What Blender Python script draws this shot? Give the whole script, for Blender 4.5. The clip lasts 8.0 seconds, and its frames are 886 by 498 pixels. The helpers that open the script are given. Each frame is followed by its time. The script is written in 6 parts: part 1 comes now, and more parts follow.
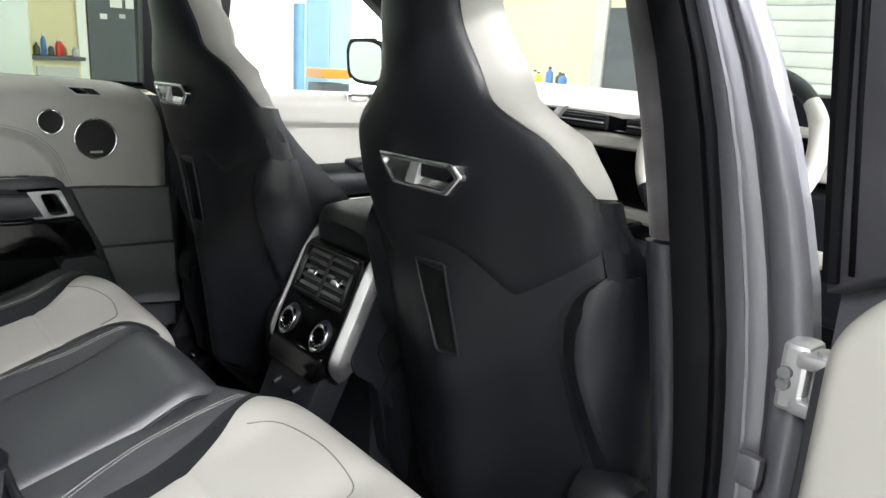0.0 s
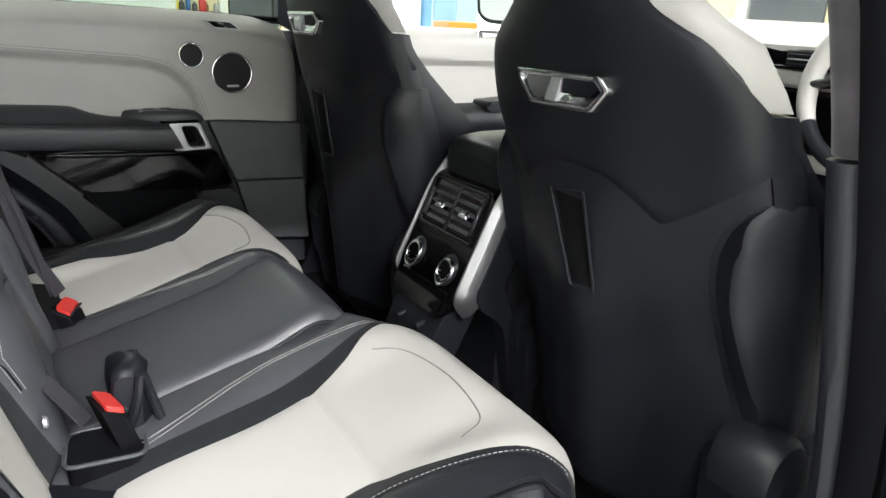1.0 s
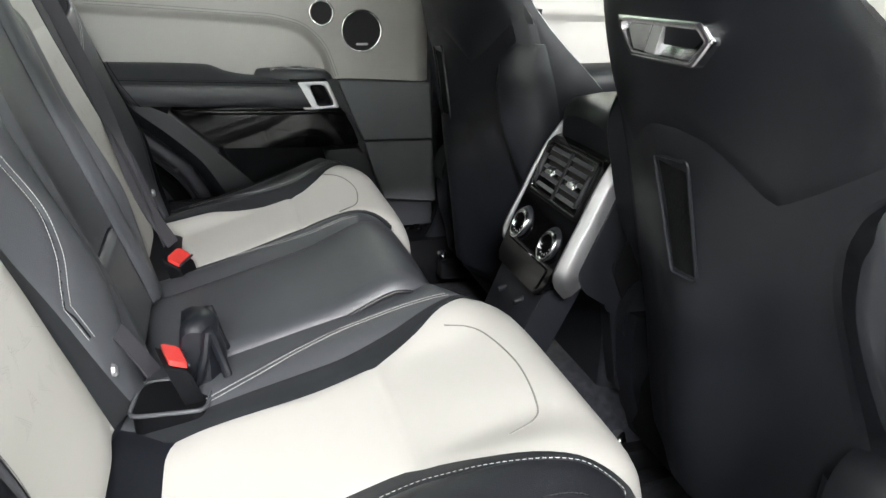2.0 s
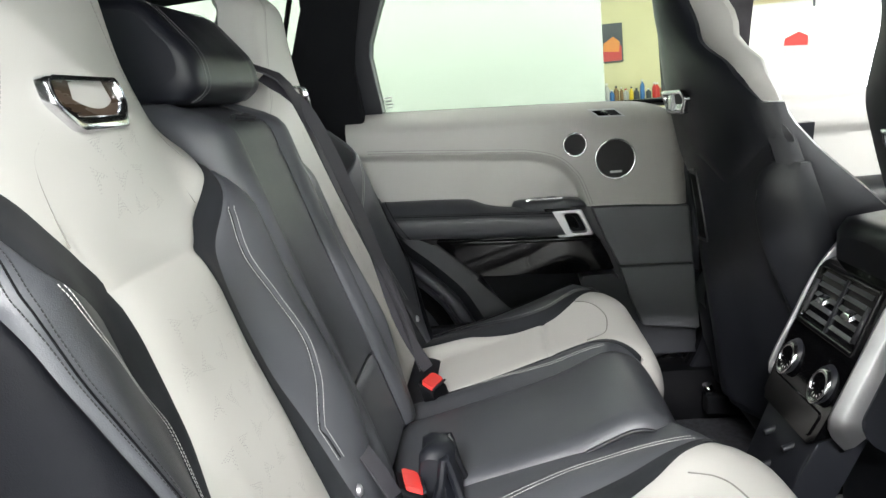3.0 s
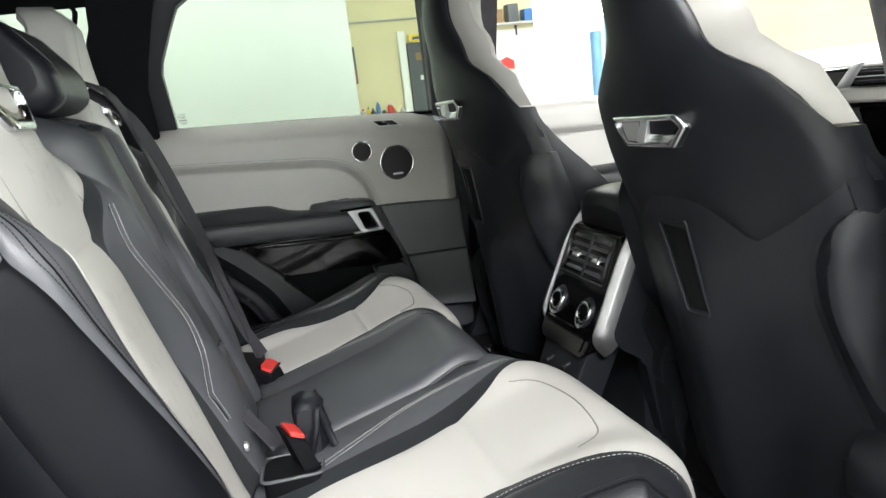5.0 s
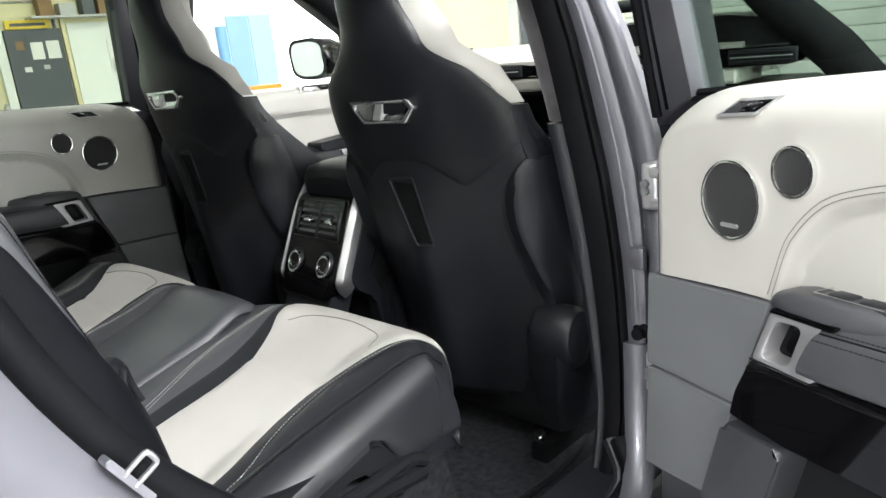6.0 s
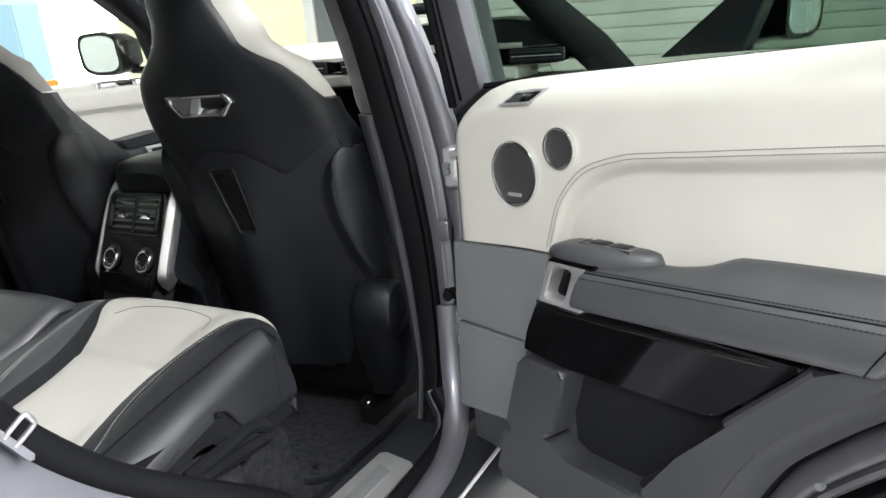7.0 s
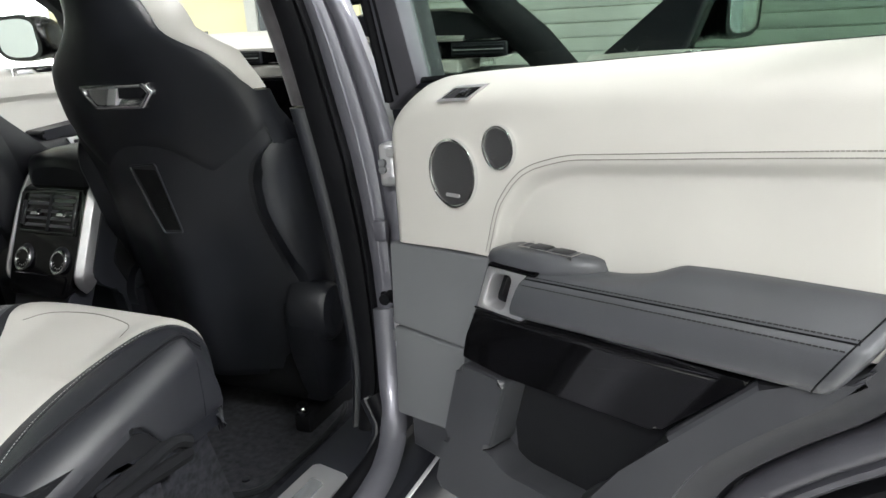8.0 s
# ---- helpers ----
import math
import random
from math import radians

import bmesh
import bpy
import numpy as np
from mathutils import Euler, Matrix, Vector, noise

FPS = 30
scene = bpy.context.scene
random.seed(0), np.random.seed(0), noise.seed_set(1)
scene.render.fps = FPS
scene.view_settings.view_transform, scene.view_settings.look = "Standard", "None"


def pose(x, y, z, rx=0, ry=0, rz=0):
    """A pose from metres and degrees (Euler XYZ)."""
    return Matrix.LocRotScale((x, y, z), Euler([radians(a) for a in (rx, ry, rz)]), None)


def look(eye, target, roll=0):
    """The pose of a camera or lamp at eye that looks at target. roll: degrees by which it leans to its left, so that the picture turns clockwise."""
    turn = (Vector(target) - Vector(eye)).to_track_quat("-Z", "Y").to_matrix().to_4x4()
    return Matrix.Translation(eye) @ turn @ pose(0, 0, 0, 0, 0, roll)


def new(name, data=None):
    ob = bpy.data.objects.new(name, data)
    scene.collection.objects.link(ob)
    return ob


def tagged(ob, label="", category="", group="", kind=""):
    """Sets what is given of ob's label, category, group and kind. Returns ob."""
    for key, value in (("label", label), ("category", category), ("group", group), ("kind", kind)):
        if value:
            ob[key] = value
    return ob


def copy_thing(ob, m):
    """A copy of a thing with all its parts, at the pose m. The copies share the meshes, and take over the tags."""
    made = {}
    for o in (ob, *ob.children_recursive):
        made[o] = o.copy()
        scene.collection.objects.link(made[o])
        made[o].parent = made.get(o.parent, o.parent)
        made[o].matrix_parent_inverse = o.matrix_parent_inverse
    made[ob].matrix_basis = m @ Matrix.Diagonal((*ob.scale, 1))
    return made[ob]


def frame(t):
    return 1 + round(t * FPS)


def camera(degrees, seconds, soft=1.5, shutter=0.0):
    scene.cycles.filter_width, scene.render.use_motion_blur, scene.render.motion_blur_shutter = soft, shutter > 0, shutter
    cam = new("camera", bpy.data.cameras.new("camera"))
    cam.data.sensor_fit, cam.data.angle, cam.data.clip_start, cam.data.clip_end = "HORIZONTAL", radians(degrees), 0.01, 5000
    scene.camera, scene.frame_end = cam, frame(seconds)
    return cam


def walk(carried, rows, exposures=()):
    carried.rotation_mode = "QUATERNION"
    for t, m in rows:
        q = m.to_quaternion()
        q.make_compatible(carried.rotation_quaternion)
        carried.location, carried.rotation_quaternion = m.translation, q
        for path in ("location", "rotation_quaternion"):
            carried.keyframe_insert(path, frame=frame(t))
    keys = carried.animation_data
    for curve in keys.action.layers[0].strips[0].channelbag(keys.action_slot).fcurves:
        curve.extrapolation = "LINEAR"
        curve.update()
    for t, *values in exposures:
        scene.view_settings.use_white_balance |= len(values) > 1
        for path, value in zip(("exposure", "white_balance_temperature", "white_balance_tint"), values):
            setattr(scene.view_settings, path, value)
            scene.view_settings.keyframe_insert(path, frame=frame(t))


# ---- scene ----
cam = camera(63.01, 8.0)
PATH = [
    (0, (1.0941, -0.5752, 1.4502), (-0.3554, 0.6995, 0.9266), 3.49),
    (0.5, (1.0733, -0.572, 1.4346), (-0.4362, 0.632, 0.9131), 3.13),
    (1, (1.0496, -0.5617, 1.3888), (-0.5614, 0.4317, 0.7425), 2.54),
    (1.2, (1.0296, -0.5336, 1.3613), (-0.6296, 0.3707, 0.7063), 3.0),
    (2.3, (1.0212, -0.401, 1.3727), (-0.812, -0.0362, 0.6611), -1.46),
    (2.5, (1.0123, -0.4057, 1.3667), (-0.872, -0.191, 0.7315), -2.74),
    (3, (1.0262, -0.3602, 1.3834), (-0.9255, -0.5304, 0.981), -5.62),
    (3.5, (1.0236, -0.3296, 1.3853), (-0.9281, -0.706, 1.1631), -6.61),
    (4, (1.0188, -0.3296, 1.387), (-0.942, -0.6699, 1.1882), -7.14),
    (4.5, (1.0883, -0.3858, 1.3555), (-0.8863, -0.3545, 1.0393), -6.97),
    (4.7, (1.1512, -0.4377, 1.3638), (-0.8018, -0.205, 1.0008), -6.82),
    (5.8, (1.3341, -0.7921, 1.387), (-0.1614, 0.4321, 0.8725), -6.06),
    (6, (1.3616, -0.858, 1.3949), (-0.0049, 0.5016, 0.8615), -5.8),
    (6.5, (1.3948, -0.935, 1.4032), (0.2636, 0.6134, 0.8351), -5.49),
    (7, (1.4256, -0.9808, 1.4033), (0.4841, 0.682, 0.8129), -4.95),
    (7.5, (1.4367, -0.977, 1.4056), (0.6037, 0.7365, 0.7974), -4.33),
    (8, (1.4121, -0.9238, 1.3996), (0.6072, 0.7992, 0.7804), -3.58),
]
walk(cam, [(t, look(eye, target, roll)) for t, eye, target, roll in PATH], exposures=[(0.0, 0.46), (1.0, 0.52), (2.5, 0.82), (3.5, 0.70), (4.5, 0.62), (6.0, 0.46), (8.0, 0.20)])

# ---- light ----
world = bpy.data.worlds.new("world")
scene.world = world
world.use_nodes = True
_n = world.node_tree.nodes
_sky = _n.new("ShaderNodeTexSky")
_sky.sky_type, _sky.sun_disc = "NISHITA", False
_sky.sun_elevation, _sky.sun_rotation = radians(40), radians(-90)
world.node_tree.links.new(_sky.outputs[0], _n["Background"].inputs[0])
_n["Background"].inputs[1].default_value = 0.10


def area_lamp(name, loc, target, sx, sy, power, colour):
    data = bpy.data.lights.new(name, "AREA")
    data.shape, data.size, data.size_y, data.energy, data.color = "RECTANGLE", sx, sy, power, colour
    ob = new(name, data)
    ob.matrix_world = look(loc, target)
    return ob


# ---- materials ----
def material(name, base, rough=0.5, metal=0.0, grain=0.0, grain_scale=400.0, mottled=0.0, mottle_scale=6.0, coat=0.0,
             cells=False, spec=0.5, sheen=0.0, stretch=(1, 1, 1)):
    m = bpy.data.materials.new(name)
    m.use_nodes = True
    nt = m.node_tree
    b = nt.nodes["Principled BSDF"]
    b.inputs["Base Color"].default_value = (*base, 1)
    b.inputs["Roughness"].default_value = rough
    b.inputs["Metallic"].default_value = metal
    b.inputs["Coat Weight"].default_value = coat
    b.inputs["Coat Roughness"].default_value = 0.04
    b.inputs["Specular IOR Level"].default_value = spec
    b.inputs["Sheen Weight"].default_value = sheen
    tc = nt.nodes.new("ShaderNodeTexCoord")
    mp = nt.nodes.new("ShaderNodeMapping")
    mp.inputs["Scale"].default_value = stretch
    nt.links.new(tc.outputs["Object"], mp.inputs[0])
    if mottled:
        nz = nt.nodes.new("ShaderNodeTexNoise")
        nz.inputs["Scale"].default_value, nz.inputs["Detail"].default_value = mottle_scale, 6
        nt.links.new(mp.outputs[0], nz.inputs["Vector"])
        ramp = nt.nodes.new("ShaderNodeMapRange")
        ramp.inputs[1].default_value, ramp.inputs[2].default_value = 0.3, 0.7
        ramp.inputs[3].default_value, ramp.inputs[4].default_value = 1 - mottled, 1 + mottled
        nt.links.new(nz.outputs[0], ramp.inputs[0])
        mx = nt.nodes.new("ShaderNodeVectorMath")
        mx.operation = "SCALE"
        mx.inputs[0].default_value = base
        nt.links.new(ramp.outputs[0], mx.inputs["Scale"])
        nt.links.new(mx.outputs[0], b.inputs["Base Color"])
        rr = nt.nodes.new("ShaderNodeMapRange")
        rr.inputs[1].default_value, rr.inputs[2].default_value = 0.3, 0.7
        rr.inputs[3].default_value, rr.inputs[4].default_value = max(rough - 0.06, 0.02), min(rough + 0.08, 1)
        nt.links.new(nz.outputs[0], rr.inputs[0])
        nt.links.new(rr.outputs[0], b.inputs["Roughness"])
    if grain:
        if cells:
            g = nt.nodes.new("ShaderNodeTexVoronoi")
        else:
            g = nt.nodes.new("ShaderNodeTexNoise")
            g.inputs["Detail"].default_value = 4
        g.inputs["Scale"].default_value = grain_scale
        nt.links.new(mp.outputs[0], g.inputs["Vector"])
        bump = nt.nodes.new("ShaderNodeBump")
        bump.inputs["Strength"].default_value, bump.inputs["Distance"].default_value = grain, 0.0005
        nt.links.new(g.outputs[0], bump.inputs["Height"])
        nt.links.new(bump.outputs[0], b.inputs["Normal"])
    return m


def glow(name, colour, strength):
    m = bpy.data.materials.new(name)
    m.use_nodes = True
    b = m.node_tree.nodes["Principled BSDF"]
    b.inputs["Base Color"].default_value = (*colour, 1)
    b.inputs["Emission Color"].default_value = (*colour, 1)
    b.inputs["Emission Strength"].default_value = strength
    return m


def glass(name, tint, rough=0.0):
    m = bpy.data.materials.new(name)
    m.use_nodes = True
    b = m.node_tree.nodes["Principled BSDF"]
    b.inputs["Base Color"].default_value = (*tint, 1)
    b.inputs["Transmission Weight"].default_value = 1.0
    b.inputs["Roughness"].default_value = rough
    b.inputs["IOR"].default_value = 1.1
    return m


LEATHER_BLACK = material("black leather", (0.0078, 0.0088, 0.0122), 0.38, spec=0.38, grain=0.25, grain_scale=900, cells=True, mottled=0.12, mottle_scale=9)
LEATHER_GREY = material("grey-black leather", (0.053, 0.0555, 0.0625), 0.40, grain=0.25, grain_scale=900, cells=True, mottled=0.10, mottle_scale=9)
# Darker copies of the leather; shade on door-facing sides sits in the colour.
LEATHER_SIDE_SHADE = material("shade-darkened side leather", (0.0038, 0.0042, 0.0058), 0.55, spec=0.10, grain=0.2, grain_scale=900, cells=True, mottled=0.12, mottle_scale=9)
LEATHER_BOLSTER_SHADE = material("shade-darkened bolster leather", (0.0145, 0.0155, 0.0195), 0.38, grain=0.25, grain_scale=900, cells=True, mottled=0.10, mottle_scale=9)
LEATHER_WHITE = material("ivory leather", (0.455, 0.445, 0.420), 0.46, grain=0.16, grain_scale=900, cells=True, mottled=0.03, mottle_scale=7)
LEATHER_GREYCREAM = material("pale grey leather", (0.455, 0.446, 0.42), 0.46, grain=0.16, grain_scale=900, cells=True, mottled=0.03, mottle_scale=7)
SUEDE_BLACK = material("black suede", (0.012, 0.0135, 0.016), 0.95, grain=0.4, grain_scale=1500, mottled=0.2, mottle_scale=30, sheen=0.06, spec=0.2)
SUEDE_GREY = material("charcoal suede", (0.052, 0.049, 0.053), 0.95, grain=0.5, grain_scale=1300, mottled=0.30, mottle_scale=24, sheen=0.3, spec=0.2)
PLASTIC = material("dark textured plastic", (0.0120, 0.0132, 0.0172), 0.42, spec=0.4, grain=0.25, grain_scale=1200, mottled=0.10, mottle_scale=12)
PLASTIC_GREY = material("grey woven trim", (0.125, 0.131, 0.138), 0.58, grain=0.5, grain_scale=700, cells=True, mottled=0.06, mottle_scale=12)
PLASTIC_DOOR = material("charcoal moulded plastic", (0.038, 0.0395, 0.045), 0.45, grain=0.25, grain_scale=1200, mottled=0.08, mottle_scale=12)
GLOSS_GREY = material("dark grey gloss plastic", (0.035, 0.035, 0.038), 0.2, spec=0.5)
PIANO = material("gloss black lacquer", (0.003, 0.003, 0.0035), 0.07, spec=0.35)
CHROME = material("chrome", (0.78, 0.78, 0.79), 0.08, 1.0)
BRIGHT = material("polished silver", (0.72, 0.72, 0.74), 0.16, 1.0, mottled=0.03, mottle_scale=60)
SATIN = material("satin silver", (0.62, 0.62, 0.64), 0.42, 0.85, mottled=0.04, mottle_scale=40)
SATIN_DARK = material("brushed grey metal", (0.40, 0.40, 0.415), 0.36, 0.9, mottled=0.04, mottle_scale=40)
VENT_GREY = material("grey vent plastic", (0.075, 0.077, 0.082), 0.34, spec=0.5)
RUBBER = material("black rubber", (0.0048, 0.005, 0.006), 0.6, spec=0.07, mottled=0.15, mottle_scale=25)
PAINT = material("grey metallic car paint", (0.128, 0.129, 0.150), 0.44, 0.5, mottled=0.05, mottle_scale=3, coat=0.45)
CARPET = material("black carpet", (0.020, 0.021, 0.026), 1.0, grain=1.0, grain_scale=350, mottled=0.60, mottle_scale=70, spec=0.1, sheen=0.10)
LINING = material("black headlining", (0.0065, 0.007, 0.0085), 0.95, grain=0.3, grain_scale=900, mottled=0.12, mottle_scale=15, spec=0.2)
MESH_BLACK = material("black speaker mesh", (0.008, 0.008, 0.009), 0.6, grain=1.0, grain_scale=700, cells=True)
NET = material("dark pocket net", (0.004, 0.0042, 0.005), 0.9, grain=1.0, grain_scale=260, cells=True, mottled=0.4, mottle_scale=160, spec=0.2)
MESH_LIT = material("lit speaker mesh", (0.03, 0.03, 0.032), 0.5, grain=1.0, grain_scale=700, cells=True)
THREAD = material("pale thread", (0.42, 0.42, 0.41), 0.7, mottled=0.1, mottle_scale=200)
THREAD_IVORY = material("ivory-grey thread", (0.20, 0.19, 0.175), 0.8, mottled=0.1, mottle_scale=200)
THREAD_DARK = material("black thread", (0.006, 0.006, 0.007), 0.8, mottled=0.1, mottle_scale=200)
THREAD_GREY = material("grey thread", (0.12, 0.12, 0.125), 0.7, mottled=0.1, mottle_scale=200)
RED = material("red plastic", (0.55, 0.035, 0.03), 0.4, mottled=0.05, mottle_scale=60)
BELT = material("grey webbing", (0.026, 0.025, 0.030), 0.6, grain=0.6, grain_scale=600, mottled=0.06, mottle_scale=50, stretch=(1, 1, 0.2))
SMOKED = material("smoked wood veneer", (0.06, 0.042, 0.03), 0.25, mottled=0.5, mottle_scale=14, coat=0.2, spec=0.3, stretch=(1, 1, 5))
GLASS_CLEAR = glass("clear glass", (0.93, 0.97, 0.94))
GLASS_PALE = glass("lightly tinted glass", (0.50, 0.57, 0.50))
GLASS_TINT = glass("green tinted glass", (0.32, 0.40, 0.345))
MIRROR = material("mirror glass", (0.85, 0.87, 0.9), 0.02, 1.0)
PALE = material("pale grey plastic", (0.45, 0.45, 0.44), 0.45, mottled=0.05, mottle_scale=20)
WALL_YELLOW = material("yellow painted wall", (0.70, 0.64, 0.40), 0.8, grain=0.3, grain_scale=40, mottled=0.06, mottle_scale=1.5)
WALL_WHITE = material("white painted wall", (0.78, 0.80, 0.76), 0.7, grain=0.2, grain_scale=40, mottled=0.03, mottle_scale=1.2)
PANEL_WHITE = material("white lacquered panel", (0.53, 0.565, 0.525), 0.35, mottled=0.02, mottle_scale=1.0)
SHUTTER = material("grey-green shutter steel", (0.46, 0.49, 0.46), 0.45, mottled=0.10, mottle_scale=2)
CONCRETE = material("painted concrete", (0.33, 0.33, 0.32), 0.35, grain=0.2, grain_scale=30, mottled=0.15, mottle_scale=1.2)
DARK_GREY = material("dark grey painted steel", (0.07, 0.08, 0.09), 0.5, mottled=0.08, mottle_scale=4)
BLUE = material("blue paint", (0.05, 0.17, 0.42), 0.4, mottled=0.08, mottle_scale=8)
# Blue paled to stand for overexposure by the bright door.
POST_BLUE = material("overexposed blue paint", (0.16, 0.34, 0.58), 0.45, mottled=0.08, mottle_scale=8)
YELLOW = material("yellow plastic", (0.75, 0.55, 0.03), 0.4, mottled=0.05, mottle_scale=20)
ORANGE = material("orange paint", (0.75, 0.25, 0.03), 0.4, mottled=0.05, mottle_scale=20)
BROWN = material("brown cardboard", (0.26, 0.16, 0.08), 0.8, mottled=0.12, mottle_scale=20)
FRAME_GREY = material("dark grey satin paint", (0.055, 0.055, 0.065), 0.4, 0.2, mottled=0.12, mottle_scale=14)
# Glow of the unseen panel added east of the car.
EAST_FILL = glow("east fill glow", (0.95, 0.98, 1.0), 1.0)
DAYLIGHT = glow("bright daylight", (0.95, 0.98, 1.0), 3.0)
PAPER = material("white paper", (0.75, 0.74, 0.70), 0.8, mottled=0.03, mottle_scale=10)


# ---- mesh tools ----
def clamp(v, a=0.0, b=1.0):
    return max(a, min(b, v))


def sstep(a, b, v):
    t = clamp((v - a) / (b - a))
    return t * t * (3 - 2 * t)


def tab(*pairs):
    """A smooth curve through (x, y) pairs."""
    xs = [p[0] for p in pairs]
    ys = [p[1] for p in pairs]
    n = len(xs)
    d = [(ys[i + 1] - ys[i]) / (xs[i + 1] - xs[i]) for i in range(n - 1)]
    m = [d[0]] + [0 if d[i - 1] * d[i] <= 0 else 2 * d[i - 1] * d[i] / (d[i - 1] + d[i]) for i in range(1, n - 1)] + [d[-1]]

    def f(x):
        if x <= xs[0]:
            return ys[0]
        if x >= xs[-1]:
            return ys[-1]
        i = max(k for k in range(n - 1) if xs[k] <= x)
        h = xs[i + 1] - xs[i]
        t = (x - xs[i]) / h
        return ((2 * t ** 3 - 3 * t * t + 1) * ys[i] + (t ** 3 - 2 * t * t + t) * h * m[i]
                + (-2 * t ** 3 + 3 * t * t) * ys[i + 1] + (t ** 3 - t * t) * h * m[i + 1])
    return f


def curve_points(pts, n):
    """n points evenly along a smooth (Catmull-Rom) line through pts."""
    P = [Vector(p) for p in pts]
    P = [P[0] * 2 - P[1]] + P + [P[-1] * 2 - P[-2]]
    fine = []
    for i in range(1, len(P) - 2):
        for k in range(24):
            t = k / 24
            fine.append(0.5 * ((2 * P[i]) + (P[i + 1] - P[i - 1]) * t + (2 * P[i - 1] - 5 * P[i] + 4 * P[i + 1] - P[i + 2]) * t * t
                               + (3 * P[i] - P[i - 1] - 3 * P[i + 1] + P[i + 2]) * t ** 3))
    fine.append(P[-2])
    acc = [0.0]
    for a, b in zip(fine, fine[1:]):
        acc.append(acc[-1] + (b - a).length)
    out, j = [], 0
    for k in range(n):
        s = acc[-1] * k / (n - 1)
        while j < len(acc) - 2 and acc[j + 1] < s:
            j += 1
        t = clamp((s - acc[j]) / max(acc[j + 1] - acc[j], 1e-9))
        out.append(fine[j].lerp(fine[j + 1], t))
    return out


def empty(name, loc=(0, 0, 0), label="", category="", group="", kind=""):
    ob = new(name)
    ob.location = loc
    ob.empty_display_size = 0.05
    return tagged(ob, label, category, group, kind)


def part(name, bm, mat, parent=None, label="", sharp=38, recalc=True, kind=""):
    """One bmesh in world metres as one mesh object, under its thing."""
    if recalc:
        bmesh.ops.recalc_face_normals(bm, faces=bm.faces)
    lim = radians(sharp)
    areas = sorted(f.calc_area() for f in bm.faces)
    big = 25 * areas[len(areas) // 2]
    for f in bm.faces:
        f.smooth = len(f.verts) <= 4 and f.calc_area() < big
    for e in bm.edges:
        e.smooth = len(e.link_faces) == 2 and e.calc_face_angle(0) < lim
    me = bpy.data.meshes.new(name)
    bm.to_mesh(me)
    bm.free()
    me.materials.append(mat)
    ob = new(name, me)
    if parent is not None:
        ob.parent = parent
        top = parent
        off = Vector((0, 0, 0))
        while top is not None:
            off += top.location
            top = top.parent
        ob.location = -off
    if label or kind:
        tagged(ob, label, kind=kind)
    return ob


def thing(name, bm, mat, label, category, group="", kind="", sharp=38):
    return tagged(part(name, bm, mat, None, sharp=sharp), label, category, group, kind)


def box(lo, hi, bevel=0.004, seg=2):
    bm = bmesh.new()
    bmesh.ops.create_cube(bm, size=1)
    for v in bm.verts:
        v.co = Vector([lo[i] + (v.co[i] + 0.5) * (hi[i] - lo[i]) for i in range(3)])
    if bevel:
        bmesh.ops.bevel(bm, geom=bm.edges[:], offset=bevel, segments=seg, affect="EDGES", profile=0.5)
    return bm


def prism(poly, to3d, d0, d1, bevel=0.003, seg=2):
    """A polygon raised from d0 to d1, with the rim of the d1 face rounded. to3d maps (a, b, d) to the world."""
    bm = bmesh.new()
    lo = [bm.verts.new(to3d(a, b, d0)) for a, b in poly]
    hi = [bm.verts.new(to3d(a, b, d1)) for a, b in poly]
    n = len(poly)
    bm.faces.new(lo)
    top = bm.faces.new(hi)
    for i in range(n):
        bm.faces.new((lo[i], lo[(i + 1) % n], hi[(i + 1) % n], hi[i]))
    if bevel:
        bmesh.ops.bevel(bm, geom=list(top.edges), offset=bevel, segments=seg, affect="EDGES", profile=0.5)
    return bm


def rounded(poly, r, n=4):
    """A polygon with its corners rounded."""
    out = []
    m = len(poly)
    for i in range(m):
        p, a, b = Vector(poly[i]), Vector(poly[i - 1]), Vector(poly[(i + 1) % m])
        k = min(r, (a - p).length * 0.45, (b - p).length * 0.45)
        s, e = p + (a - p).normalized() * k, p + (b - p).normalized() * k
        for j in range(n + 1):
            t = j / n
            q = s * (1 - t) ** 2 + p * 2 * t * (1 - t) + e * t * t
            out.append((q.x, q.y))
    return out


def ring_prism(outer, inner, to3d, d0, d1, bevel=0.0015):
    """A frame between two polygons with the same number of corners."""
    bm = bmesh.new()
    n = len(outer)
    V = [[bm.verts.new(to3d(a, b, d)) for a, b in poly] for poly, d in ((outer, d0), (outer, d1), (inner, d1), (inner, d0))]
    tops = []
    for k in range(4):
        for i in range(n):
            f = bm.faces.new((V[k][i], V[k][(i + 1) % n], V[(k + 1) % 4][(i + 1) % n], V[(k + 1) % 4][i]))
            if k == 1:
                tops.append(f)
    if bevel:
        es = {e for f in tops for e in f.edges if sum(g in tops for g in e.link_faces) == 1}
        bmesh.ops.bevel(bm, geom=list(es), offset=bevel, segments=2, affect="EDGES", profile=0.5)
    return bm


def disc_poly(ca, cb, r, n=32):
    return [(ca + r * math.cos(2 * math.pi * i / n), cb + r * math.sin(2 * math.pi * i / n)) for i in range(n)]


def loft(rings, caps=True, closed=False):
    """A skin over rings of points; every ring has the same number."""
    bm = bmesh.new()
    V = [[bm.verts.new(p) for p in r] for r in rings]
    n = len(rings[0])
    last = len(V) if closed else len(V) - 1
    for a in range(last):
        b = (a + 1) % len(V)
        for i in range(n):
            bm.faces.new((V[a][i], V[a][(i + 1) % n], V[b][(i + 1) % n], V[b][i]))
    if caps and not closed:
        bm.faces.new(V[0][::-1])
        bm.faces.new(V[-1])
    return bm


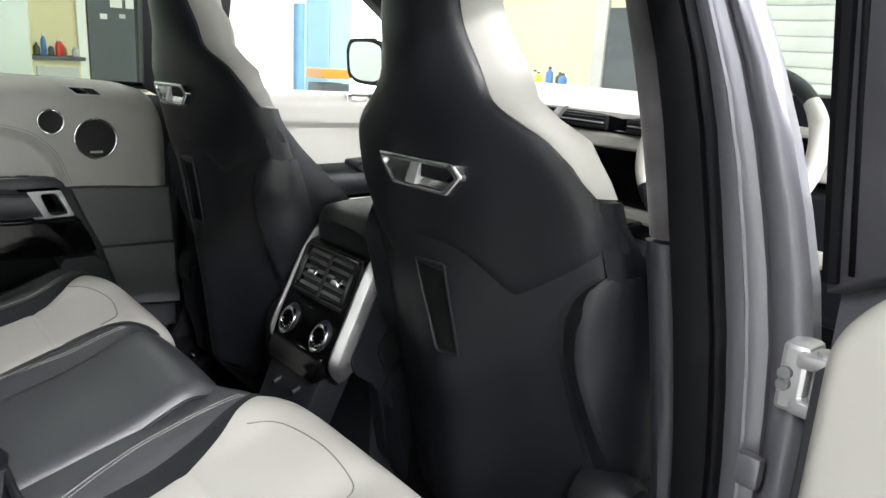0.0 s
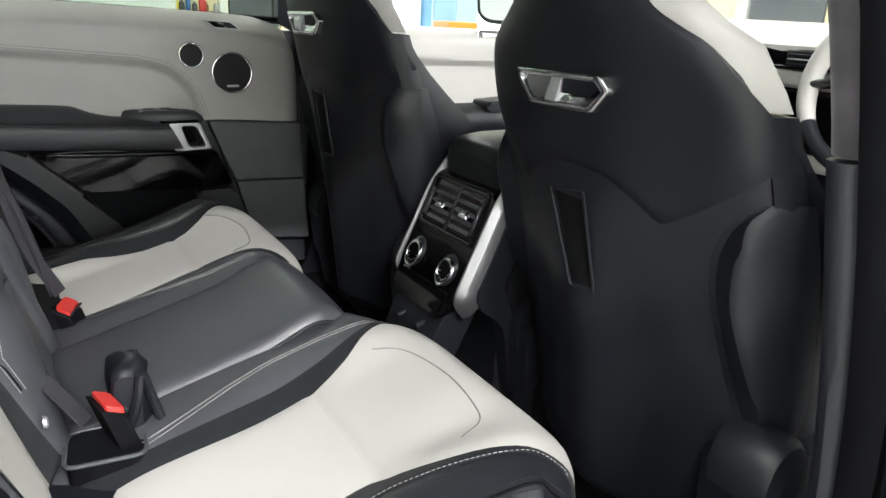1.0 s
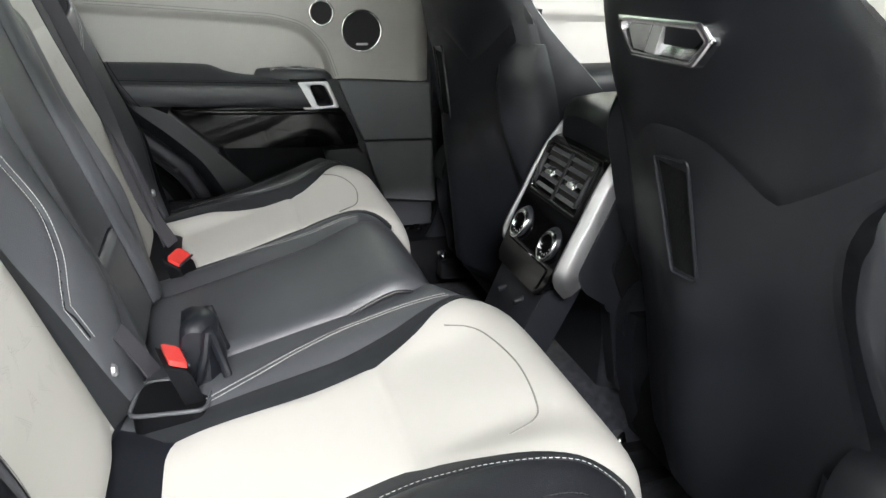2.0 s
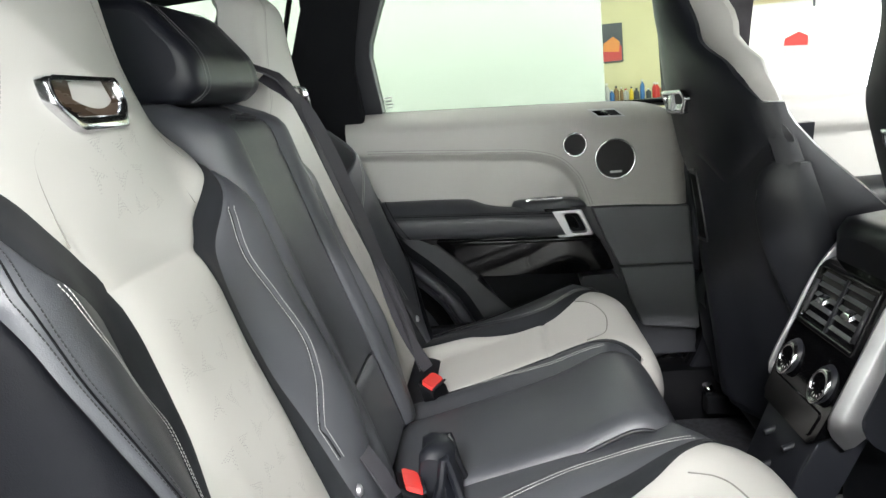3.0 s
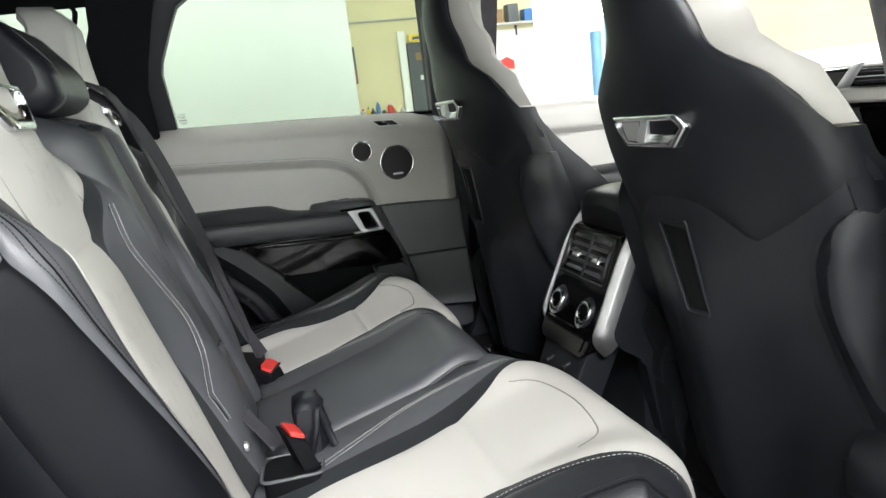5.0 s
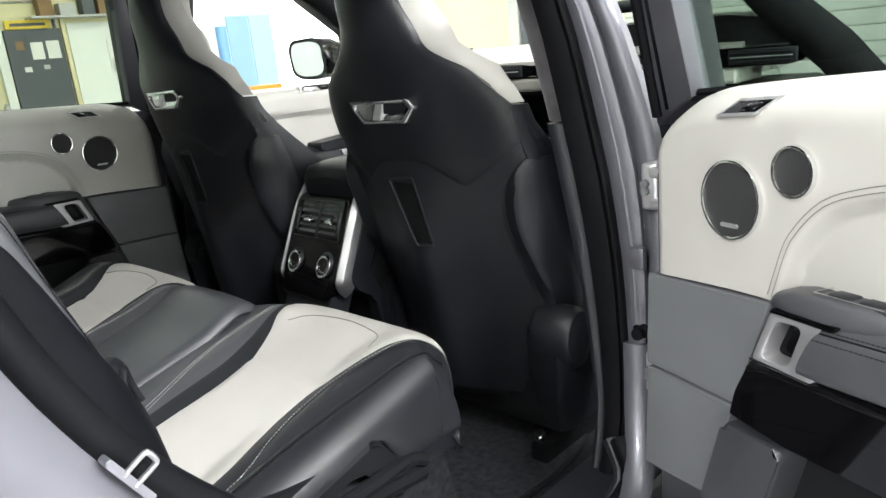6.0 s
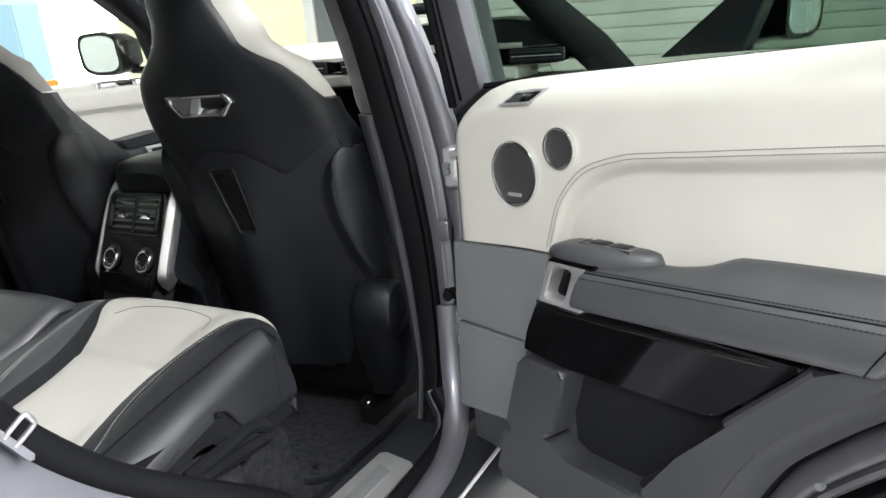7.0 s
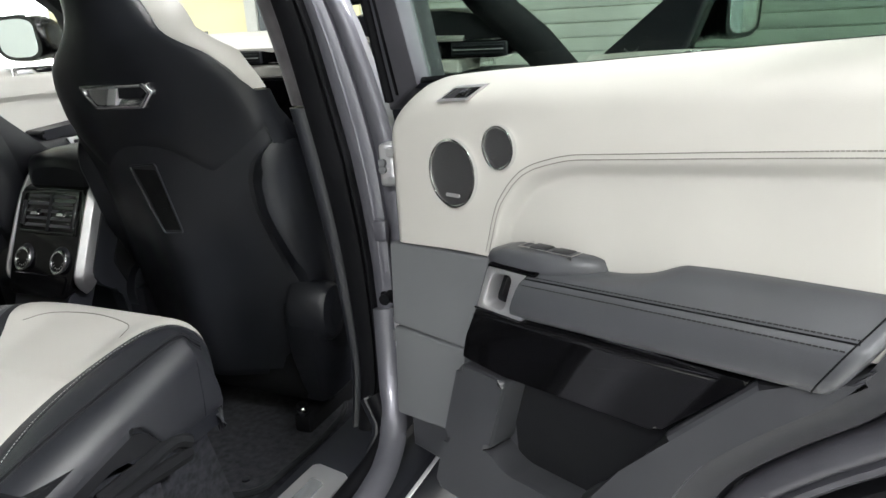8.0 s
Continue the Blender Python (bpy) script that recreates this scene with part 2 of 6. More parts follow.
def tube(pts, r, n=8, closed=False, flat=1.0, up=(0, 0, 1)):
    """A round or flattened tube along points; r is a number or one for each point."""
    P = [Vector(p) for p in pts]
    rings = []
    side = None
    for i, p in enumerate(P):
        a = P[i - 1] if (i or closed) else P[i]
        b = P[(i + 1) % len(P)] if (i < len(P) - 1 or closed) else P[i]
        t = (b - a).normalized()
        ref = Vector(up) if side is None else side
        if side is None:
            s = t.cross(ref)
            if s.length < 1e-4:
                s = t.cross(Vector((1, 0, 0)))
        else:
            s = side - t * side.dot(t)
        s.normalize()
        side = s
        w = t.cross(s)
        rr = r[i] if isinstance(r, (list, tuple)) else r
        rings.append([p + s * rr * math.cos(2 * math.pi * k / n) + w * rr * flat * math.sin(2 * math.pi * k / n) for k in range(n)])
    return loft(rings, caps=True, closed=closed)


def join(*bms):
    """Several bmeshes as one (they are used up)."""
    out = bmesh.new()
    for b in bms:
        me = bpy.data.meshes.new("tmp")
        b.to_mesh(me)
        b.free()
        out.from_mesh(me)
        bpy.data.meshes.remove(me)
    return out


def normal_of(fn, a, b, h=0.002):
    du = fn(a + h, b) - fn(a - h, b)
    dv = fn(a, b + h) - fn(a, b - h)
    n = du.cross(dv)
    return n.normalized() if n.length > 1e-12 else Vector((0, 0, 1))


def pad(fn, lo, hi, v0, v1, nu, nv, puff=0.006, skirt=0.012, flip=1, sharpness=8):
    """A cushioned panel on the surface fn(a, v), between a = lo(v) and a = hi(v); its rim dips into the seams."""
    bm = bmesh.new()
    rows = []
    for j in range(nv + 1):
        t = j / nv
        v = v0 + (v1 - v0) * t
        row = []
        for i in range(nu + 1):
            s = i / nu
            a = lo(v) + (hi(v) - lo(v)) * s
            p = fn(a, v)
            n = normal_of(fn, a, v) * flip
            e = (1 - abs(2 * s - 1) ** sharpness) * (1 - abs(2 * t - 1) ** (sharpness * 2))
            row.append((p + n * puff * e, n))
        rows.append(row)
    V = [[bm.verts.new(p) for p, n in row] for row in rows]
    for j in range(nv):
        for i in range(nu):
            bm.faces.new((V[j][i], V[j][i + 1], V[j + 1][i + 1], V[j + 1][i]))
    rim = [(j, 0) for j in range(nv + 1)] + [(nv, i) for i in range(1, nu + 1)] + [(j, nu) for j in range(nv - 1, -1, -1)] + [(0, i) for i in range(nu - 1, 0, -1)]
    S = [bm.verts.new(rows[j][i][0] - rows[j][i][1] * skirt) for j, i in rim]
    for k in range(len(rim)):
        a, b = rim[k], rim[(k + 1) % len(rim)]
        bm.faces.new((V[a[0]][a[1]], V[b[0]][b[1]], S[(k + 1) % len(rim)], S[k]))
    return bm


def stitches(line, normals, gap=0.0065, length=0.0045, r=0.0007, lift=0.0008):
    """Short thread stitches laid along a line of points."""
    bm = bmesh.new()
    acc = 0.0
    nxt = 0.0
    for (p, q, n) in zip(line, line[1:], normals):
        d = q - p
        L = d.length
        if L < 1e-9:
            continue
        t = d / L
        s = t.cross(n)
        s = s.normalized() if s.length > 1e-9 else Vector((1, 0, 0))
        while nxt < acc + L:
            c = p + t * (nxt - acc) + n * lift
            a, b = c - t * length / 2, c + t * length / 2
            vs = [bm.verts.new(x) for x in (a + s * r, a - s * r, b - s * r, b + s * r, a + n * r, b + n * r)]
            bm.faces.new((vs[0], vs[3], vs[5], vs[4]))
            bm.faces.new((vs[1], vs[4], vs[5], vs[2]))
            bm.faces.new((vs[0], vs[4], vs[1]))
            bm.faces.new((vs[3], vs[2], vs[5]))
            nxt += gap
        acc += L
    return bm


def surface_line(fn, a_of, v0, v1, n=60, flip=1):
    line, norms = [], []
    for k in range(n + 1):
        v = v0 + (v1 - v0) * k / n
        line.append(fn(a_of(v), v))
        norms.append(normal_of(fn, a_of(v), v) * flip)
    return line, norms


# ---- the workshop ----
def slab_wall(name, lo, hi, mat, label):
    return thing(name, box(lo, hi, 0), mat, label, "wall" if "wall" in name else name, kind="structure")


slab_wall("floor", (-9.2, -7.2, -0.2), (6.2, 9.2, 0.0), CONCRETE, "grey painted concrete workshop floor")
slab_wall("ceiling", (-9.2, -7.2, 4.0), (6.2, 9.2, 4.2), WALL_WHITE, "white workshop ceiling with added unseen lamps")
slab_wall("wall_west", (-8.7, -7.2, 0.0), (-8.5, 3.9, 4.0), WALL_YELLOW, "yellow painted masonry workshop wall")
slab_wall("wall_west_lintel", (-8.7, 3.9, 3.0), (-8.5, 7.0, 4.0), WALL_YELLOW, "yellow wall above the open workshop door")
# East opening, backdrop and its lamp are unseen, added to light the cabin.
slab_wall("wall_east", (6.0, -7.2, 0.0), (6.2, -0.1, 4.0), WALL_WHITE, "white painted workshop wall")
slab_wall("wall_east_end", (6.0, 6.7, 0.0), (6.2, 7.0, 4.0), WALL_WHITE, "white painted workshop wall")
slab_wall("wall_east_lintel", (6.0, -0.1, 3.1), (6.2, 6.7, 4.0), WALL_WHITE, "white wall above the added light opening")
thing("backdrop", box((8.0, -2.5, -0.1), (8.2, 9.2, 4.5), 0), EAST_FILL, "glowing fill panel outside the added east opening", "backdrop", kind="structure")
thing("ground", box((6.2, -2.5, -0.2), (8.0, 9.2, -0.005), 0), CONCRETE, "concrete ground outside the added east opening", "ground", kind="structure")
# Fill lamp set in the added east opening.
area_lamp("daylight", (6.1, 2.5, 1.6), (0, 1.2, 1.3), 5.0, 2.9, 420, (0.98, 0.98, 1.0))
area_lamp("daylight", (-10.9, 6.0, 1.7), (0, 0.5, 1.4), 5.0, 3.2, 380, (0.97, 0.98, 1.0))
slab_wall("wall_south", (-8.5, -7.2, 0.0), (6.0, -7.0, 4.0), WALL_WHITE, "white painted workshop wall")
slab_wall("wall_north", (-8.5, 7.0, 0.0), (-3.2, 7.2, 4.0), WALL_YELLOW, "yellow painted workshop wall beside the shutter")
slab_wall("wall_north_end", (4.6, 7.0, 0.0), (6.0, 7.2, 4.0), WALL_YELLOW, "yellow painted workshop wall")
slab_wall("wall_north_lintel", (-3.2, 7.0, 3.3), (4.6, 7.2, 4.0), WALL_YELLOW, "yellow wall above the roller shutter")
# daylight outside the open workshop door
thing("backdrop", box((-11.2, 2.0, -0.1), (-11.0, 9.0, 4.5), 0), DAYLIGHT, "overexposed bright daylight outside the open workshop door", "backdrop", kind="structure")
thing("ground", box((-11.0, 2.0, -0.2), (-8.7, 9.0, -0.005), 0), CONCRETE, "bright concrete yard outside the open door", "ground", kind="structure")

# white partition beside the car
thing("partition", box((-2.56, -6.5, 0.0), (-2.50, 0.168, 3.2), 0.004), PANEL_WHITE, "tall plain white partition panel beside the car", "partition", kind="structure")

# roller shutter, slat by slat
shutter = empty("roller_shutter", (1.0, 7.0, 0.0), "closed grey-green steel roller shutter with horizontal slats", "roller shutter", kind="structure")
PITCH = 0.15
slat_me = None
for k in range(22):
    z = 0.02 + k * PITCH
    if slat_me is None:
        prof = [(0.0, 0.0), (-0.012, 0.012), (-0.018, 0.05), (-0.018, 0.10), (-0.012, 0.138), (0.0, 0.146), (0.02, 0.146), (0.02, 0.0)]
        b = loft([[(x, 7.06 + y, zz) for y, zz in prof] for x in (-3.2, 4.6)])
        s = part("slat", b, SHUTTER, shutter, sharp=20)
        slat_me = s.data
        s.location = Vector((0, 0, z)) - shutter.location
    else:
        s = new("slat", slat_me)
        s.parent = shutter
        s.location = Vector((0, 0, z)) - shutter.location


# Unseen ceiling lamps, added and powered by how they light the cabin.
def ceiling_lamp(x, y, power, along_y=True):
    e = empty("fill_lamp", (x, y, 3.9), "white twin tube lamp added unseen on the ceiling", "lamp", "ceiling lamps")
    sx, sy = (0.16, 0.75) if along_y else (0.75, 0.16)
    part("housing", box((x - sx, y - sy, 3.93), (x + sx, y + sy, 4.0), 0.01), WALL_WHITE, e)
    part("diffuser", box((x - sx + 0.02, y - sy + 0.02, 3.91), (x + sx - 0.02, y + sy - 0.02, 3.93), 0.004), glow("lamp diffuser", (1.0, 1.0, 0.97), 14.0), e)
    area_lamp("fill_light", (x, y, 3.89), (x, y, 0), 2 * sx, 2 * sy, power, (1.0, 0.99, 1.0))
    return e


for lx, ly, pw in ((2.4, -0.8, 28), (4.35, -0.8, 450), (2.4, 2.6, 12), (4.4, 2.6, 250), (1.6, -4.4, 290), (-4.0, 3.2, 140), (-1.5, -1.2, 5), (-5.2, -3.2, 24), (-5.2, 1.2, 24), (-5.6, 5.0, 38)):
    ceiling_lamp(lx, ly, pw)

# ---- along the west wall ----
def poster(name, x, y0, y1, z0, z1, mats, label):
    e = empty(name, (x, (y0 + y1) / 2, z0), label, "poster", "posters")
    part("sheet", box((x, y0, z0), (x + 0.012, y1, z1), 0.003), mats[0], e)
    h = z1 - z0
    part("printed_field", box((x + 0.012, y0 + 0.02, z0 + 0.02), (x + 0.015, y1 - 0.02, z0 + h * 0.42), 0), mats[1], e)
    if len(mats) > 2:
        part("printed_shape", prism([(y0 + 0.05, z0 + h * 0.30), (y1 - 0.05, z0 + h * 0.26), (y1 - 0.04, z0 + h * 0.52), (y0 + (y1 - y0) * 0.6, z0 + h * 0.66), (y0 + 0.06, z0 + h * 0.5)], lambda a, b, d: Vector((d, a, b)), x + 0.015, x + 0.019, 0.001), mats[2], e)
    return e


poster("poster", -8.49, 1.01, 1.31, 1.635, 2.11, (DARK_GREY, RED, ORANGE), "dark and red poster with an orange shape on the yellow wall")
poster("poster", -8.47, 3.20, 3.58, 1.50, 1.93, (PAPER, PALE, RED), "pale car poster with grey and red shapes on the white board")
thing("white_board", box((-8.50, 2.75, 0.0), (-8.475, 3.88, 2.15), 0.004), WALL_WHITE, "white lining board on the workshop wall", "board", kind="structure")
thing("conduit", tube([(-8.48, -3.0, 2.41), (-8.48, 2.6, 2.41)], 0.014, 8), PALE, "pale cable conduit along the yellow wall", "conduit")
shelf = empty("wall_shelf", (-8.4, 3.2, 2.2), "narrow wall shelf with boxes and loudspeakers", "shelf")
part("board", box((-8.50, 2.3, 2.20), (-8.25, 3.9, 2.225), 0.003), PALE, shelf)
part("bracket", box((-8.50, 2.6, 2.06), (-8.47, 2.63, 2.20), 0.003), DARK_GREY, shelf)
part("bracket", box((-8.50, 3.6, 2.06), (-8.47, 3.63, 2.20), 0.003), DARK_GREY, shelf)
for k, (y, w, h, m_) in enumerate(((2.5, 0.16, 0.22, BROWN), (2.75, 0.2, 0.14, PALE), (3.0, 0.15, 0.26, DARK_GREY), (3.24, 0.24, 0.18, BROWN), (3.52, 0.15, 0.24, DARK_GREY), (3.74, 0.12, 0.16, BLUE))):
    thing("storage_box", box((-8.45, y - w / 2, 2.226), (-8.29, y + w / 2, 2.226 + h), 0.006), m_, "small storage box standing on the wall shelf", "box", "boxes on the shelf")
bench = empty("workbench", (-8.2, 1.4, 0), "cream workbench with a dark top against the wall", "workbench")
part("top", box((-8.50, 0.80, 1.12), (-7.95, 1.84, 1.16), 0.006), DARK_GREY, bench)
part("cabinet", box((-8.46, 0.84, 0.0), (-8.02, 1.80, 1.12), 0.006), WALL_YELLOW, bench)
for y in (0.86, 1.34):
    part("cabinet_door", box((-8.02, y, 0.10), (-8.0, y + 0.44, 1.05), 0.006), PALE, bench)


def bottle(x, y, z, h, r, mat, cap):
    e = empty("bottle", (x, y, z), "plastic workshop bottle standing on the bench", "bottle", "workshop bottles")
    rings = [[(x + rr * math.cos(2 * math.pi * i / 14), y + rr * math.sin(2 * math.pi * i / 14), z + zz * h) for i in range(14)] for rr, zz in ((r * 0.95, 0), (r, 0.04), (r, 0.62), (r * 0.75, 0.74), (r * 0.35, 0.82), (r * 0.35, 0.88))]
    part("body", loft(rings), mat, e)
    part("cap", tube([(x, y, z + 0.88 * h), (x, y, z + h)], r * 0.45, 10), cap, e)
    return e


random.seed(4)
for k in range(16):
    y = 0.88 + 0.06 * k
    bottle(-8.25 + random.uniform(-0.12, 0.15), y, 1.16, random.uniform(0.10, 0.24), random.uniform(0.02, 0.038), random.choice((DARK_GREY, RED, PALE, YELLOW, BROWN, BLUE)), random.choice((DARK_GREY, PAPER, RED)))
door1 = empty("door_1", (-8.5, 2.3, 0), "dark grey door with pinned notices and a yellow sign", "door", kind="structure")
part("leaf", box((-8.50, 2.02, 0.0), (-8.45, 2.66, 2.09), 0.006), DARK_GREY, door1)
part("frame", box((-8.50, 1.90, 0.0), (-8.44, 2.0, 2.25), 0.006), WALL_WHITE, door1)
part("frame", box((-8.50, 2.68, 0.0), (-8.44, 2.72, 2.25), 0.006), WALL_YELLOW, door1)
part("sign", box((-8.45, 2.05, 2.10), (-8.435, 2.55, 2.20), 0.004), YELLOW, door1, "yellow sign with dark bars")
part("sign_bar", box((-8.434, 2.10, 2.13), (-8.432, 2.50, 2.165), 0), DARK_GREY, door1)
for y, z, w, h, m_ in ((2.12, 1.86, 0.09, 0.10, BROWN), (2.28, 1.74, 0.14, 0.20, PAPER), (2.46, 1.74, 0.15, 0.21, PAPER), (2.16, 1.60, 0.08, 0.06, PAPER), (2.38, 1.62, 0.07, 0.05, PALE)):
    part("notice", box((-8.45, y, z), (-8.446, y + w, z + h), 0), m_, door1)

# by the open workshop door: blue post, trolley
post = empty("blue_post", (-7.6, 4.35, 0), "blue steel post standing by the bright door opening", "post")
part("column", tube([(-7.6, 4.35, 0.02), (-7.6, 4.35, 1.95)], 0.075, 16), POST_BLUE, post)
part("foot", box((-7.75, 4.20, 0.0), (-7.45, 4.50, 0.03), 0.006), BLUE, post)
pallet = empty("blue_cabinet", (-9.6, 6.0, 0), "pale blue cabinet outside in bright daylight", "cabinet")
# Cabinet blues lightened too, for overexposure outside.
part("body", box((-10.0, 5.4, 0.0), (-9.3, 6.3, 2.3), 0.02), material("pale blue paint", (0.55, 0.72, 0.85), 0.5, mottled=0.04), pallet)
part("door", box((-9.3, 5.45, 0.1), (-9.28, 5.84, 2.2), 0.006), material("light blue paint", (0.30, 0.50, 0.70), 0.5, mottled=0.04), pallet)
part("door", box((-9.3, 5.86, 0.1), (-9.28, 6.25, 2.2), 0.006), material("mid blue paint", (0.42, 0.62, 0.80), 0.5, mottled=0.04), pallet)
trolley = empty("tool_trolley", (-7.8, 4.9, 0), "orange and dark tool trolley by the door opening", "trolley")
part("body", box((-8.0, 4.72, 0.12), (-7.6, 5.15, 0.95), 0.02), DARK_GREY, trolley)
part("tray", box((-8.02, 4.70, 1.02), (-7.58, 5.17, 1.14), 0.015), ORANGE, trolley)
for zz in (0.3, 0.5, 0.7):
    part("drawer", box((-7.6, 4.75, zz), (-7.585, 5.12, zz + 0.17), 0.004), DARK_GREY, trolley)
for yy in (4.78, 5.09):
    part("castor", tube([(-7.8, yy - 0.02, 0.06), (-7.8, yy + 0.02, 0.06)], 0.06, 14), RUBBER, trolley)

# along the north wall: bench with bottles, grey door post
nb = empty("workbench", (-5.6, 6.7, 0), "pale bench under the north wall carrying cleaning bottles", "workbench")
part("top", box((-6.6, 6.45, 1.08), (-4.85, 7.0, 1.12), 0.006), PALE, nb)
part("cabinet", box((-6.55, 6.5, 0.0), (-4.9, 6.98, 1.08), 0.006), WALL_WHITE, nb)
random.seed(9)
for k, m_ in enumerate((BLUE, RED, YELLOW, YELLOW, PALE, YELLOW, BLUE, DARK_GREY, BLUE)):
    bottle(-6.1 + 0.14 * k, 6.62 + random.uniform(-0.05, 0.1), 1.12, random.uniform(0.14, 0.25), random.uniform(0.04, 0.06), m_, DARK_GREY)
dp = empty("door_2", (-4.6, 7.0, 0), "grey steel door in the north wall", "door", kind="structure")
part("leaf", box((-4.66, 6.96, 0.0), (-3.75, 7.0, 2.1), 0.006), DARK_GREY, dp)
part("frame", box((-4.85, 6.94, 0.0), (-4.68, 7.0, 2.3), 0.006), PALE, dp)


# ---- the car ----
car = empty("car_body", (0, 0, 0), "grey metallic estate car body shell with two doors wide open", "car")
TUMBLE = 0.34


def side(sx, lean=True):
    """Maps (y, z, distance from the centre plane) to the world; above the waist the side leans in."""
    def f(y, z, d):
        return Vector((sx * (d - (TUMBLE * max(0.0, z - 1.34) if lean else 0.0)), y, z))
    return f


# floor, tunnel, sills
part("floor_pan", box((-0.74, -0.62, 0.50), (0.74, 1.45, 0.56), 0.01), CARPET, car, "black carpeted floor")
part("tunnel", loft([[(x, y, z) for x, z in ((-0.17, 0.55), (-0.13, 0.66), (-0.09, 0.69), (0.09, 0.69), (0.13, 0.66), (0.17, 0.55))] for y in (-0.6, 0.05, 1.3)]), CARPET, car)
part("boot_floor", box((-0.70, -1.95, 0.74), (0.70, -0.92, 0.80), 0.01), CARPET, car)
for sx in (1, -1):
    sec = [(0.66, 0.555), (0.685, 0.64), (0.71, 0.668), (0.80, 0.672), (0.845, 0.655), (0.86, 0.60), (0.86, 0.45), (0.70, 0.45)]
    part("sill", loft([[(sx * d, y, z) for d, z in sec] for y in (-0.42, -0.2, 0.1, 1.3)]), RUBBER if sx < 0 else PLASTIC, car, "black plastic door sill")
    part("sill_skin", loft([[(sx * d, y, z) for d, z in ((0.845, 0.662), (0.90, 0.655), (0.935, 0.60), (0.94, 0.42), (0.85, 0.42))] for y in (-0.42, 1.3)]), PLASTIC, car, "black plastic rocker panel")
# sill tread plate on the right
part("tread_plate", prism(rounded([(0.722, -0.40), (0.815, -0.40), (0.812, -0.064), (0.737, -0.050)], 0.01), lambda a, b, d: Vector((a, b, d)), 0.668, 0.677, 0.003), SATIN, car, "brushed metal sill tread plate")
part("tread_badge", prism(rounded([(0.752, -0.36), (0.785, -0.36), (0.784, -0.098), (0.757, -0.090)], 0.006), lambda a, b, d: Vector((a, b, d)), 0.676, 0.679, 0.001), PLASTIC_GREY, car)

# roof lining and roof skin
def roof_section(y, inner=True):
    zt = 1.745 + 0.02 * sstep(-1.8, -0.4, y) - 0.05 * sstep(0.2, 0.75, y) - 0.02 * sstep(-0.9, -1.9, y)
    o = 0.0 if inner else 0.045
    pts = []
    for k in range(17):
        u = -1 + 2 * k / 16
        d = 0.665 + o
        pts.append(Vector((u * d, y, zt + o - 0.10 * abs(u) ** 4)))
    return pts


ys = [-1.95 + k * 0.15 for k in range(18)]
def sheet(rows, thick):
    """A sheet over rows of points with its own thickness upwards."""
    bm = bmesh.new()
    V = [[bm.verts.new(p) for p in r] for r in rows]
    U = [[bm.verts.new(p + Vector((0, 0, thick))) for p in r] for r in rows]
    n, m = len(rows), len(rows[0])
    for W in (V, U):
        for j in range(n - 1):
            for i in range(m - 1):
                bm.faces.new((W[j][i], W[j][i + 1], W[j + 1][i + 1], W[j + 1][i]))
    for j in range(n - 1):
        for i in (0, m - 1):
            bm.faces.new((V[j][i], V[j + 1][i], U[j + 1][i], U[j][i]))
    for i in range(m - 1):
        for j in (0, n - 1):
            bm.faces.new((V[j][i], V[j][i + 1], U[j][i + 1], U[j][i]))
    return bm


part("roof_lining", sheet([roof_section(y) for y in ys], 0.02), LINING, car, "black cloth roof lining")
part("roof_skin", sheet([roof_section(y, False) for y in ys], 0.01), PAINT, car, "grey metallic roof skin")

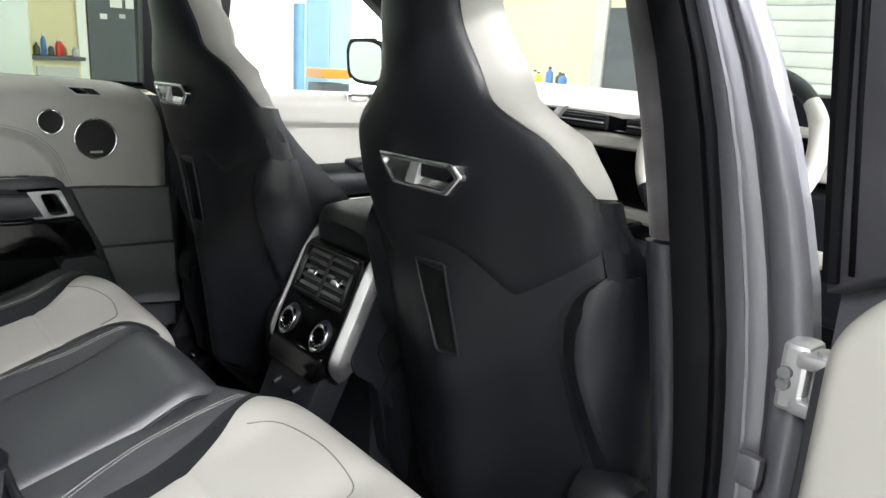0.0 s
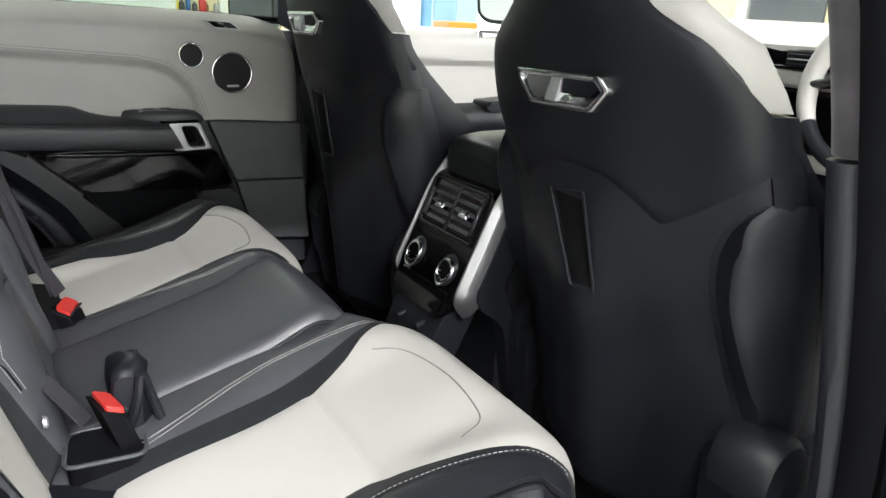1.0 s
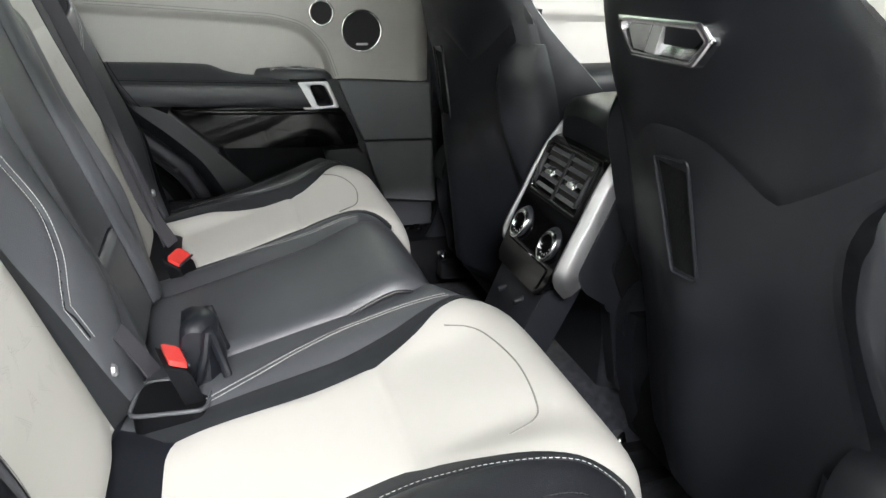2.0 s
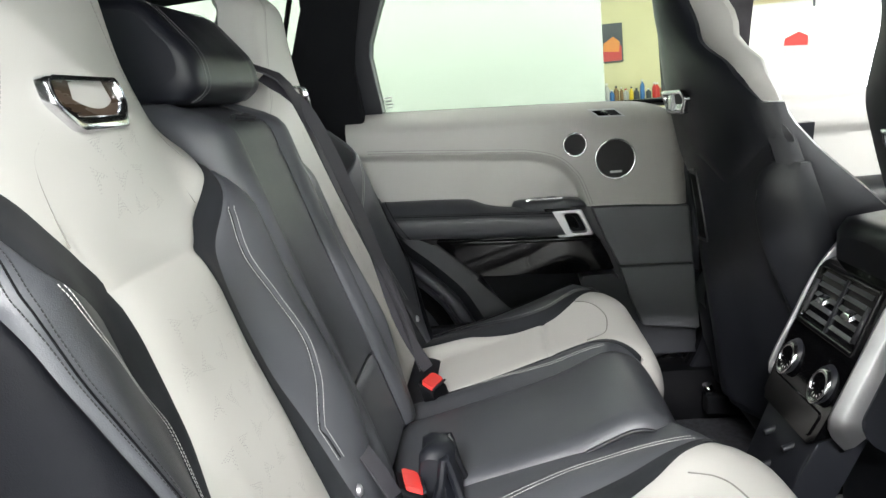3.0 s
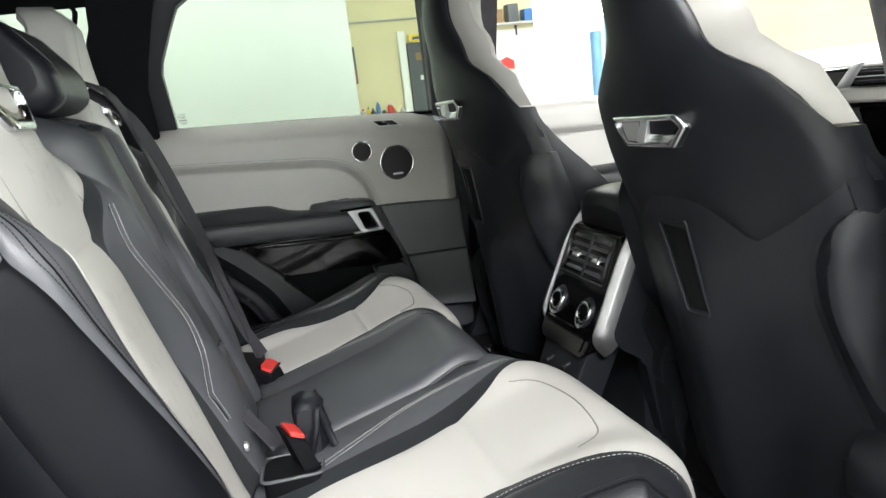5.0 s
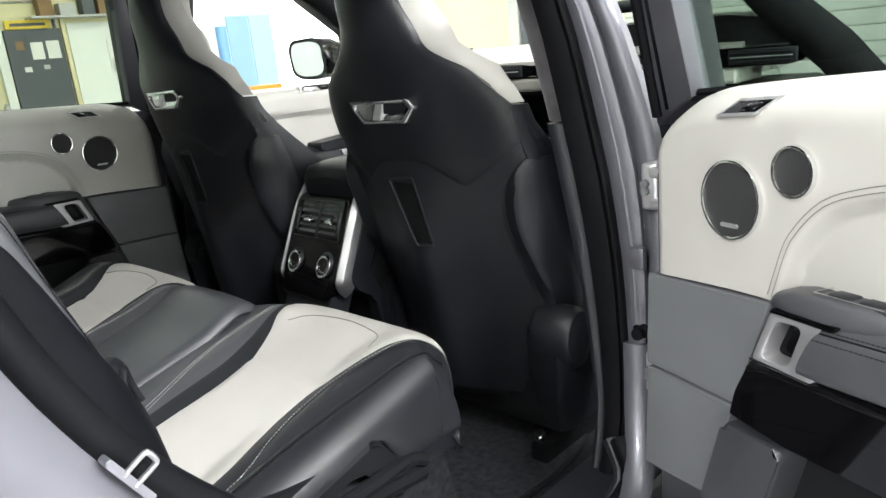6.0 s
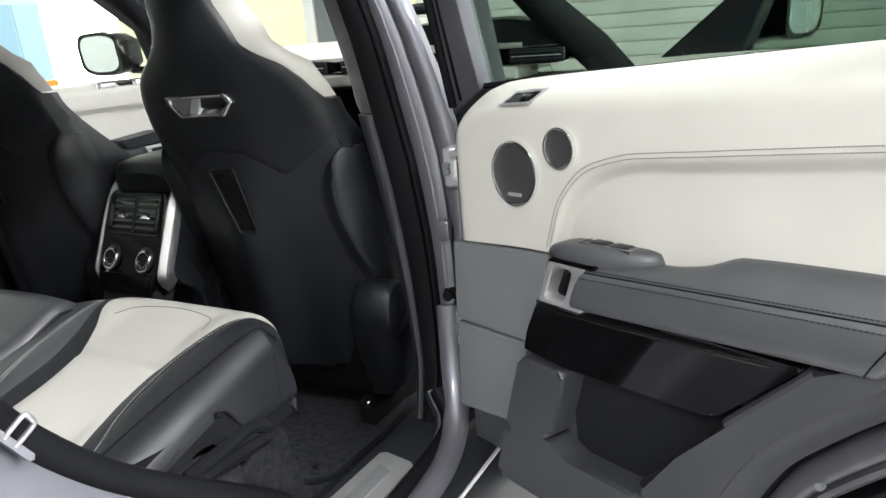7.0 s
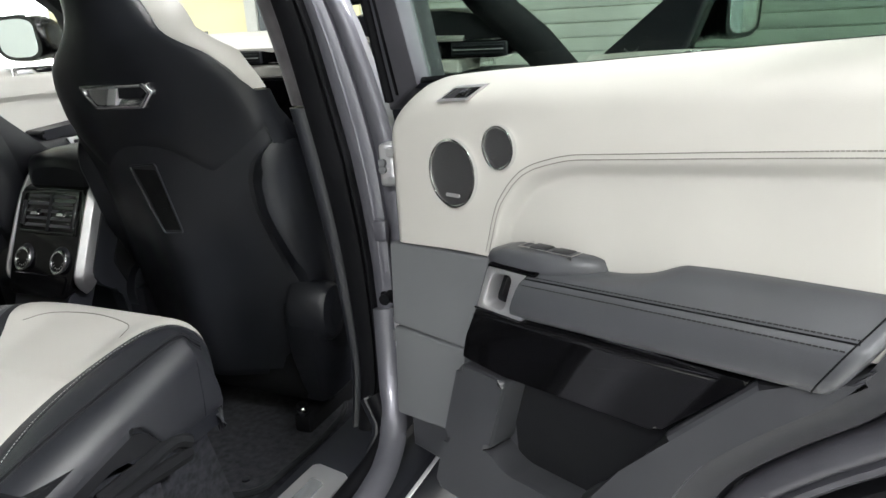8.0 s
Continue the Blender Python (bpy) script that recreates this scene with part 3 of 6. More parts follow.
for sx in (1, -1):
    S = side(sx)
    # roof rail above the doors
    part("roof_rail", loft([[S(y, z + (0.0 if sx > 0 else 0.038), d) for d, z in ((0.81, 1.655), (0.775, 1.66), (0.75, 1.70), (0.80, 1.735), (0.86, 1.72))] for y in (-1.9, -1.0, -0.3, 0.5)]), LINING, car)
    # rear side trim: pillar, panel under the quarter glass, tail pillar
    fe = [(-0.765, 1.30), (-0.745, 1.50), (-0.70, 1.66), (-0.66, 1.74)] if sx > 0 else [(-0.672, 1.30), (-0.678, 1.46), (-0.675, 1.53), (-0.625, 1.66), (-0.58, 1.74)]
    be = [(-0.80, 1.74), (-0.787, 1.665), (-0.822, 1.58), (-0.86, 1.50), (-0.92, 1.30)] if sx > 0 else [(-0.78, 1.74), (-0.762, 1.685), (-0.757, 1.66), (-0.775, 1.61), (-0.81, 1.53), (-0.86, 1.45), (-0.92, 1.30)]
    part("rear_pillar", prism(fe + be, S, 0.84, 0.775 if sx > 0 else 0.742, 0.012, 4), LINING, car)
    part("quarter_trim", prism([(-0.78, 0.55), (-0.78, 1.36), (-0.87, 1.52), (-1.16, 1.585), (-1.9, 1.60), (-1.9, 0.55)], S, 0.84, 0.765, 0.01), PLASTIC, car)
    part("tail_pillar", prism([(-1.13, 1.56), (-1.17, 1.74), (-1.9, 1.74), (-1.9, 1.56)], S, 0.84, 0.77, 0.01), LINING, car)
    part("quarter_glass", prism([(-0.77, 1.48), (-0.77, 1.72), (-1.18, 1.72), (-1.18, 1.54)], S, 0.835, 0.83, 0), GLASS_PALE, car, "clear quarter window glass").visible_shadow = False
    part("quarter_seal", tube([S(y, z, 0.775) for y, z in rounded([(-0.845, 1.53), (-0.79, 1.668), (-1.145, 1.672), (-1.155, 1.585)], 0.03)], 0.006, 6, closed=True), RUBBER, car)
    # outer rear quarter
    part("rear_quarter", prism([(-0.80, 0.60), (-0.80, 1.36), (-1.9, 1.42), (-1.95, 0.60)], S, 0.86, 0.94, 0.03, 3), PAINT, car)
    # windscreen pillar
    part("a_pillar", tube([(sx * 0.85, 1.25, 1.18), (sx * 0.795, 1.11, 1.30), (sx * 0.70, 0.93, 1.44), (sx * 0.645, 0.70, 1.60), (sx * 0.60, 0.48, 1.71)], [0.06, 0.055, 0.048, 0.045, 0.045], 10), LINING, car)
# tailgate
part("tailgate", join(box((-0.78, -1.97, 0.7), (0.78, -1.90, 1.28), 0.02), box((-0.78, -1.97, 1.62), (0.78, -1.90, 1.78), 0.02)), PLASTIC, car)
part("tailgate_glass", box((-0.74, -1.945, 1.28), (0.74, -1.94, 1.62), 0), GLASS_TINT, car).visible_shadow = False
# bulkhead below the dashboard, scuttle and bonnet
part("bulkhead", box((-0.80, 1.35, 0.45), (0.80, 1.42, 1.12), 0.02), CARPET, car)
part("bonnet", loft([[(x, y, z + dz) for x, dz in ((-0.80, -0.10), (-0.6, 0.0), (0, 0.03), (0.6, 0.0), (0.80, -0.10), (0.80, -0.4), (-0.80, -0.4))] for y, z in ((1.42, 1.20), (1.8, 1.17), (2.3, 1.10), (2.65, 0.92))]), PAINT, car, "grey metallic bonnet")
part("windscreen", sheet([[Vector((x, y, z)) for x in (-0.64, -0.3, 0, 0.3, 0.64)] for y, z in ((1.24, 1.20), (0.86, 1.50), (0.50, 1.72))], 0.004), GLASS_CLEAR, car, "clear windscreen").visible_shadow = False

# centre (B) pillars
def pillar_strip(name, sx, inner, outer, yfront, yback, mat, label="", z0=0.62, z1=1.74, n=16, round_=0.0):
    """An upright strip between two curves of distance from the centre plane, by height."""
    rings = []
    for k in range(n + 1):
        z = z0 + (z1 - z0) * k / n
        a, b = inner(z), outer(z)
        yb, yf = yback(z), yfront(z)
        m = (a + b) / 2
        rings.append([Vector((sx * a, yf, z)), Vector((sx * a, yb + round_, z)), Vector((sx * (a + (m - a) * 0.4), yb + round_ * 0.3, z)), Vector((sx * m, yb, z)),
                      Vector((sx * (b + (m - b) * 0.4), yb + round_ * 0.3, z)), Vector((sx * b, yb + round_, z)), Vector((sx * b, yf, z))])
    return part(name, loft(rings), mat, car, label)


PIL_IN = tab((0.60, 0.735), (0.77, 0.716), (0.95, 0.697), (1.26, 0.640), (1.455, 0.588), (1.52, 0.566), (1.74, 0.50))
PIL_OUT = tab((0.60, 0.825), (0.80, 0.835), (1.05, 0.842), (1.17, 0.836), (1.25, 0.821), (1.345, 0.792), (1.41, 0.768), (1.46, 0.746), (1.52, 0.715), (1.74, 0.61))
for sx in (1, -1):
    def w(fr, shift=0.0):
        return lambda z: PIL_IN(z) + (PIL_OUT(z) - PIL_IN(z)) * (fr(z) if callable(fr) else fr) + shift
    tr = tab((0.60, 0.20), (0.98, 0.23), (1.26, 0.22), (1.40, 0.26), (1.52, 0.28), (1.74, 0.29))
    se = tab((0.60, 0.52), (0.95, 0.56), (1.25, 0.53), (1.40, 0.58), (1.52, 0.61), (1.74, 0.62))
    mi = lambda z: tr(z) + (se(z) - tr(z)) * 0.78
    rg = lambda z: se(z) + (1 - se(z)) * 0.55
    yb = tab((0.60, 0.04), (0.70, 0.10), (0.80, 0.125), (1.74, 0.13))
    yo = lambda dy: (lambda z: yb(z) + dy)
    pillar_strip("b_pillar_upper_trim", sx, PIL_IN, w(tr), lambda z: 0.186, yb, SUEDE_GREY, "charcoal suede pillar trim", z0=1.262, round_=0.012)
    pillar_strip("b_pillar_lower_trim", sx, lambda z: PIL_IN(z) - 0.002, w(lambda z: tr(z) - 0.02), lambda z: 0.34, yo(-0.006), PLASTIC, "dark plastic pillar trim", z1=1.258, round_=0.012)
    pillar_strip("pillar_seal", sx, w(tr), w(mi), lambda z: 0.2, yo(-0.012), RUBBER, "black rubber door seal", round_=0.004)
    pillar_strip("pillar_seal", sx, w(mi, 0.001), w(se), lambda z: 0.2, yo(-0.006), RUBBER, round_=0.005)
    pillar_strip("b_pillar_skin", sx, w(se), w(rg), lambda z: 0.2, yo(0.002), PAINT, "grey metallic painted pillar", round_=0.006)
    pillar_strip("b_pillar_skin", sx, w(rg), w(1.02), lambda z: 0.165, yo(0.008), PAINT, round_=0.010)
    part("pillar_fin", tube([(sx * (w(lambda z: se(z) + (1 - se(z)) * 0.30)(z)), yb(z) + 0.006, z) for z in [0.66 + k * 0.07 for k in range(16)]], 0.0045, 8), PAINT, car)
for z in (1.165, 0.86):
    hn = part("door_hinge", join(box((0.820, 0.112, z - 0.036), (0.848, 0.150, z + 0.036), 0.006), box((0.838, 0.102, z + 0.016), (0.885, 0.135, z + 0.032), 0.005), box((0.838, 0.102, z - 0.032), (0.885, 0.135, z - 0.016), 0.005)), SATIN, car, "bare metal door hinge")
    part("hinge_pin", tube([(0.860, 0.118, z - 0.036), (0.860, 0.118, z + 0.036)], 0.009, 12), SATIN, hn)
    for dz in (-0.02, 0.018):
        part("hinge_bolt", tube([(0.829, 0.113, z + dz * 0.3), (0.829, 0.105, z + dz * 0.3)], 0.0065, 14), PLASTIC_GREY, hn)
part("hinge_cover", box((0.795, 0.112, 1.030), (0.822, 0.128, 1.068), 0.006), PAINT, car, "pale grey hinge cover plate")
part("check_strap", join(box((0.815, 0.085, 0.930), (0.88, 0.096, 0.948), 0.003), tube([(0.828, 0.075, 0.939), (0.828, 0.10, 0.939)], 0.010, 10)), RUBBER, car)

# rear door opening on the right: seal, painted jamb
APERTURE = [(0.085, 0.74), (0.06, 0.695), (0.01, 0.668), (-0.10, 0.660), (-0.22, 0.664), (-0.30, 0.72), (-0.37, 0.80), (-0.457, 0.872), (-0.572, 0.968), (-0.653, 1.06), (-0.707, 1.15), (-0.748, 1.25), (-0.765, 1.34), (-0.72, 1.50), (-0.655, 1.62), (-0.56, 1.69)]
for sx in (1, -1):
    S = side(sx)
    line = curve_points([S(y, z, 0.785 + 0.037 * sstep(0.74, 0.69, z)) for y, z in (APERTURE if sx > 0 else APERTURE[:13])], 70)
    part("aperture_seal", tube(line, 0.0175, 12), RUBBER, car, "black rubber door aperture seal")
    part("aperture_lip", tube([p + Vector((-sx * 0.020, 0, -0.008)) for p in line], 0.012, 8), PLASTIC, car)
    # painted jamb outside the seal
    out = []
    for i, p in enumerate(line):
        a, b = line[max(i - 1, 0)], line[min(i + 1, len(line) - 1)]
        t = (b - a).normalized()
        o = Vector((0, t.z, -t.y)).normalized()
        if o.y > 0.2 and p.y < -0.25:
            o = -o
        if p.y >= -0.25:
            o = Vector((0, -0.15, -1)).normalized()
        out.append(o)
    bm = bmesh.new()
    rings = []
    for p, o in zip(line, out):
        rings.append([p + o * a + Vector((sx * d, 0, 0)) for a, d in ((0.0, 0.0), (0.02, 0.014), (0.045, 0.02), (0.075, 0.03), (0.11, 0.055), (0.135, 0.10), (0.16, 0.13), (0.16, 0.0))])
    part("door_jamb", loft(rings), PAINT, car, "grey metallic painted door jamb", sharp=50)
# striker loop on the right
st = part("striker", prism(rounded([(-0.703, 1.112), (-0.674, 1.062), (-0.668, 1.066), (-0.697, 1.116)], 0.003), lambda a, b, d: Vector((d, a, b)), 0.800, 0.814, 0.002), PAINT, car, "grey painted door striker plate", sharp=30)
base_a, base_b, reach = Vector((0.812, -0.690, 1.096)), Vector((0.812, -0.683, 1.083)), Vector((0.006, 0.019, 0.015))
part("striker_loop", tube(curve_points([base_a, base_a + reach * 0.85, base_a * 0.8 + base_b * 0.2 + reach, base_a * 0.2 + base_b * 0.8 + reach, base_b + reach * 0.85, base_b], 36), 0.0026, 8), SATIN_DARK, st, "bent steel loop")

# roof-side lamp and grab handle on the shut side
ra, rb_, rc_ = Vector((-0.583, -0.558, 1.700)), Vector((0.0, 0.106, 0.001)), Vector((0.107, 0.007, 0.032))
rn = rb_.cross(rc_).normalized()
rn = rn if rn.z < 0 else -rn
RL = lambda a, b, d: ra + rb_ * a + rc_ * b + rn * d
lampf = part("reading_lamp", ring_prism(rounded([(0, 0), (1, 0), (1, 1), (0, 1)], 0.12), rounded([(0.06, 0.07), (0.94, 0.07), (0.94, 0.93), (0.06, 0.93)], 0.10), RL, -0.012, 0.006, 0.001), SATIN, car, "silver-framed roof reading lamp")
part("lamp_lens", prism(rounded([(0.06, 0.07), (0.94, 0.07), (0.94, 0.93), (0.06, 0.93)], 0.10), RL, -0.012, 0.001, 0), PIANO, lampf)
part("lamp_switch", prism(rounded([(0.58, 0.2), (0.86, 0.2), (0.86, 0.8), (0.58, 0.8)], 0.06), RL, 0.0, 0.004, 0.001), PLASTIC_GREY, lampf)
part("grab_handle", tube(curve_points([(-0.585, -0.40, 1.700), (-0.560, -0.38, 1.690), (-0.555, -0.31, 1.686), (-0.560, -0.24, 1.688), (-0.588, -0.22, 1.698)], 24), 0.010, 8), PLASTIC, car, "black roof grab handle")
# wheels
def wheel_at(sx, y):
    w_ = part("wheel", tube([(sx * 0.70, y, 0.37), (sx * 0.76, y, 0.37)], 0.12, 20, up=(0, 1, 0)), PLASTIC, car)
    prof = [(0.27, 0.66), (0.35, 0.655), (0.37, 0.69), (0.37, 0.87), (0.35, 0.905), (0.27, 0.90), (0.255, 0.78)]
    part("tyre", loft([[Vector((sx * d, y + r * math.cos(a), 0.37 + r * math.sin(a))) for r, d in prof] for a in [2 * math.pi * i / 40 for i in range(40)]], closed=True), RUBBER, w_, "black rubber tyre")
    part("rim", loft([[Vector((sx * d, y + r * math.cos(a), 0.37 + r * math.sin(a))) for r, d in ((0.265, 0.67), (0.27, 0.89), (0.24, 0.90), (0.23, 0.70))] for a in [2 * math.pi * i / 40 for i in range(40)]], closed=True), SATIN, w_)
    for k in range(5):
        a = 2 * math.pi * k / 5
        part("spoke", tube([(sx * 0.87, y + 0.05 * math.cos(a), 0.37 + 0.05 * math.sin(a)), (sx * 0.885, y + 0.25 * math.cos(a), 0.37 + 0.25 * math.sin(a))], [0.035, 0.028], 8, flat=0.5), SATIN, w_)
    part("axle", tube([(sx * 0.60, y, 0.37), (sx * 0.87, y, 0.37)], 0.06, 14, up=(0, 1, 0)), PLASTIC, w_)


for sx in (1, -1):
    for y in (1.72, -1.22):
        wheel_at(sx, y)
part("underbody", box((-0.70, -1.9, 0.40), (0.70, 2.4, 0.50), 0.03), PLASTIC, car)

# painted strip sweeping from the pillar into the sill, and a bright line on the rocker
for sx in (1, -1):
    ln = curve_points([(sx * 0.800, 0.128, 0.90), (sx * 0.808, 0.112, 0.80), (sx * 0.830, 0.070, 0.718), (sx * 0.847, 0.010, 0.676), (sx * 0.862, -0.10, 0.662), (sx * 0.868, -0.36, 0.660)], 40)
    part("sill_paint", tube(ln, 0.024, 10, flat=0.55, up=(0, 0, 1)), PAINT, car, "grey metallic paint strip along the sill")
    part("rocker_line", tube([(sx * 0.912, -0.40, 0.648), (sx * 0.912, 1.25, 0.648)], 0.004, 6), SATIN, car)


# ---- doors ----
def door_trim(sx, top, front=False):
    """The inside of a rear door in its shut place; sx = 1 for the right side."""
    F = side(sx, False)
    S = side(sx)
    zt = tab((-0.72, 1.368), (-0.60, 1.364), (-0.30, 1.351), (-0.04, 1.338), (0.02, 1.325), (0.060, 1.302), (0.078, 1.278), (0.085, 1.25))
    zb = tab((-0.72, 1.10), (-0.60, 1.085), (-0.15, 1.100), (0.085, 1.085))
    crease = tab((-0.72, 1.272), (-0.60, 1.264), (-0.365, 1.245), (-0.288, 1.238), (-0.226, 1.220), (-0.177, 1.174), (-0.15, 1.100))

    def upper(y, v):
        a, b = zb(y), zt(y)
        z = a + (b - a) * v
        d = 0.715 + 0.050 * clamp((z - (b - 0.055)) / 0.055) ** 2.4 + 0.03 * clamp((y - 0.045) / 0.04) ** 2
        if y < -0.15:
            slope = (crease(y + 0.003) - crease(y - 0.003)) / 0.006
            gap = (crease(y) - z) / math.sqrt(1 + slope * slope)
            d += 0.018 * sstep(-0.003, 0.020, gap) * (1 - 0.4 * sstep(0.02, 0.15, gap))
        return F(y, z, d)

    bm = bmesh.new()
    ny, nz = 240, 90
    V = [[bm.verts.new(upper(0.085 - 0.805 * i / ny, j / nz)) for j in range(nz + 1)] for i in range(ny + 1)]
    for i in range(ny):
        for j in range(nz):
            bm.faces.new((V[i][j], V[i + 1][j], V[i + 1][j + 1], V[i][j + 1]))
    rim = [V[i][0] for i in range(ny + 1)] + [V[ny][j] for j in range(1, nz + 1)] + [V[i][nz] for i in range(ny - 1, -1, -1)] + [V[0][j] for j in range(nz - 1, 0, -1)]
    back = [bm.verts.new(v.co + Vector((sx * 0.03, 0, 0))) for v in rim]
    for k in range(len(rim)):
        bm.faces.new((rim[k], rim[(k + 1) % len(rim)], back[(k + 1) % len(rim)], back[k]))
    part("upper_panel", bm, LEATHER_GREYCREAM, top, "ivory leather upper door panel")
    for up_ in (0.0035, 0.0095):
        cp = curve_points([(0, y, crease(y)) for y in [-0.152 - 0.006 * k for k in range(12)] + [-0.24 - 0.048 * k for k in range(10)]], 110)
        line = []
        for k, p in enumerate(cp):
            t = (cp[min(k + 1, 109)] - cp[max(k - 1, 0)]).normalized()
            line.append(F(p.y + t.z * up_, p.z - t.y * up_, 0.7145))
        part("stitching", stitches(line, [Vector((-sx, 0, 0))] * len(line), 0.0042, 0.0034, 0.0006), THREAD_IVORY, top)
    # grey woven panels at the front
    part("front_panel", prism(rounded([(0.085, 1.083), (-0.145, 1.097), (-0.115, 1.02), (-0.085, 0.947), (0.093, 0.941)], 0.006, 2), F, 0.76, 0.716, 0.004), PLASTIC_GREY, top, "grey woven front door panel")
    part("front_panel", prism(rounded([(0.093, 0.937), (-0.085, 0.943), (-0.06, 0.86), (-0.035, 0.79), (0.103, 0.772)], 0.006, 2), F, 0.76, 0.718, 0.004), PLASTIC_GREY, top)
    # black carrier behind it all
    part("carrier", prism([(0.10, 0.70), (0.10, 1.22), (0.0, 1.31), (-0.715, 1.35), (-0.70, 1.16), (-0.58, 1.04), (-0.47, 0.95), (-0.36, 0.80), (-0.28, 0.70)], F, 0.80, 0.744, 0.006), PLASTIC_DOOR, top)
    # lower moulding: rear shoulder and map pocket
    part("pocket_cover", prism(rounded([(-0.095, 0.934), (-0.188, 0.934), (-0.150, 0.812), (-0.052, 0.800)], 0.012), F, 0.745, 0.692, 0.009, 4), PLASTIC_DOOR, top)
    part("pocket_floor", prism(rounded([(-0.052, 0.802), (-0.150, 0.810), (-0.172, 0.796), (-0.190, 0.790), (-0.318, 0.792), (-0.29, 0.70), (-0.02, 0.70)], 0.014), F, 0.748, 0.694, 0.010, 4), PLASTIC_DOOR, top)
    part("pocket_wall", prism([(-0.15, 0.945), (-0.435, 0.955), (-0.35, 0.80), (-0.165, 0.76)], F, 0.752, 0.742, 0.003), LINING, top, "dark lined map pocket")
    ARCH = [(-0.325, 0.66), (-0.385, 0.765), (-0.436, 0.864), (-0.468, 0.918), (-0.503, 0.957), (-0.548, 1.000), (-0.600, 1.046), (-0.632, 1.088), (-0.662, 1.16)]
    ac = curve_points([(0, y, z) for y, z in ARCH], 60)
    inner = [(-0.428, 0.948), (-0.528, 1.046), (-0.588, 1.052), (-0.622, 1.080)]
    part("rear_shoulder", prism([(p.y, p.z) for p in ac if p.z < 1.088] + inner[::-1] + [(-0.376, 0.867), (-0.307, 0.81), (-0.295, 0.70), (-0.29, 0.66)], F, 0.76, 0.704, 0.010, 3), PLASTIC_DOOR, top)
    def arch_band(name, prof, mat, label=""):
        rings = []
        for k, p in enumerate(ac):
            t = (ac[min(k + 1, 59)] - ac[max(k - 1, 0)]).normalized()
            o = Vector((0, -t.z, t.y))
            rings.append([F(p.y + o.y * a, p.z + o.z * a, d) for a, d in prof])
        return part(name, loft(rings), mat, top, label, sharp=50)
    arch_band("arch_gutter", ((-0.006, 0.76), (-0.004, 0.714), (0.008, 0.721), (0.018, 0.735), (0.030, 0.740), (0.033, 0.75), (0.033, 0.77)), PLASTIC, "black plastic gutter round the wheel arch")
    arch_band("arch_flange", ((0.035, 0.77), (0.036, 0.742), (0.040, 0.737), (0.055, 0.733), (0.062, 0.736), (0.066, 0.744), (0.070, 0.737), (0.076, 0.738), (0.080, 0.746), (0.081, 0.77)), FRAME_GREY, "dark grey painted door flange")
    arch_band("arch_seal", ((0.081, 0.79), (0.083, 0.755), (0.092, 0.744), (0.103, 0.746), (0.110, 0.758), (0.122, 0.768), (0.124, 0.79)), RUBBER, "black rubber seal round the wheel arch edge")
    # lacquered trim
    part("lacquer_trim", prism(rounded([(-0.140, 1.033), (-0.115, 0.985), (-0.100, 0.945), (-0.19, 0.942), (-0.425, 0.953), (-0.528, 1.046), (-0.40, 1.046), (-0.24, 1.036)], 0.007, 3), F, 0.75, 0.695, 0.0045, 3), PIANO, top, "gloss black lacquered door trim")
    # armrest, with a stitched ridge
    rb = tab((-0.66, 1.060), (-0.25, 1.036))
    rr = tab((-0.66, 1.121), (-0.25, 1.097))
    rt = tab((-0.66, 1.150), (-0.435, 1.138), (-0.40, 1.121), (-0.36, 1.112), (-0.25, 1.106))
    def arm_point(u, z, d):
        return F(-0.222 - 0.371 * u - (0.5 + 0.12 * u) * (z - 1.060), z, d)

    def arm_section(u):
        """The armrest's outline at u from 0 at the pull to 1 at the rear end."""
        y = -0.222 - 0.371 * u
        b_, r_ = rb(y), rr(y - 0.03)
        t_ = max(rt(y - 0.04), r_ + 0.004)
        return ((b_ + 0.002, 0.748), (b_, 0.704), (b_ + 0.002, 0.692), (b_ + 0.007, 0.684), (b_ + 0.016, 0.679), (b_ + 0.030, 0.6765), (r_ - 0.016, 0.6765), (r_ - 0.008, 0.6785), (r_ - 0.004, 0.6815),
                (r_ - 0.002, 0.6850), (r_ + 0.0015, 0.6875), (r_ + 0.005, 0.692), (r_ + (t_ - r_) * 0.45 + 0.005, 0.703), (r_ + (t_ - r_) * 0.8 + 0.005, 0.716), (t_ + 0.003, 0.728), (t_ - 0.001, 0.738), (t_ - 0.008, 0.748))
    rings = []
    for k in range(57):
        u = k / 50 if k <= 50 else 1.0
        sec = arm_section(u)
        q = (k - 50) / 6 if k > 50 else 0.0
        sh = 1 - 0.55 * (1 - math.sqrt(max(0.0, 1 - q * q)))
        cz, cd = sum(z for z, d in sec) / len(sec), 0.725
        rings.append([arm_point(u + 0.030 * math.sin(q * math.pi / 2), cz + (z - cz) * sh, cd + (d - cd) * sh) for z, d in sec])
    part("armrest", loft(rings), LEATHER_GREY, top, "black leather door armrest", sharp=60)
    for zi, off in ((10, 0.0012), (7, 0.0012)):
        line = []
        for k in range(120):
            u = 0.01 + 0.975 * k / 119
            z, d = arm_section(u)[zi]
            line.append(arm_point(u, z, d - off))
        part("stitching", stitches(line, [Vector((-sx, 0, 0.6)).normalized()] * len(line), 0.0055, 0.0042, 0.0007), THREAD_DARK, top)
    line = []
    for k in range(60):
        u = 0.005 + 0.985 * k / 59
        z, d = arm_section(u)[9]
        line.append(arm_point(u, z, d - 0.0002))
    part("seam", tube(line, 0.0011, 6), RUBBER, top, "dark seam along the armrest edge")
    part("end_seam", tube([arm_point(0.985, z, d - 0.0006) for z, d in arm_section(0.985)[1:16]], 0.0009, 6), RUBBER, top)
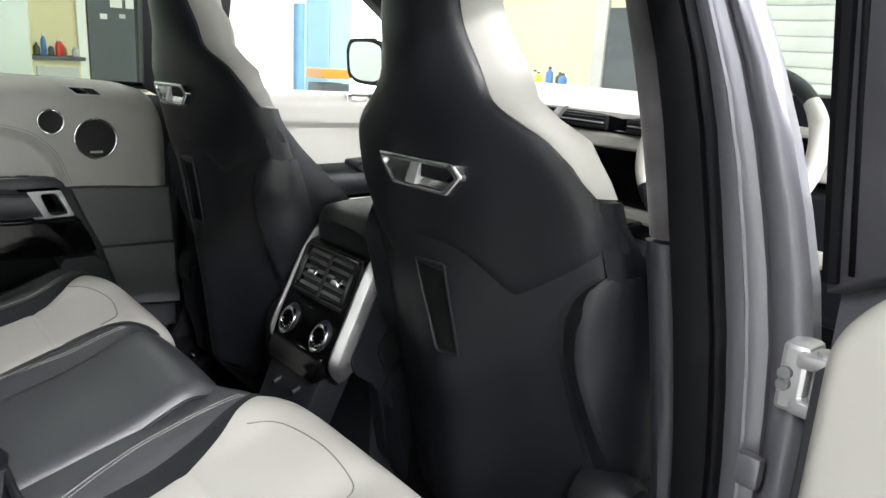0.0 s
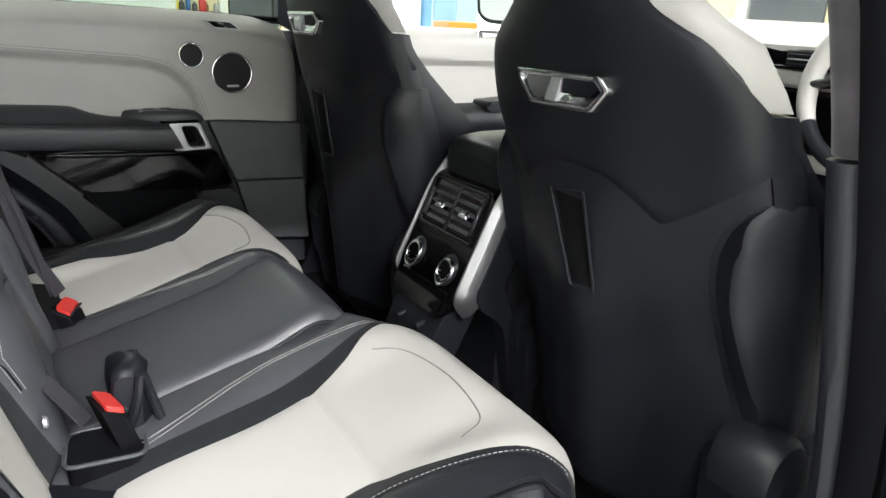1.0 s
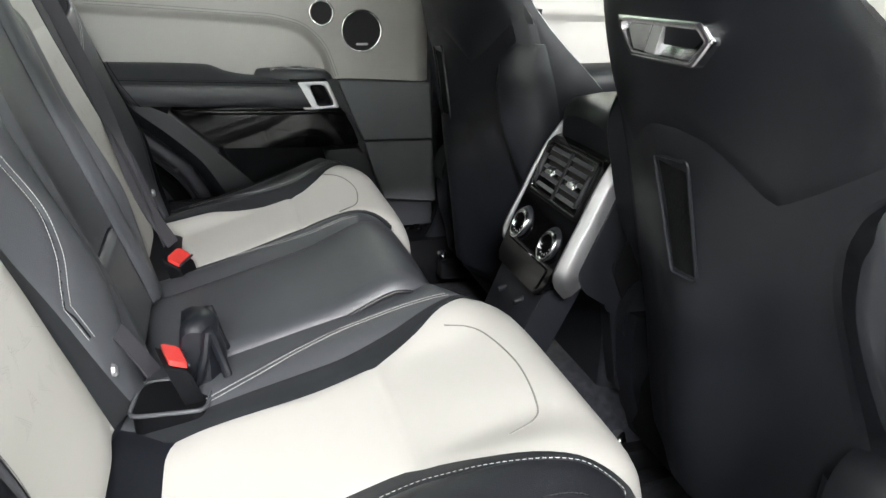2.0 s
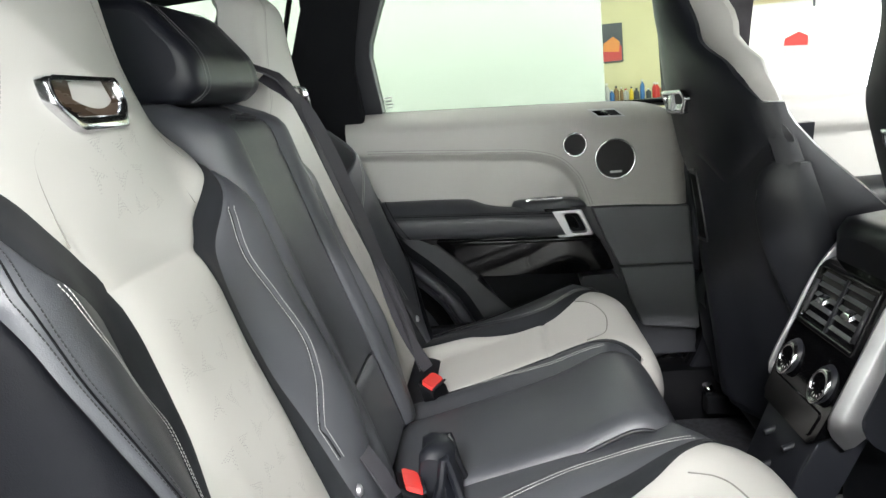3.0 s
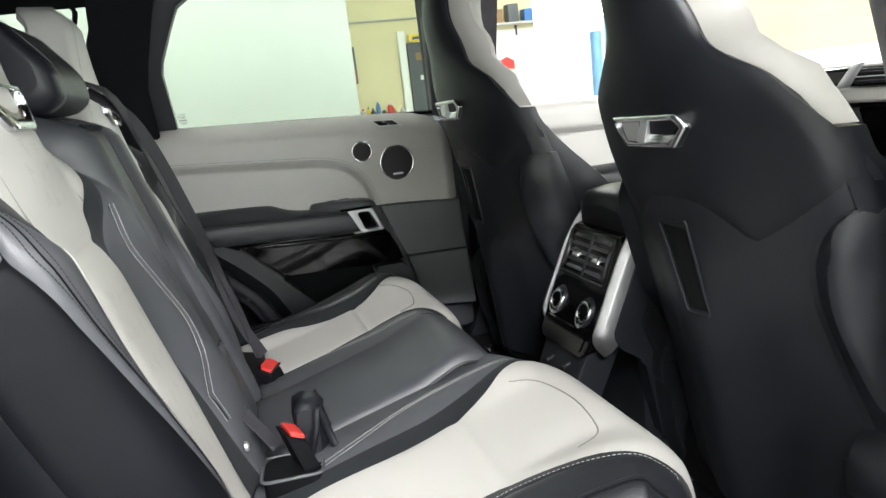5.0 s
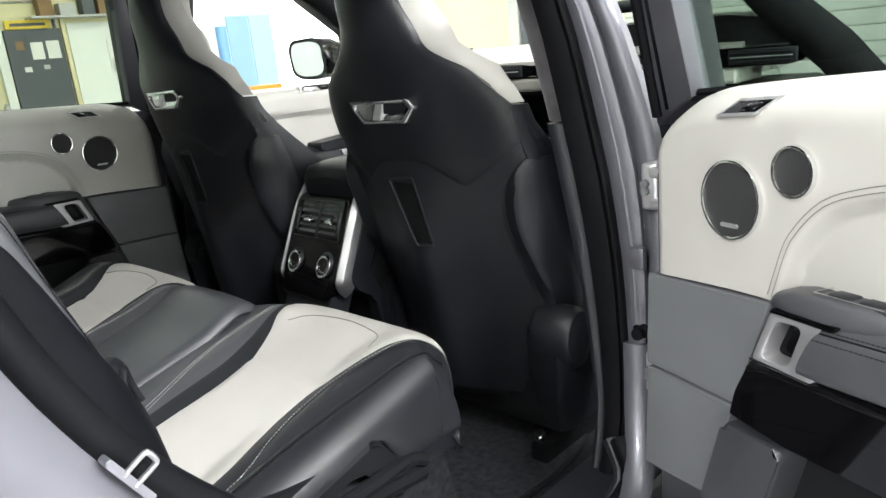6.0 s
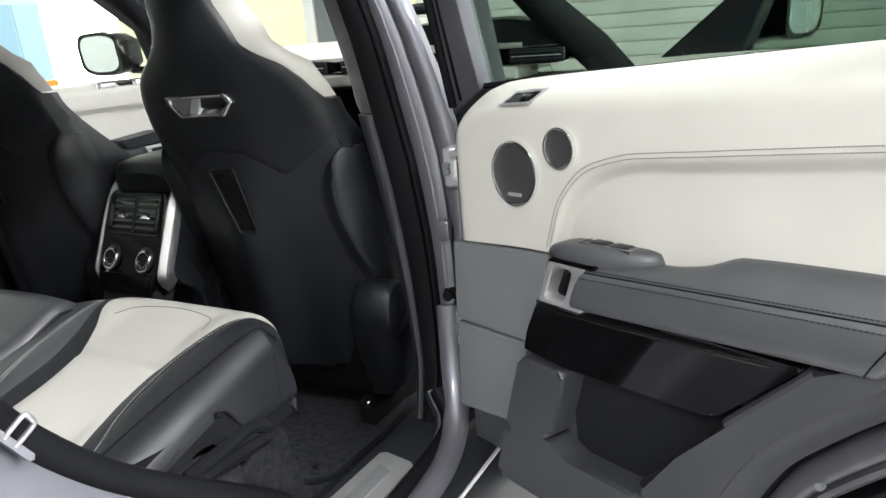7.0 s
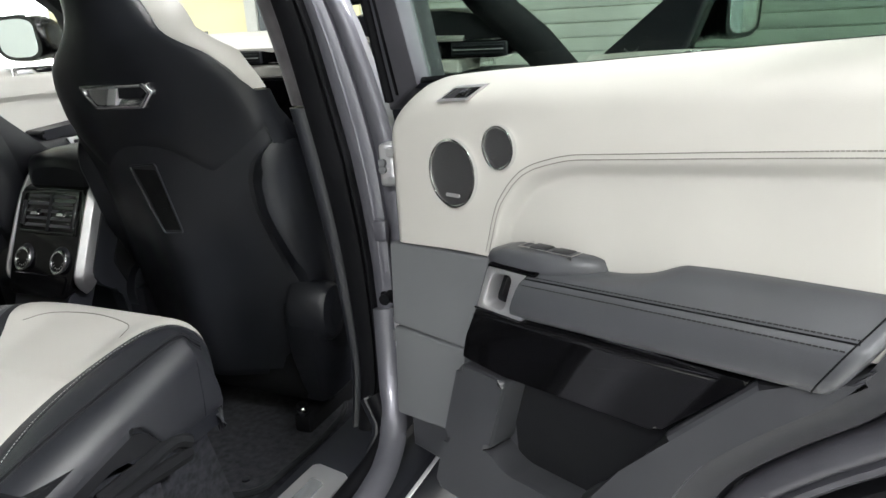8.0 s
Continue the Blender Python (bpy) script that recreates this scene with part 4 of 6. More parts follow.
    # switch block and pull
    rings = []
    for y, d0, h in ((-0.158, 0.706, 0.003), (-0.162, 0.698, 0.012), (-0.172, 0.691, 0.020), (-0.195, 0.687, 0.025), (-0.245, 0.686, 0.0275), (-0.285, 0.694, 0.0285), (-0.315, 0.706, 0.0285), (-0.330, 0.716, 0.026), (-0.336, 0.724, 0.018), (-0.339, 0.730, 0.004)):
        zb_ = 1.1005
        rings.append([F(y, zb_, 0.746), F(y, zb_, d0 + 0.003), F(y, zb_ + h * 0.25, d0), F(y, zb_ + h * 0.60, d0 + 0.0005), F(y, zb_ + h * 0.85, d0 + 0.003), F(y, zb_ + h * 0.97, d0 + 0.008), F(y, zb_ + h, d0 + 0.014), F(y, zb_ + h, 0.746)])
    base = part("switch_block", loft(rings), LEATHER_GREY, top, "padded black switch block", sharp=50)
    part("gloss_lip", prism(rounded([(-0.262, 1.1065), (-0.178, 1.1060), (-0.172, 1.0990), (-0.256, 1.0985)], 0.003, 2), F, 0.72, 0.6850, 0.003, 3), PIANO, base, "gloss black lip")
    part("switch_frame", ring_prism([(0.703, -0.300), (0.735, -0.300), (0.735, -0.215), (0.703, -0.215)], [(0.7045, -0.2985), (0.7335, -0.2985), (0.7335, -0.2165), (0.7045, -0.2165)], lambda a, b, d: Vector((sx * a, b, d)), 1.119, 1.1300, 0), CHROME, base)
    for yy in (-0.276, -0.240):
        part("window_switch", box((min(sx * 0.709, sx * 0.729), yy - 0.014, 1.118), (max(sx * 0.709, sx * 0.729), yy + 0.014, 1.1305), 0.003), PLASTIC, base)
    plate_o = [(-0.258, 1.100), (-0.172, 1.0985), (-0.146, 1.036), (-0.230, 1.034)]
    plate_i = [(-0.216, 1.092), (-0.181, 1.091), (-0.159, 1.042), (-0.197, 1.041)]
    pl = part("pull_plate", ring_prism(rounded(plate_o, 0.006), rounded(plate_i, 0.010), F, 0.72, 0.688, 0.002), SATIN, top, "satin silver door pull surround")
    # Cavity and lever are coloured near black for the recess's shade.
    part("pull_recess", prism(rounded(plate_i, 0.008), F, 0.735, 0.714, 0), RUBBER, pl)
    part("release_lever", prism(rounded([(-0.209, 1.086), (-0.190, 1.085), (-0.176, 1.052), (-0.194, 1.050)], 0.005), F, 0.73, 0.706, 0.004), PIANO, pl)
    part("lacquer_ridge", tube(curve_points([F(y, z, d) for y, z, d in ((-0.134, 1.016, 0.700), (-0.16, 1.026, 0.696), (-0.28, 1.031, 0.6955), (-0.42, 1.037, 0.6965), (-0.505, 1.040, 0.702))], 40), 0.0065, 10), PIANO, top, "rounded gloss black ridge")
    part("chrome_strip", tube([F(y, z, 0.690) for y, z in ((-0.142, 1.034), (-0.185, 1.034), (-0.225, 1.033))], 0.0016, 6), CHROME, top)
    for y, z in ((-0.531, 0.897),):
        part("arch_bolt", tube([F(y, z, 0.740), F(y, z, 0.732)], 0.0048, 12), PLASTIC_GREY, top)
    # loudspeakers
    for cy, cz, r in ((-0.084, 1.209, 0.044), (-0.176, 1.250, 0.0245)):
        ring = part("speaker_ring", ring_prism(disc_poly(cy, cz, r + 0.004), disc_poly(cy, cz, r), F, 0.722, 0.7085, 0.0015), CHROME, top)
        # Open door's grilles take a paler copy; their light is in the colour.
        part("speaker_grille", prism(disc_poly(cy, cz, r), F, 0.722, 0.7115, 0.001), MESH_BLACK if sx < 0 else MESH_LIT, ring)
    part("speaker_badge", prism(rounded([(-0.098, 1.176), (-0.070, 1.176), (-0.070, 1.181), (-0.098, 1.181)], 0.002), F, 0.712, 0.7095, 0.0005), SATIN, top)
    # lock switch on the ledge
    K = lambda a, b, d: F(-0.098 + a - 0.012 * b, 1.317 + 0.0105 * b - 0.045 * a, 0.7258 + 0.0100 * b - d)
    lk = part("lock_frame", ring_prism(rounded([(-0.031, -0.95), (0.031, -0.95), (0.031, 0.95), (-0.031, 0.95)], 0.003), rounded([(-0.0265, -0.62), (0.0265, -0.62), (0.0265, 0.62), (-0.0265, 0.62)], 0.003), K, -0.02, 0.0045, 0.0008), SATIN, top)
    part("lock_button", prism([(-0.030, -0.7), (-0.002, -0.7), (-0.002, 0.7), (-0.030, 0.7)], K, -0.02, 0.002, 0.001), PIANO, lk)
    part("lock_button", prism([(0.002, -0.7), (0.029, -0.7), (0.029, 0.7), (0.002, 0.7)], K, -0.02, 0.003, 0.001), GLOSS_GREY, lk)
    part("lock_mark", prism([(-0.014, -0.3), (0.004, -0.3), (0.004, 0.4), (-0.014, 0.4)], K, 0.0, 0.0048, 0.0005), BRIGHT, lk)
    # shell, window frame, glass
    part("door_shell", prism([(0.135, 0.62), (0.14, 1.30), (-0.75, 1.35), (-0.75, 1.12), (-0.66, 0.955), (-0.615, 0.895), (-0.56, 0.80), (-0.48, 0.66), (-0.45, 0.62)], F, 0.80, 0.935, 0.03, 3), PAINT, top, "grey metallic outer door shell")
    if sx < 0:
        fo = [(0.122, 1.318), (0.080, 1.69), (0.06, 1.74), (-0.46, 1.745), (-0.56, 1.74), (-0.625, 1.70), (-0.655, 1.63), (-0.69, 1.55), (-0.70, 1.52), (-0.72, 1.42), (-0.735, 1.34)]
        fi = [(0.055, 1.325), (0.022, 1.648), (-0.012, 1.690), (-0.44, 1.692), (-0.53, 1.682), (-0.578, 1.650), (-0.600, 1.605), (-0.634, 1.530), (-0.640, 1.50), (-0.632, 1.39), (-0.630, 1.358)]
    else:
        fo = [(0.122, 1.318), (0.080, 1.66), (0.06, 1.71), (-0.55, 1.715), (-0.63, 1.68), (-0.70, 1.52), (-0.735, 1.34)]
        fi = [(0.055, 1.325), (0.022, 1.63), (-0.015, 1.672), (-0.53, 1.675), (-0.585, 1.645), (-0.650, 1.51), (-0.645, 1.358)]
    part("window_frame", ring_prism(fo, fi, S, 0.83, 0.770, 0.006), PLASTIC, top, "black window frame")
    part("frame_upright", prism([(0.126, 1.285), (0.050, 1.325), (0.024, 1.64), (0.074, 1.66)], S, 0.80, 0.766, 0.004), FRAME_GREY, top, "dark grey window frame upright")
    part("frame_seal", tube([S(y, z, 0.763) for y, z in ((0.118, 1.30), (0.072, 1.65), (0.04, 1.70))], 0.009, 8), RUBBER, top)
    part("frame_groove", tube([S(y, z, 0.764) for y, z in ((0.098, 1.31), (0.056, 1.65))], 0.004, 6), RUBBER, top)
    part("glass_run", tube([S(y, z, 0.778) for y, z in ((0.05, 1.33), (-0.30, 1.347), (-0.645, 1.362))], 0.006, 6), RUBBER, top)
    g = part("window_glass", prism([(0.06, 1.30), (0.03, 1.71), (-0.58, 1.71), (-0.68, 1.51), (-0.67, 1.33)] if sx < 0 else [(0.06, 1.30), (0.03, 1.68), (-0.58, 1.68), (-0.68, 1.51), (-0.67, 1.33)], S, 0.802, 0.798, 0), GLASS_PALE if sx < 0 else GLASS_TINT, top, "lightly tinted side window glass" if sx < 0 else "green tinted side window glass")
    g.visible_shadow = False
    return top


HINGE = (0.8245, 0.1834, 0.0)
SWING = 64.56
left_door = empty("rear_car_door", (-0.85, 0.10, 0), "shut rear car door with ivory leather trim and black armrest", "car door", "rear doors")
door_trim(-1, left_door)
for k, (ya, yb2) in enumerate(((-0.627, -0.606), (-0.624, -0.608), (-0.627, -0.604), (-0.622, -0.606))):
    part("etched_mark", prism([(ya, 1.402 - 0.008 * k), (yb2, 1.403 - 0.008 * k), (yb2, 1.3995 - 0.008 * k), (ya, 1.3985 - 0.008 * k)], side(-1), 0.7965, 0.7955, 0), PALE, left_door, "pale etched glass mark")
right_door = empty("rear_car_door", HINGE, "wide open rear car door, ivory leather, grey woven panel, tinted window", "car door", "rear doors")
door_trim(1, right_door)
right_door.matrix_basis = Matrix.Translation((HINGE[0], HINGE[1], -0.032)) @ pose(0, 0, 1.1, 0, 0, SWING) @ pose(0, 0, 0, -1.94, 0, 0) @ pose(0, 0, 0, 0, 1.75, 0) @ pose(0, 0, -1.1)


def front_door(sx, top):
    """A front door in its shut place: trim, shell, frame, glass, mirror."""
    F, S = side(sx, False), side(sx)
    zt = tab((0.22, 1.325), (0.6, 1.318), (1.0, 1.312), (1.24, 1.30))
    crease = tab((0.22, 1.245), (0.60, 1.235), (0.95, 1.215), (1.06, 1.15), (1.10, 1.10))

    def upper(y, v):
        a, b = 1.10, zt(y)
        z = a + (b - a) * v
        gap = crease(y) - z
        d = 0.725 + 0.035 * clamp((z - (b - 0.035)) / 0.035) ** 2 + 0.022 * sstep(-0.002, 0.02, gap) * (1 - 0.5 * sstep(0.02, 0.14, gap))
        return F(y, z, d)
    bm = bmesh.new()
    ny, nz = 60, 26
    V = [[bm.verts.new(upper(0.22 + 1.0 * i / ny, j / nz)) for j in range(nz + 1)] for i in range(ny + 1)]
    for i in range(ny):
        for j in range(nz):
            bm.faces.new((V[i][j], V[i + 1][j], V[i + 1][j + 1], V[i][j + 1]))
    rim = [V[i][0] for i in range(ny + 1)] + [V[ny][j] for j in range(1, nz + 1)] + [V[i][nz] for i in range(ny - 1, -1, -1)] + [V[0][j] for j in range(nz - 1, 0, -1)]
    back = [bm.verts.new(v.co + Vector((sx * 0.03, 0, 0))) for v in rim]
    for k in range(len(rim)):
        bm.faces.new((rim[k], rim[(k + 1) % len(rim)], back[(k + 1) % len(rim)], back[k]))
    part("upper_panel", bm, LEATHER_GREYCREAM, top, "ivory leather upper door panel")
    part("armrest", loft([[F(y, z, d) for d, z in ((0.74, 1.02), (0.67, 1.03), (0.66, 1.05), (0.665, 1.09), (0.68, 1.105), (0.74, 1.115))] for y in (0.25, 0.6, 0.85)]), LEATHER_BLACK, top, "black leather door armrest")
    part("switch_pod", prism(rounded([(0.62, 1.095), (0.62, 1.125), (0.80, 1.135), (0.84, 1.10)], 0.01), F, 0.74, 0.66, 0.01, 3), PLASTIC, top)
    part("pull_plate", ring_prism(rounded([(0.70, 1.09), (0.82, 1.09), (0.84, 1.03), (0.73, 1.03)], 0.006), rounded([(0.72, 1.08), (0.79, 1.08), (0.80, 1.04), (0.745, 1.04)], 0.008), F, 0.71, 0.655, 0.002), SATIN, top, "satin silver door pull surround")
    part("chrome_strip", tube([F(y, 1.018, 0.668) for y in (0.3, 0.5, 0.72)], 0.006, 8, flat=0.5), CHROME, top)
    part("lacquer_trim", prism([(0.26, 1.01), (0.85, 1.02), (0.86, 0.94), (0.30, 0.93)], F, 0.75, 0.70, 0.012, 3), PIANO, top)
    part("lower_panel", prism([(0.24, 1.10), (1.22, 1.10), (1.22, 0.66), (0.24, 0.66)], F, 0.80, 0.735, 0.01), PLASTIC, top)
    part("door_shell", prism([(0.17, 0.62), (0.17, 1.30), (1.30, 1.27), (1.30, 0.62)], F, 0.81, 0.935, 0.03, 3), PAINT, top, "grey metallic outer door shell")
    fo = [(0.16, 1.28), (0.16, 1.69), (0.40, 1.715), (0.62, 1.665), (0.92, 1.49), (1.24, 1.27)]
    fi = [(0.222, 1.325), (0.205, 1.655), (0.42, 1.675), (0.58, 1.64), (0.86, 1.475), (0.95, 1.312)]
    part("window_frame", ring_prism(fo, fi, S, 0.84, 0.785, 0.006), PLASTIC, top, "black window frame")
    sail = part("mirror_sail", prism([(0.95, 1.305), (0.90, 1.47), (1.22, 1.285)], S, 0.84, 0.80, 0.008), PIANO, top)
    part("tweeter_ring", ring_prism(disc_poly(1.10, 1.332, 0.027), disc_poly(1.10, 1.332, 0.022), F, 0.82, 0.776, 0.002), CHROME, sail)
    part("tweeter_grille", prism(disc_poly(1.10, 1.332, 0.022), F, 0.82, 0.780, 0.001), MESH_BLACK, sail)
    mf = part("memory_switches", ring_prism(rounded([(0.62, 1.292), (0.92, 1.287), (0.92, 1.313), (0.62, 1.318)], 0.005), rounded([(0.626, 1.296), (0.914, 1.291), (0.914, 1.309), (0.626, 1.314)], 0.004), F, 0.76, 0.729, 0.001), CHROME, top)
    for k in range(4):
        part("memory_switch", prism([(0.635 + k * 0.07, 1.297), (0.69 + k * 0.07, 1.296), (0.69 + k * 0.07, 1.309), (0.635 + k * 0.07, 1.310)], F, 0.76, 0.728, 0.002), PIANO if k % 2 else SATIN, mf)
    part("window_glass", prism([(0.23, 1.30), (0.22, 1.66), (0.42, 1.69), (0.60, 1.65), (0.90, 1.48), (0.96, 1.30)], S, 0.812, 0.808, 0), GLASS_CLEAR if sx < 0 else GLASS_TINT, top, "clear side window glass").visible_shadow = False
    # door mirror
    rings = []
    for y, k in ((1.06, 0.30), (1.04, 0.72), (0.99, 0.95), (0.93, 1.0), (0.915, 0.97)):
        rings.append([F(y, 1.405 + 0.083 * k * b, 1.075 + 0.125 * k * a) for a, b in rounded([(-1, -0.75), (-0.95, 0.75), (-0.4, 1), (0.8, 0.95), (1, 0.5), (0.9, -0.7), (0.4, -1), (-0.6, -1)], 0.3, 3)])
    mr = part("mirror_housing", loft(rings), PIANO, top, "gloss black door mirror housing")
    part("mirror_arm", tube([F(1.02, 1.33, 0.90), F(1.0, 1.335, 1.0)], 0.025, 10, flat=0.6), PIANO, top)
    part("mirror_glass", prism(rounded([(-0.92, -0.7), (-0.88, 0.7), (-0.35, 0.92), (0.75, 0.88), (0.92, 0.45), (0.83, -0.65), (0.35, -0.92), (-0.55, -0.92)], 0.28, 3), lambda a, b, d: F(0.918 - d, 1.405 + 0.072 * b, 1.075 + 0.110 * a), 0.0, 0.004, 0.001), MIRROR, mr)
    return top


fl = empty("front_car_door", (-0.85, 1.25, 0), "shut front car door with ivory leather trim and black mirror", "car door", "front doors")
front_door(-1, fl)
FH = (0.87, 1.32)
fd = empty("front_car_door", (FH[0], FH[1], 0), "wide open front car door seen through tinted glass", "car door", "front doors")
front_door(1, fd)
fd.matrix_basis = Matrix.Translation((FH[0], FH[1], -0.04)) @ pose(0, 0, 0, 0, 0, 70)


# ---- rear seats ----
HW = tab((0.84, 0.25), (0.95, 0.255), (1.10, 0.260), (1.24, 0.258), (1.32, 0.242), (1.355, 0.224), (1.385, 0.186), (1.41, 0.156), (1.46, 0.133), (1.52, 0.126), (1.57, 0.112), (1.60, 0.090), (1.617, 0.052))
WHITE = tab((0.84, 0.125), (0.95, 0.118), (1.04, 0.106), (1.15, 0.083), (1.24, 0.084), (1.27, 0.104), (1.305, 0.147), (1.335, 0.196), (1.354, 0.220), (1.36, 0.220))
SUEDE = tab((0.84, 0.170), (0.93, 0.150), (1.03, 0.132), (1.10, 0.118), (1.18, 0.112), (1.23, 0.121), (1.28, 0.156), (1.326, 0.206), (1.345, 0.228), (1.36, 0.223))
STITCH = tab((0.93, 0.128), (0.98, 0.134), (1.02, 0.146), (1.067, 0.164), (1.113, 0.173), (1.172, 0.164), (1.229, 0.152), (1.285, 0.160))
WHITE_OUT = tab((0.84, 0.125), (0.95, 0.118), (1.04, 0.106), (1.13, 0.092), (1.20, 0.091), (1.247, 0.091), (1.287, 0.113), (1.314, 0.135), (1.343, 0.150), (1.365, 0.168), (1.380, 0.184), (1.392, 0.187))
SUEDE_OUT = tab((0.84, 0.170), (0.93, 0.150), (1.03, 0.132), (1.126, 0.112), (1.171, 0.123), (1.206, 0.134), (1.237, 0.135), (1.26, 0.160), (1.282, 0.192), (1.30, 0.203), (1.32, 0.203), (1.35, 0.200), (1.380, 0.196), (1.392, 0.189))
STITCH_OUT = tab((0.93, 0.118), (1.05, 0.112), (1.131, 0.116), (1.201, 0.160), (1.247, 0.187), (1.28, 0.199))
SEAM = tab((0.90, 0.185), (1.10, 0.208), (1.178, 0.222), (1.229, 0.232), (1.276, 0.236), (1.315, 0.224), (1.36, 0.203))
HEAD_SEAM = tab((1.33, 0.170), (1.362, 0.156), (1.406, 0.118), (1.496, 0.080), (1.568, 0.052), (1.612, 0.036))
SLOT_SEAM = tab((1.292, 0.126), (1.33, 0.117), (1.364, 0.107), (1.392, 0.080))
RX = 0.36


YB = tab((0.80, -0.562), (1.30, -0.712), (1.41, -0.745), (1.46, -0.757), (1.54, -0.767), (1.62, -0.772))


def rear_back(cx):
    def f(dx, z):
        t = abs(dx)
        w = max(HW(z), 0.03)
        y = YB(z)
        k = sstep(1.27, 1.40, z)
        low = (0.036 + 0.016 * sstep(1.2, 1.0, z)) * sstep(0.105, 0.205, t) - 0.022 * sstep(0.205, 0.262, t) + 0.012 * sstep(1.27, 1.20, z) * sstep(0.14, 0.05, t)
        low *= 1 - 0.35 * sstep(1.05, 0.86, z)
        high = 0.012 - 1.3 * t * t
        e = -(0.070 - 0.022 * sstep(1.38, 1.45, z)) * sstep(w - 0.035, w + 0.004, t) ** 2
        low -= 0.004 * math.exp(-((z - 1.25) / 0.008) ** 2) * sstep(0.12, 0.09, t)
        y += low * (1 - k) + high * k + e - 0.03 * sstep(1.56, 1.617, z) ** 2
        return Vector((cx + dx, y, z))
    return f


def rear_cushion(cx, out=0):
    prof = curve_points([(0, -0.64, 0.803), (0, -0.50, 0.834), (0, -0.30, 0.888), (0, -0.185, 0.921), (0, -0.125, 0.923), (0, -0.083, 0.896), (0, -0.067, 0.84), (0, -0.078, 0.765)], 200)

    def f(dx, v):
        """v runs from 0 at the back to 1 under the front lip."""
        s = clamp(v) * 199
        i = min(int(s), 198)
        p = prof[i].lerp(prof[i + 1], s - i)
        t = abs(dx)
        lip = sstep(-0.20, -0.09, p.y)
        y = p.y - (0.10 if cx < 0 else 0.075) * sstep(0.12, 0.26, min(t, 0.30)) ** 2 * lip
        if cx < 0:
            y -= 0.034 * sstep(-0.42, -0.14, p.y)
        elif cx > 0:
            y += 0.022 * sstep(-0.42, -0.14, p.y)
        rise = 0.026 if dx * out > 0 else 0.019
        z = p.z + (rise * sstep(0.08, 0.17, t) - 0.008 * sstep(0.17, 0.25, t)) * (1 - 0.6 * lip)
        z += 0.012 * lip * sstep(0.17, 0.08, t) * sstep(0.86, 0.90, p.z)
        z -= 0.004 * math.exp(-((p.y + 0.275) / 0.008) ** 2) * sstep(0.12, 0.09, t)
        rim_ = 0.218 if dx * out > 0 else 0.232
        s = t - rim_
        x = t
        if s > 0:
            low = 0.806 + 0.060 * sstep(-0.235, -0.295, y)
            q = min(s / 0.038, math.pi / 2)
            x = rim_ + 0.038 * math.sin(q)
            drop = max(z - 0.038 - low, 0.0)
            z -= 0.038 * (1 - math.cos(q)) + drop * clamp((s - 0.0597) / (0.375 - rim_ - 0.0597))
        return Vector((cx + math.copysign(x, dx), y, z))
    return f


_f = rear_cushion(0)
_pairs = [(_f(0, k / 100).y, k / 100) for k in range(0, 86, 5)]
CUSH_V = tab(*[(a, b) for i, (a, b) in enumerate(_pairs) if i == 0 or a > _pairs[i - 1][0] + 1e-4])


def perforations(fn, spots, flip, size=0.022):
    """Triangles of pin holes in the leather."""
    bm = bmesh.new()
    for a0, v0, turn in spots:
        for ring in (1.0, 0.68, 0.38):
            cs = [(math.cos(turn + k * 2.0944) * size * ring * 0.62, math.sin(turn + k * 2.0944) * size * ring * 0.62) for k in range(3)]
            for k in range(2):
                p, q = cs[k], cs[k + 1]
                n = max(3, int(7 * ring))
                for i in range(n):
                    a, v = a0 + p[0] + (q[0] - p[0]) * i / n, v0 + p[1] + (q[1] - p[1]) * i / n
                    c = fn(a, v) + normal_of(fn, a, v) * flip * 0.0054
                    u = (fn(a + 0.002, v) - fn(a - 0.002, v)).normalized() * 0.00055
                    w = (fn(a, v + 0.002) - fn(a, v - 0.002)).normalized() * 0.00055
                    bm.faces.new([bm.verts.new(c + x) for x in (u, w, -u, -w)])
    return bm


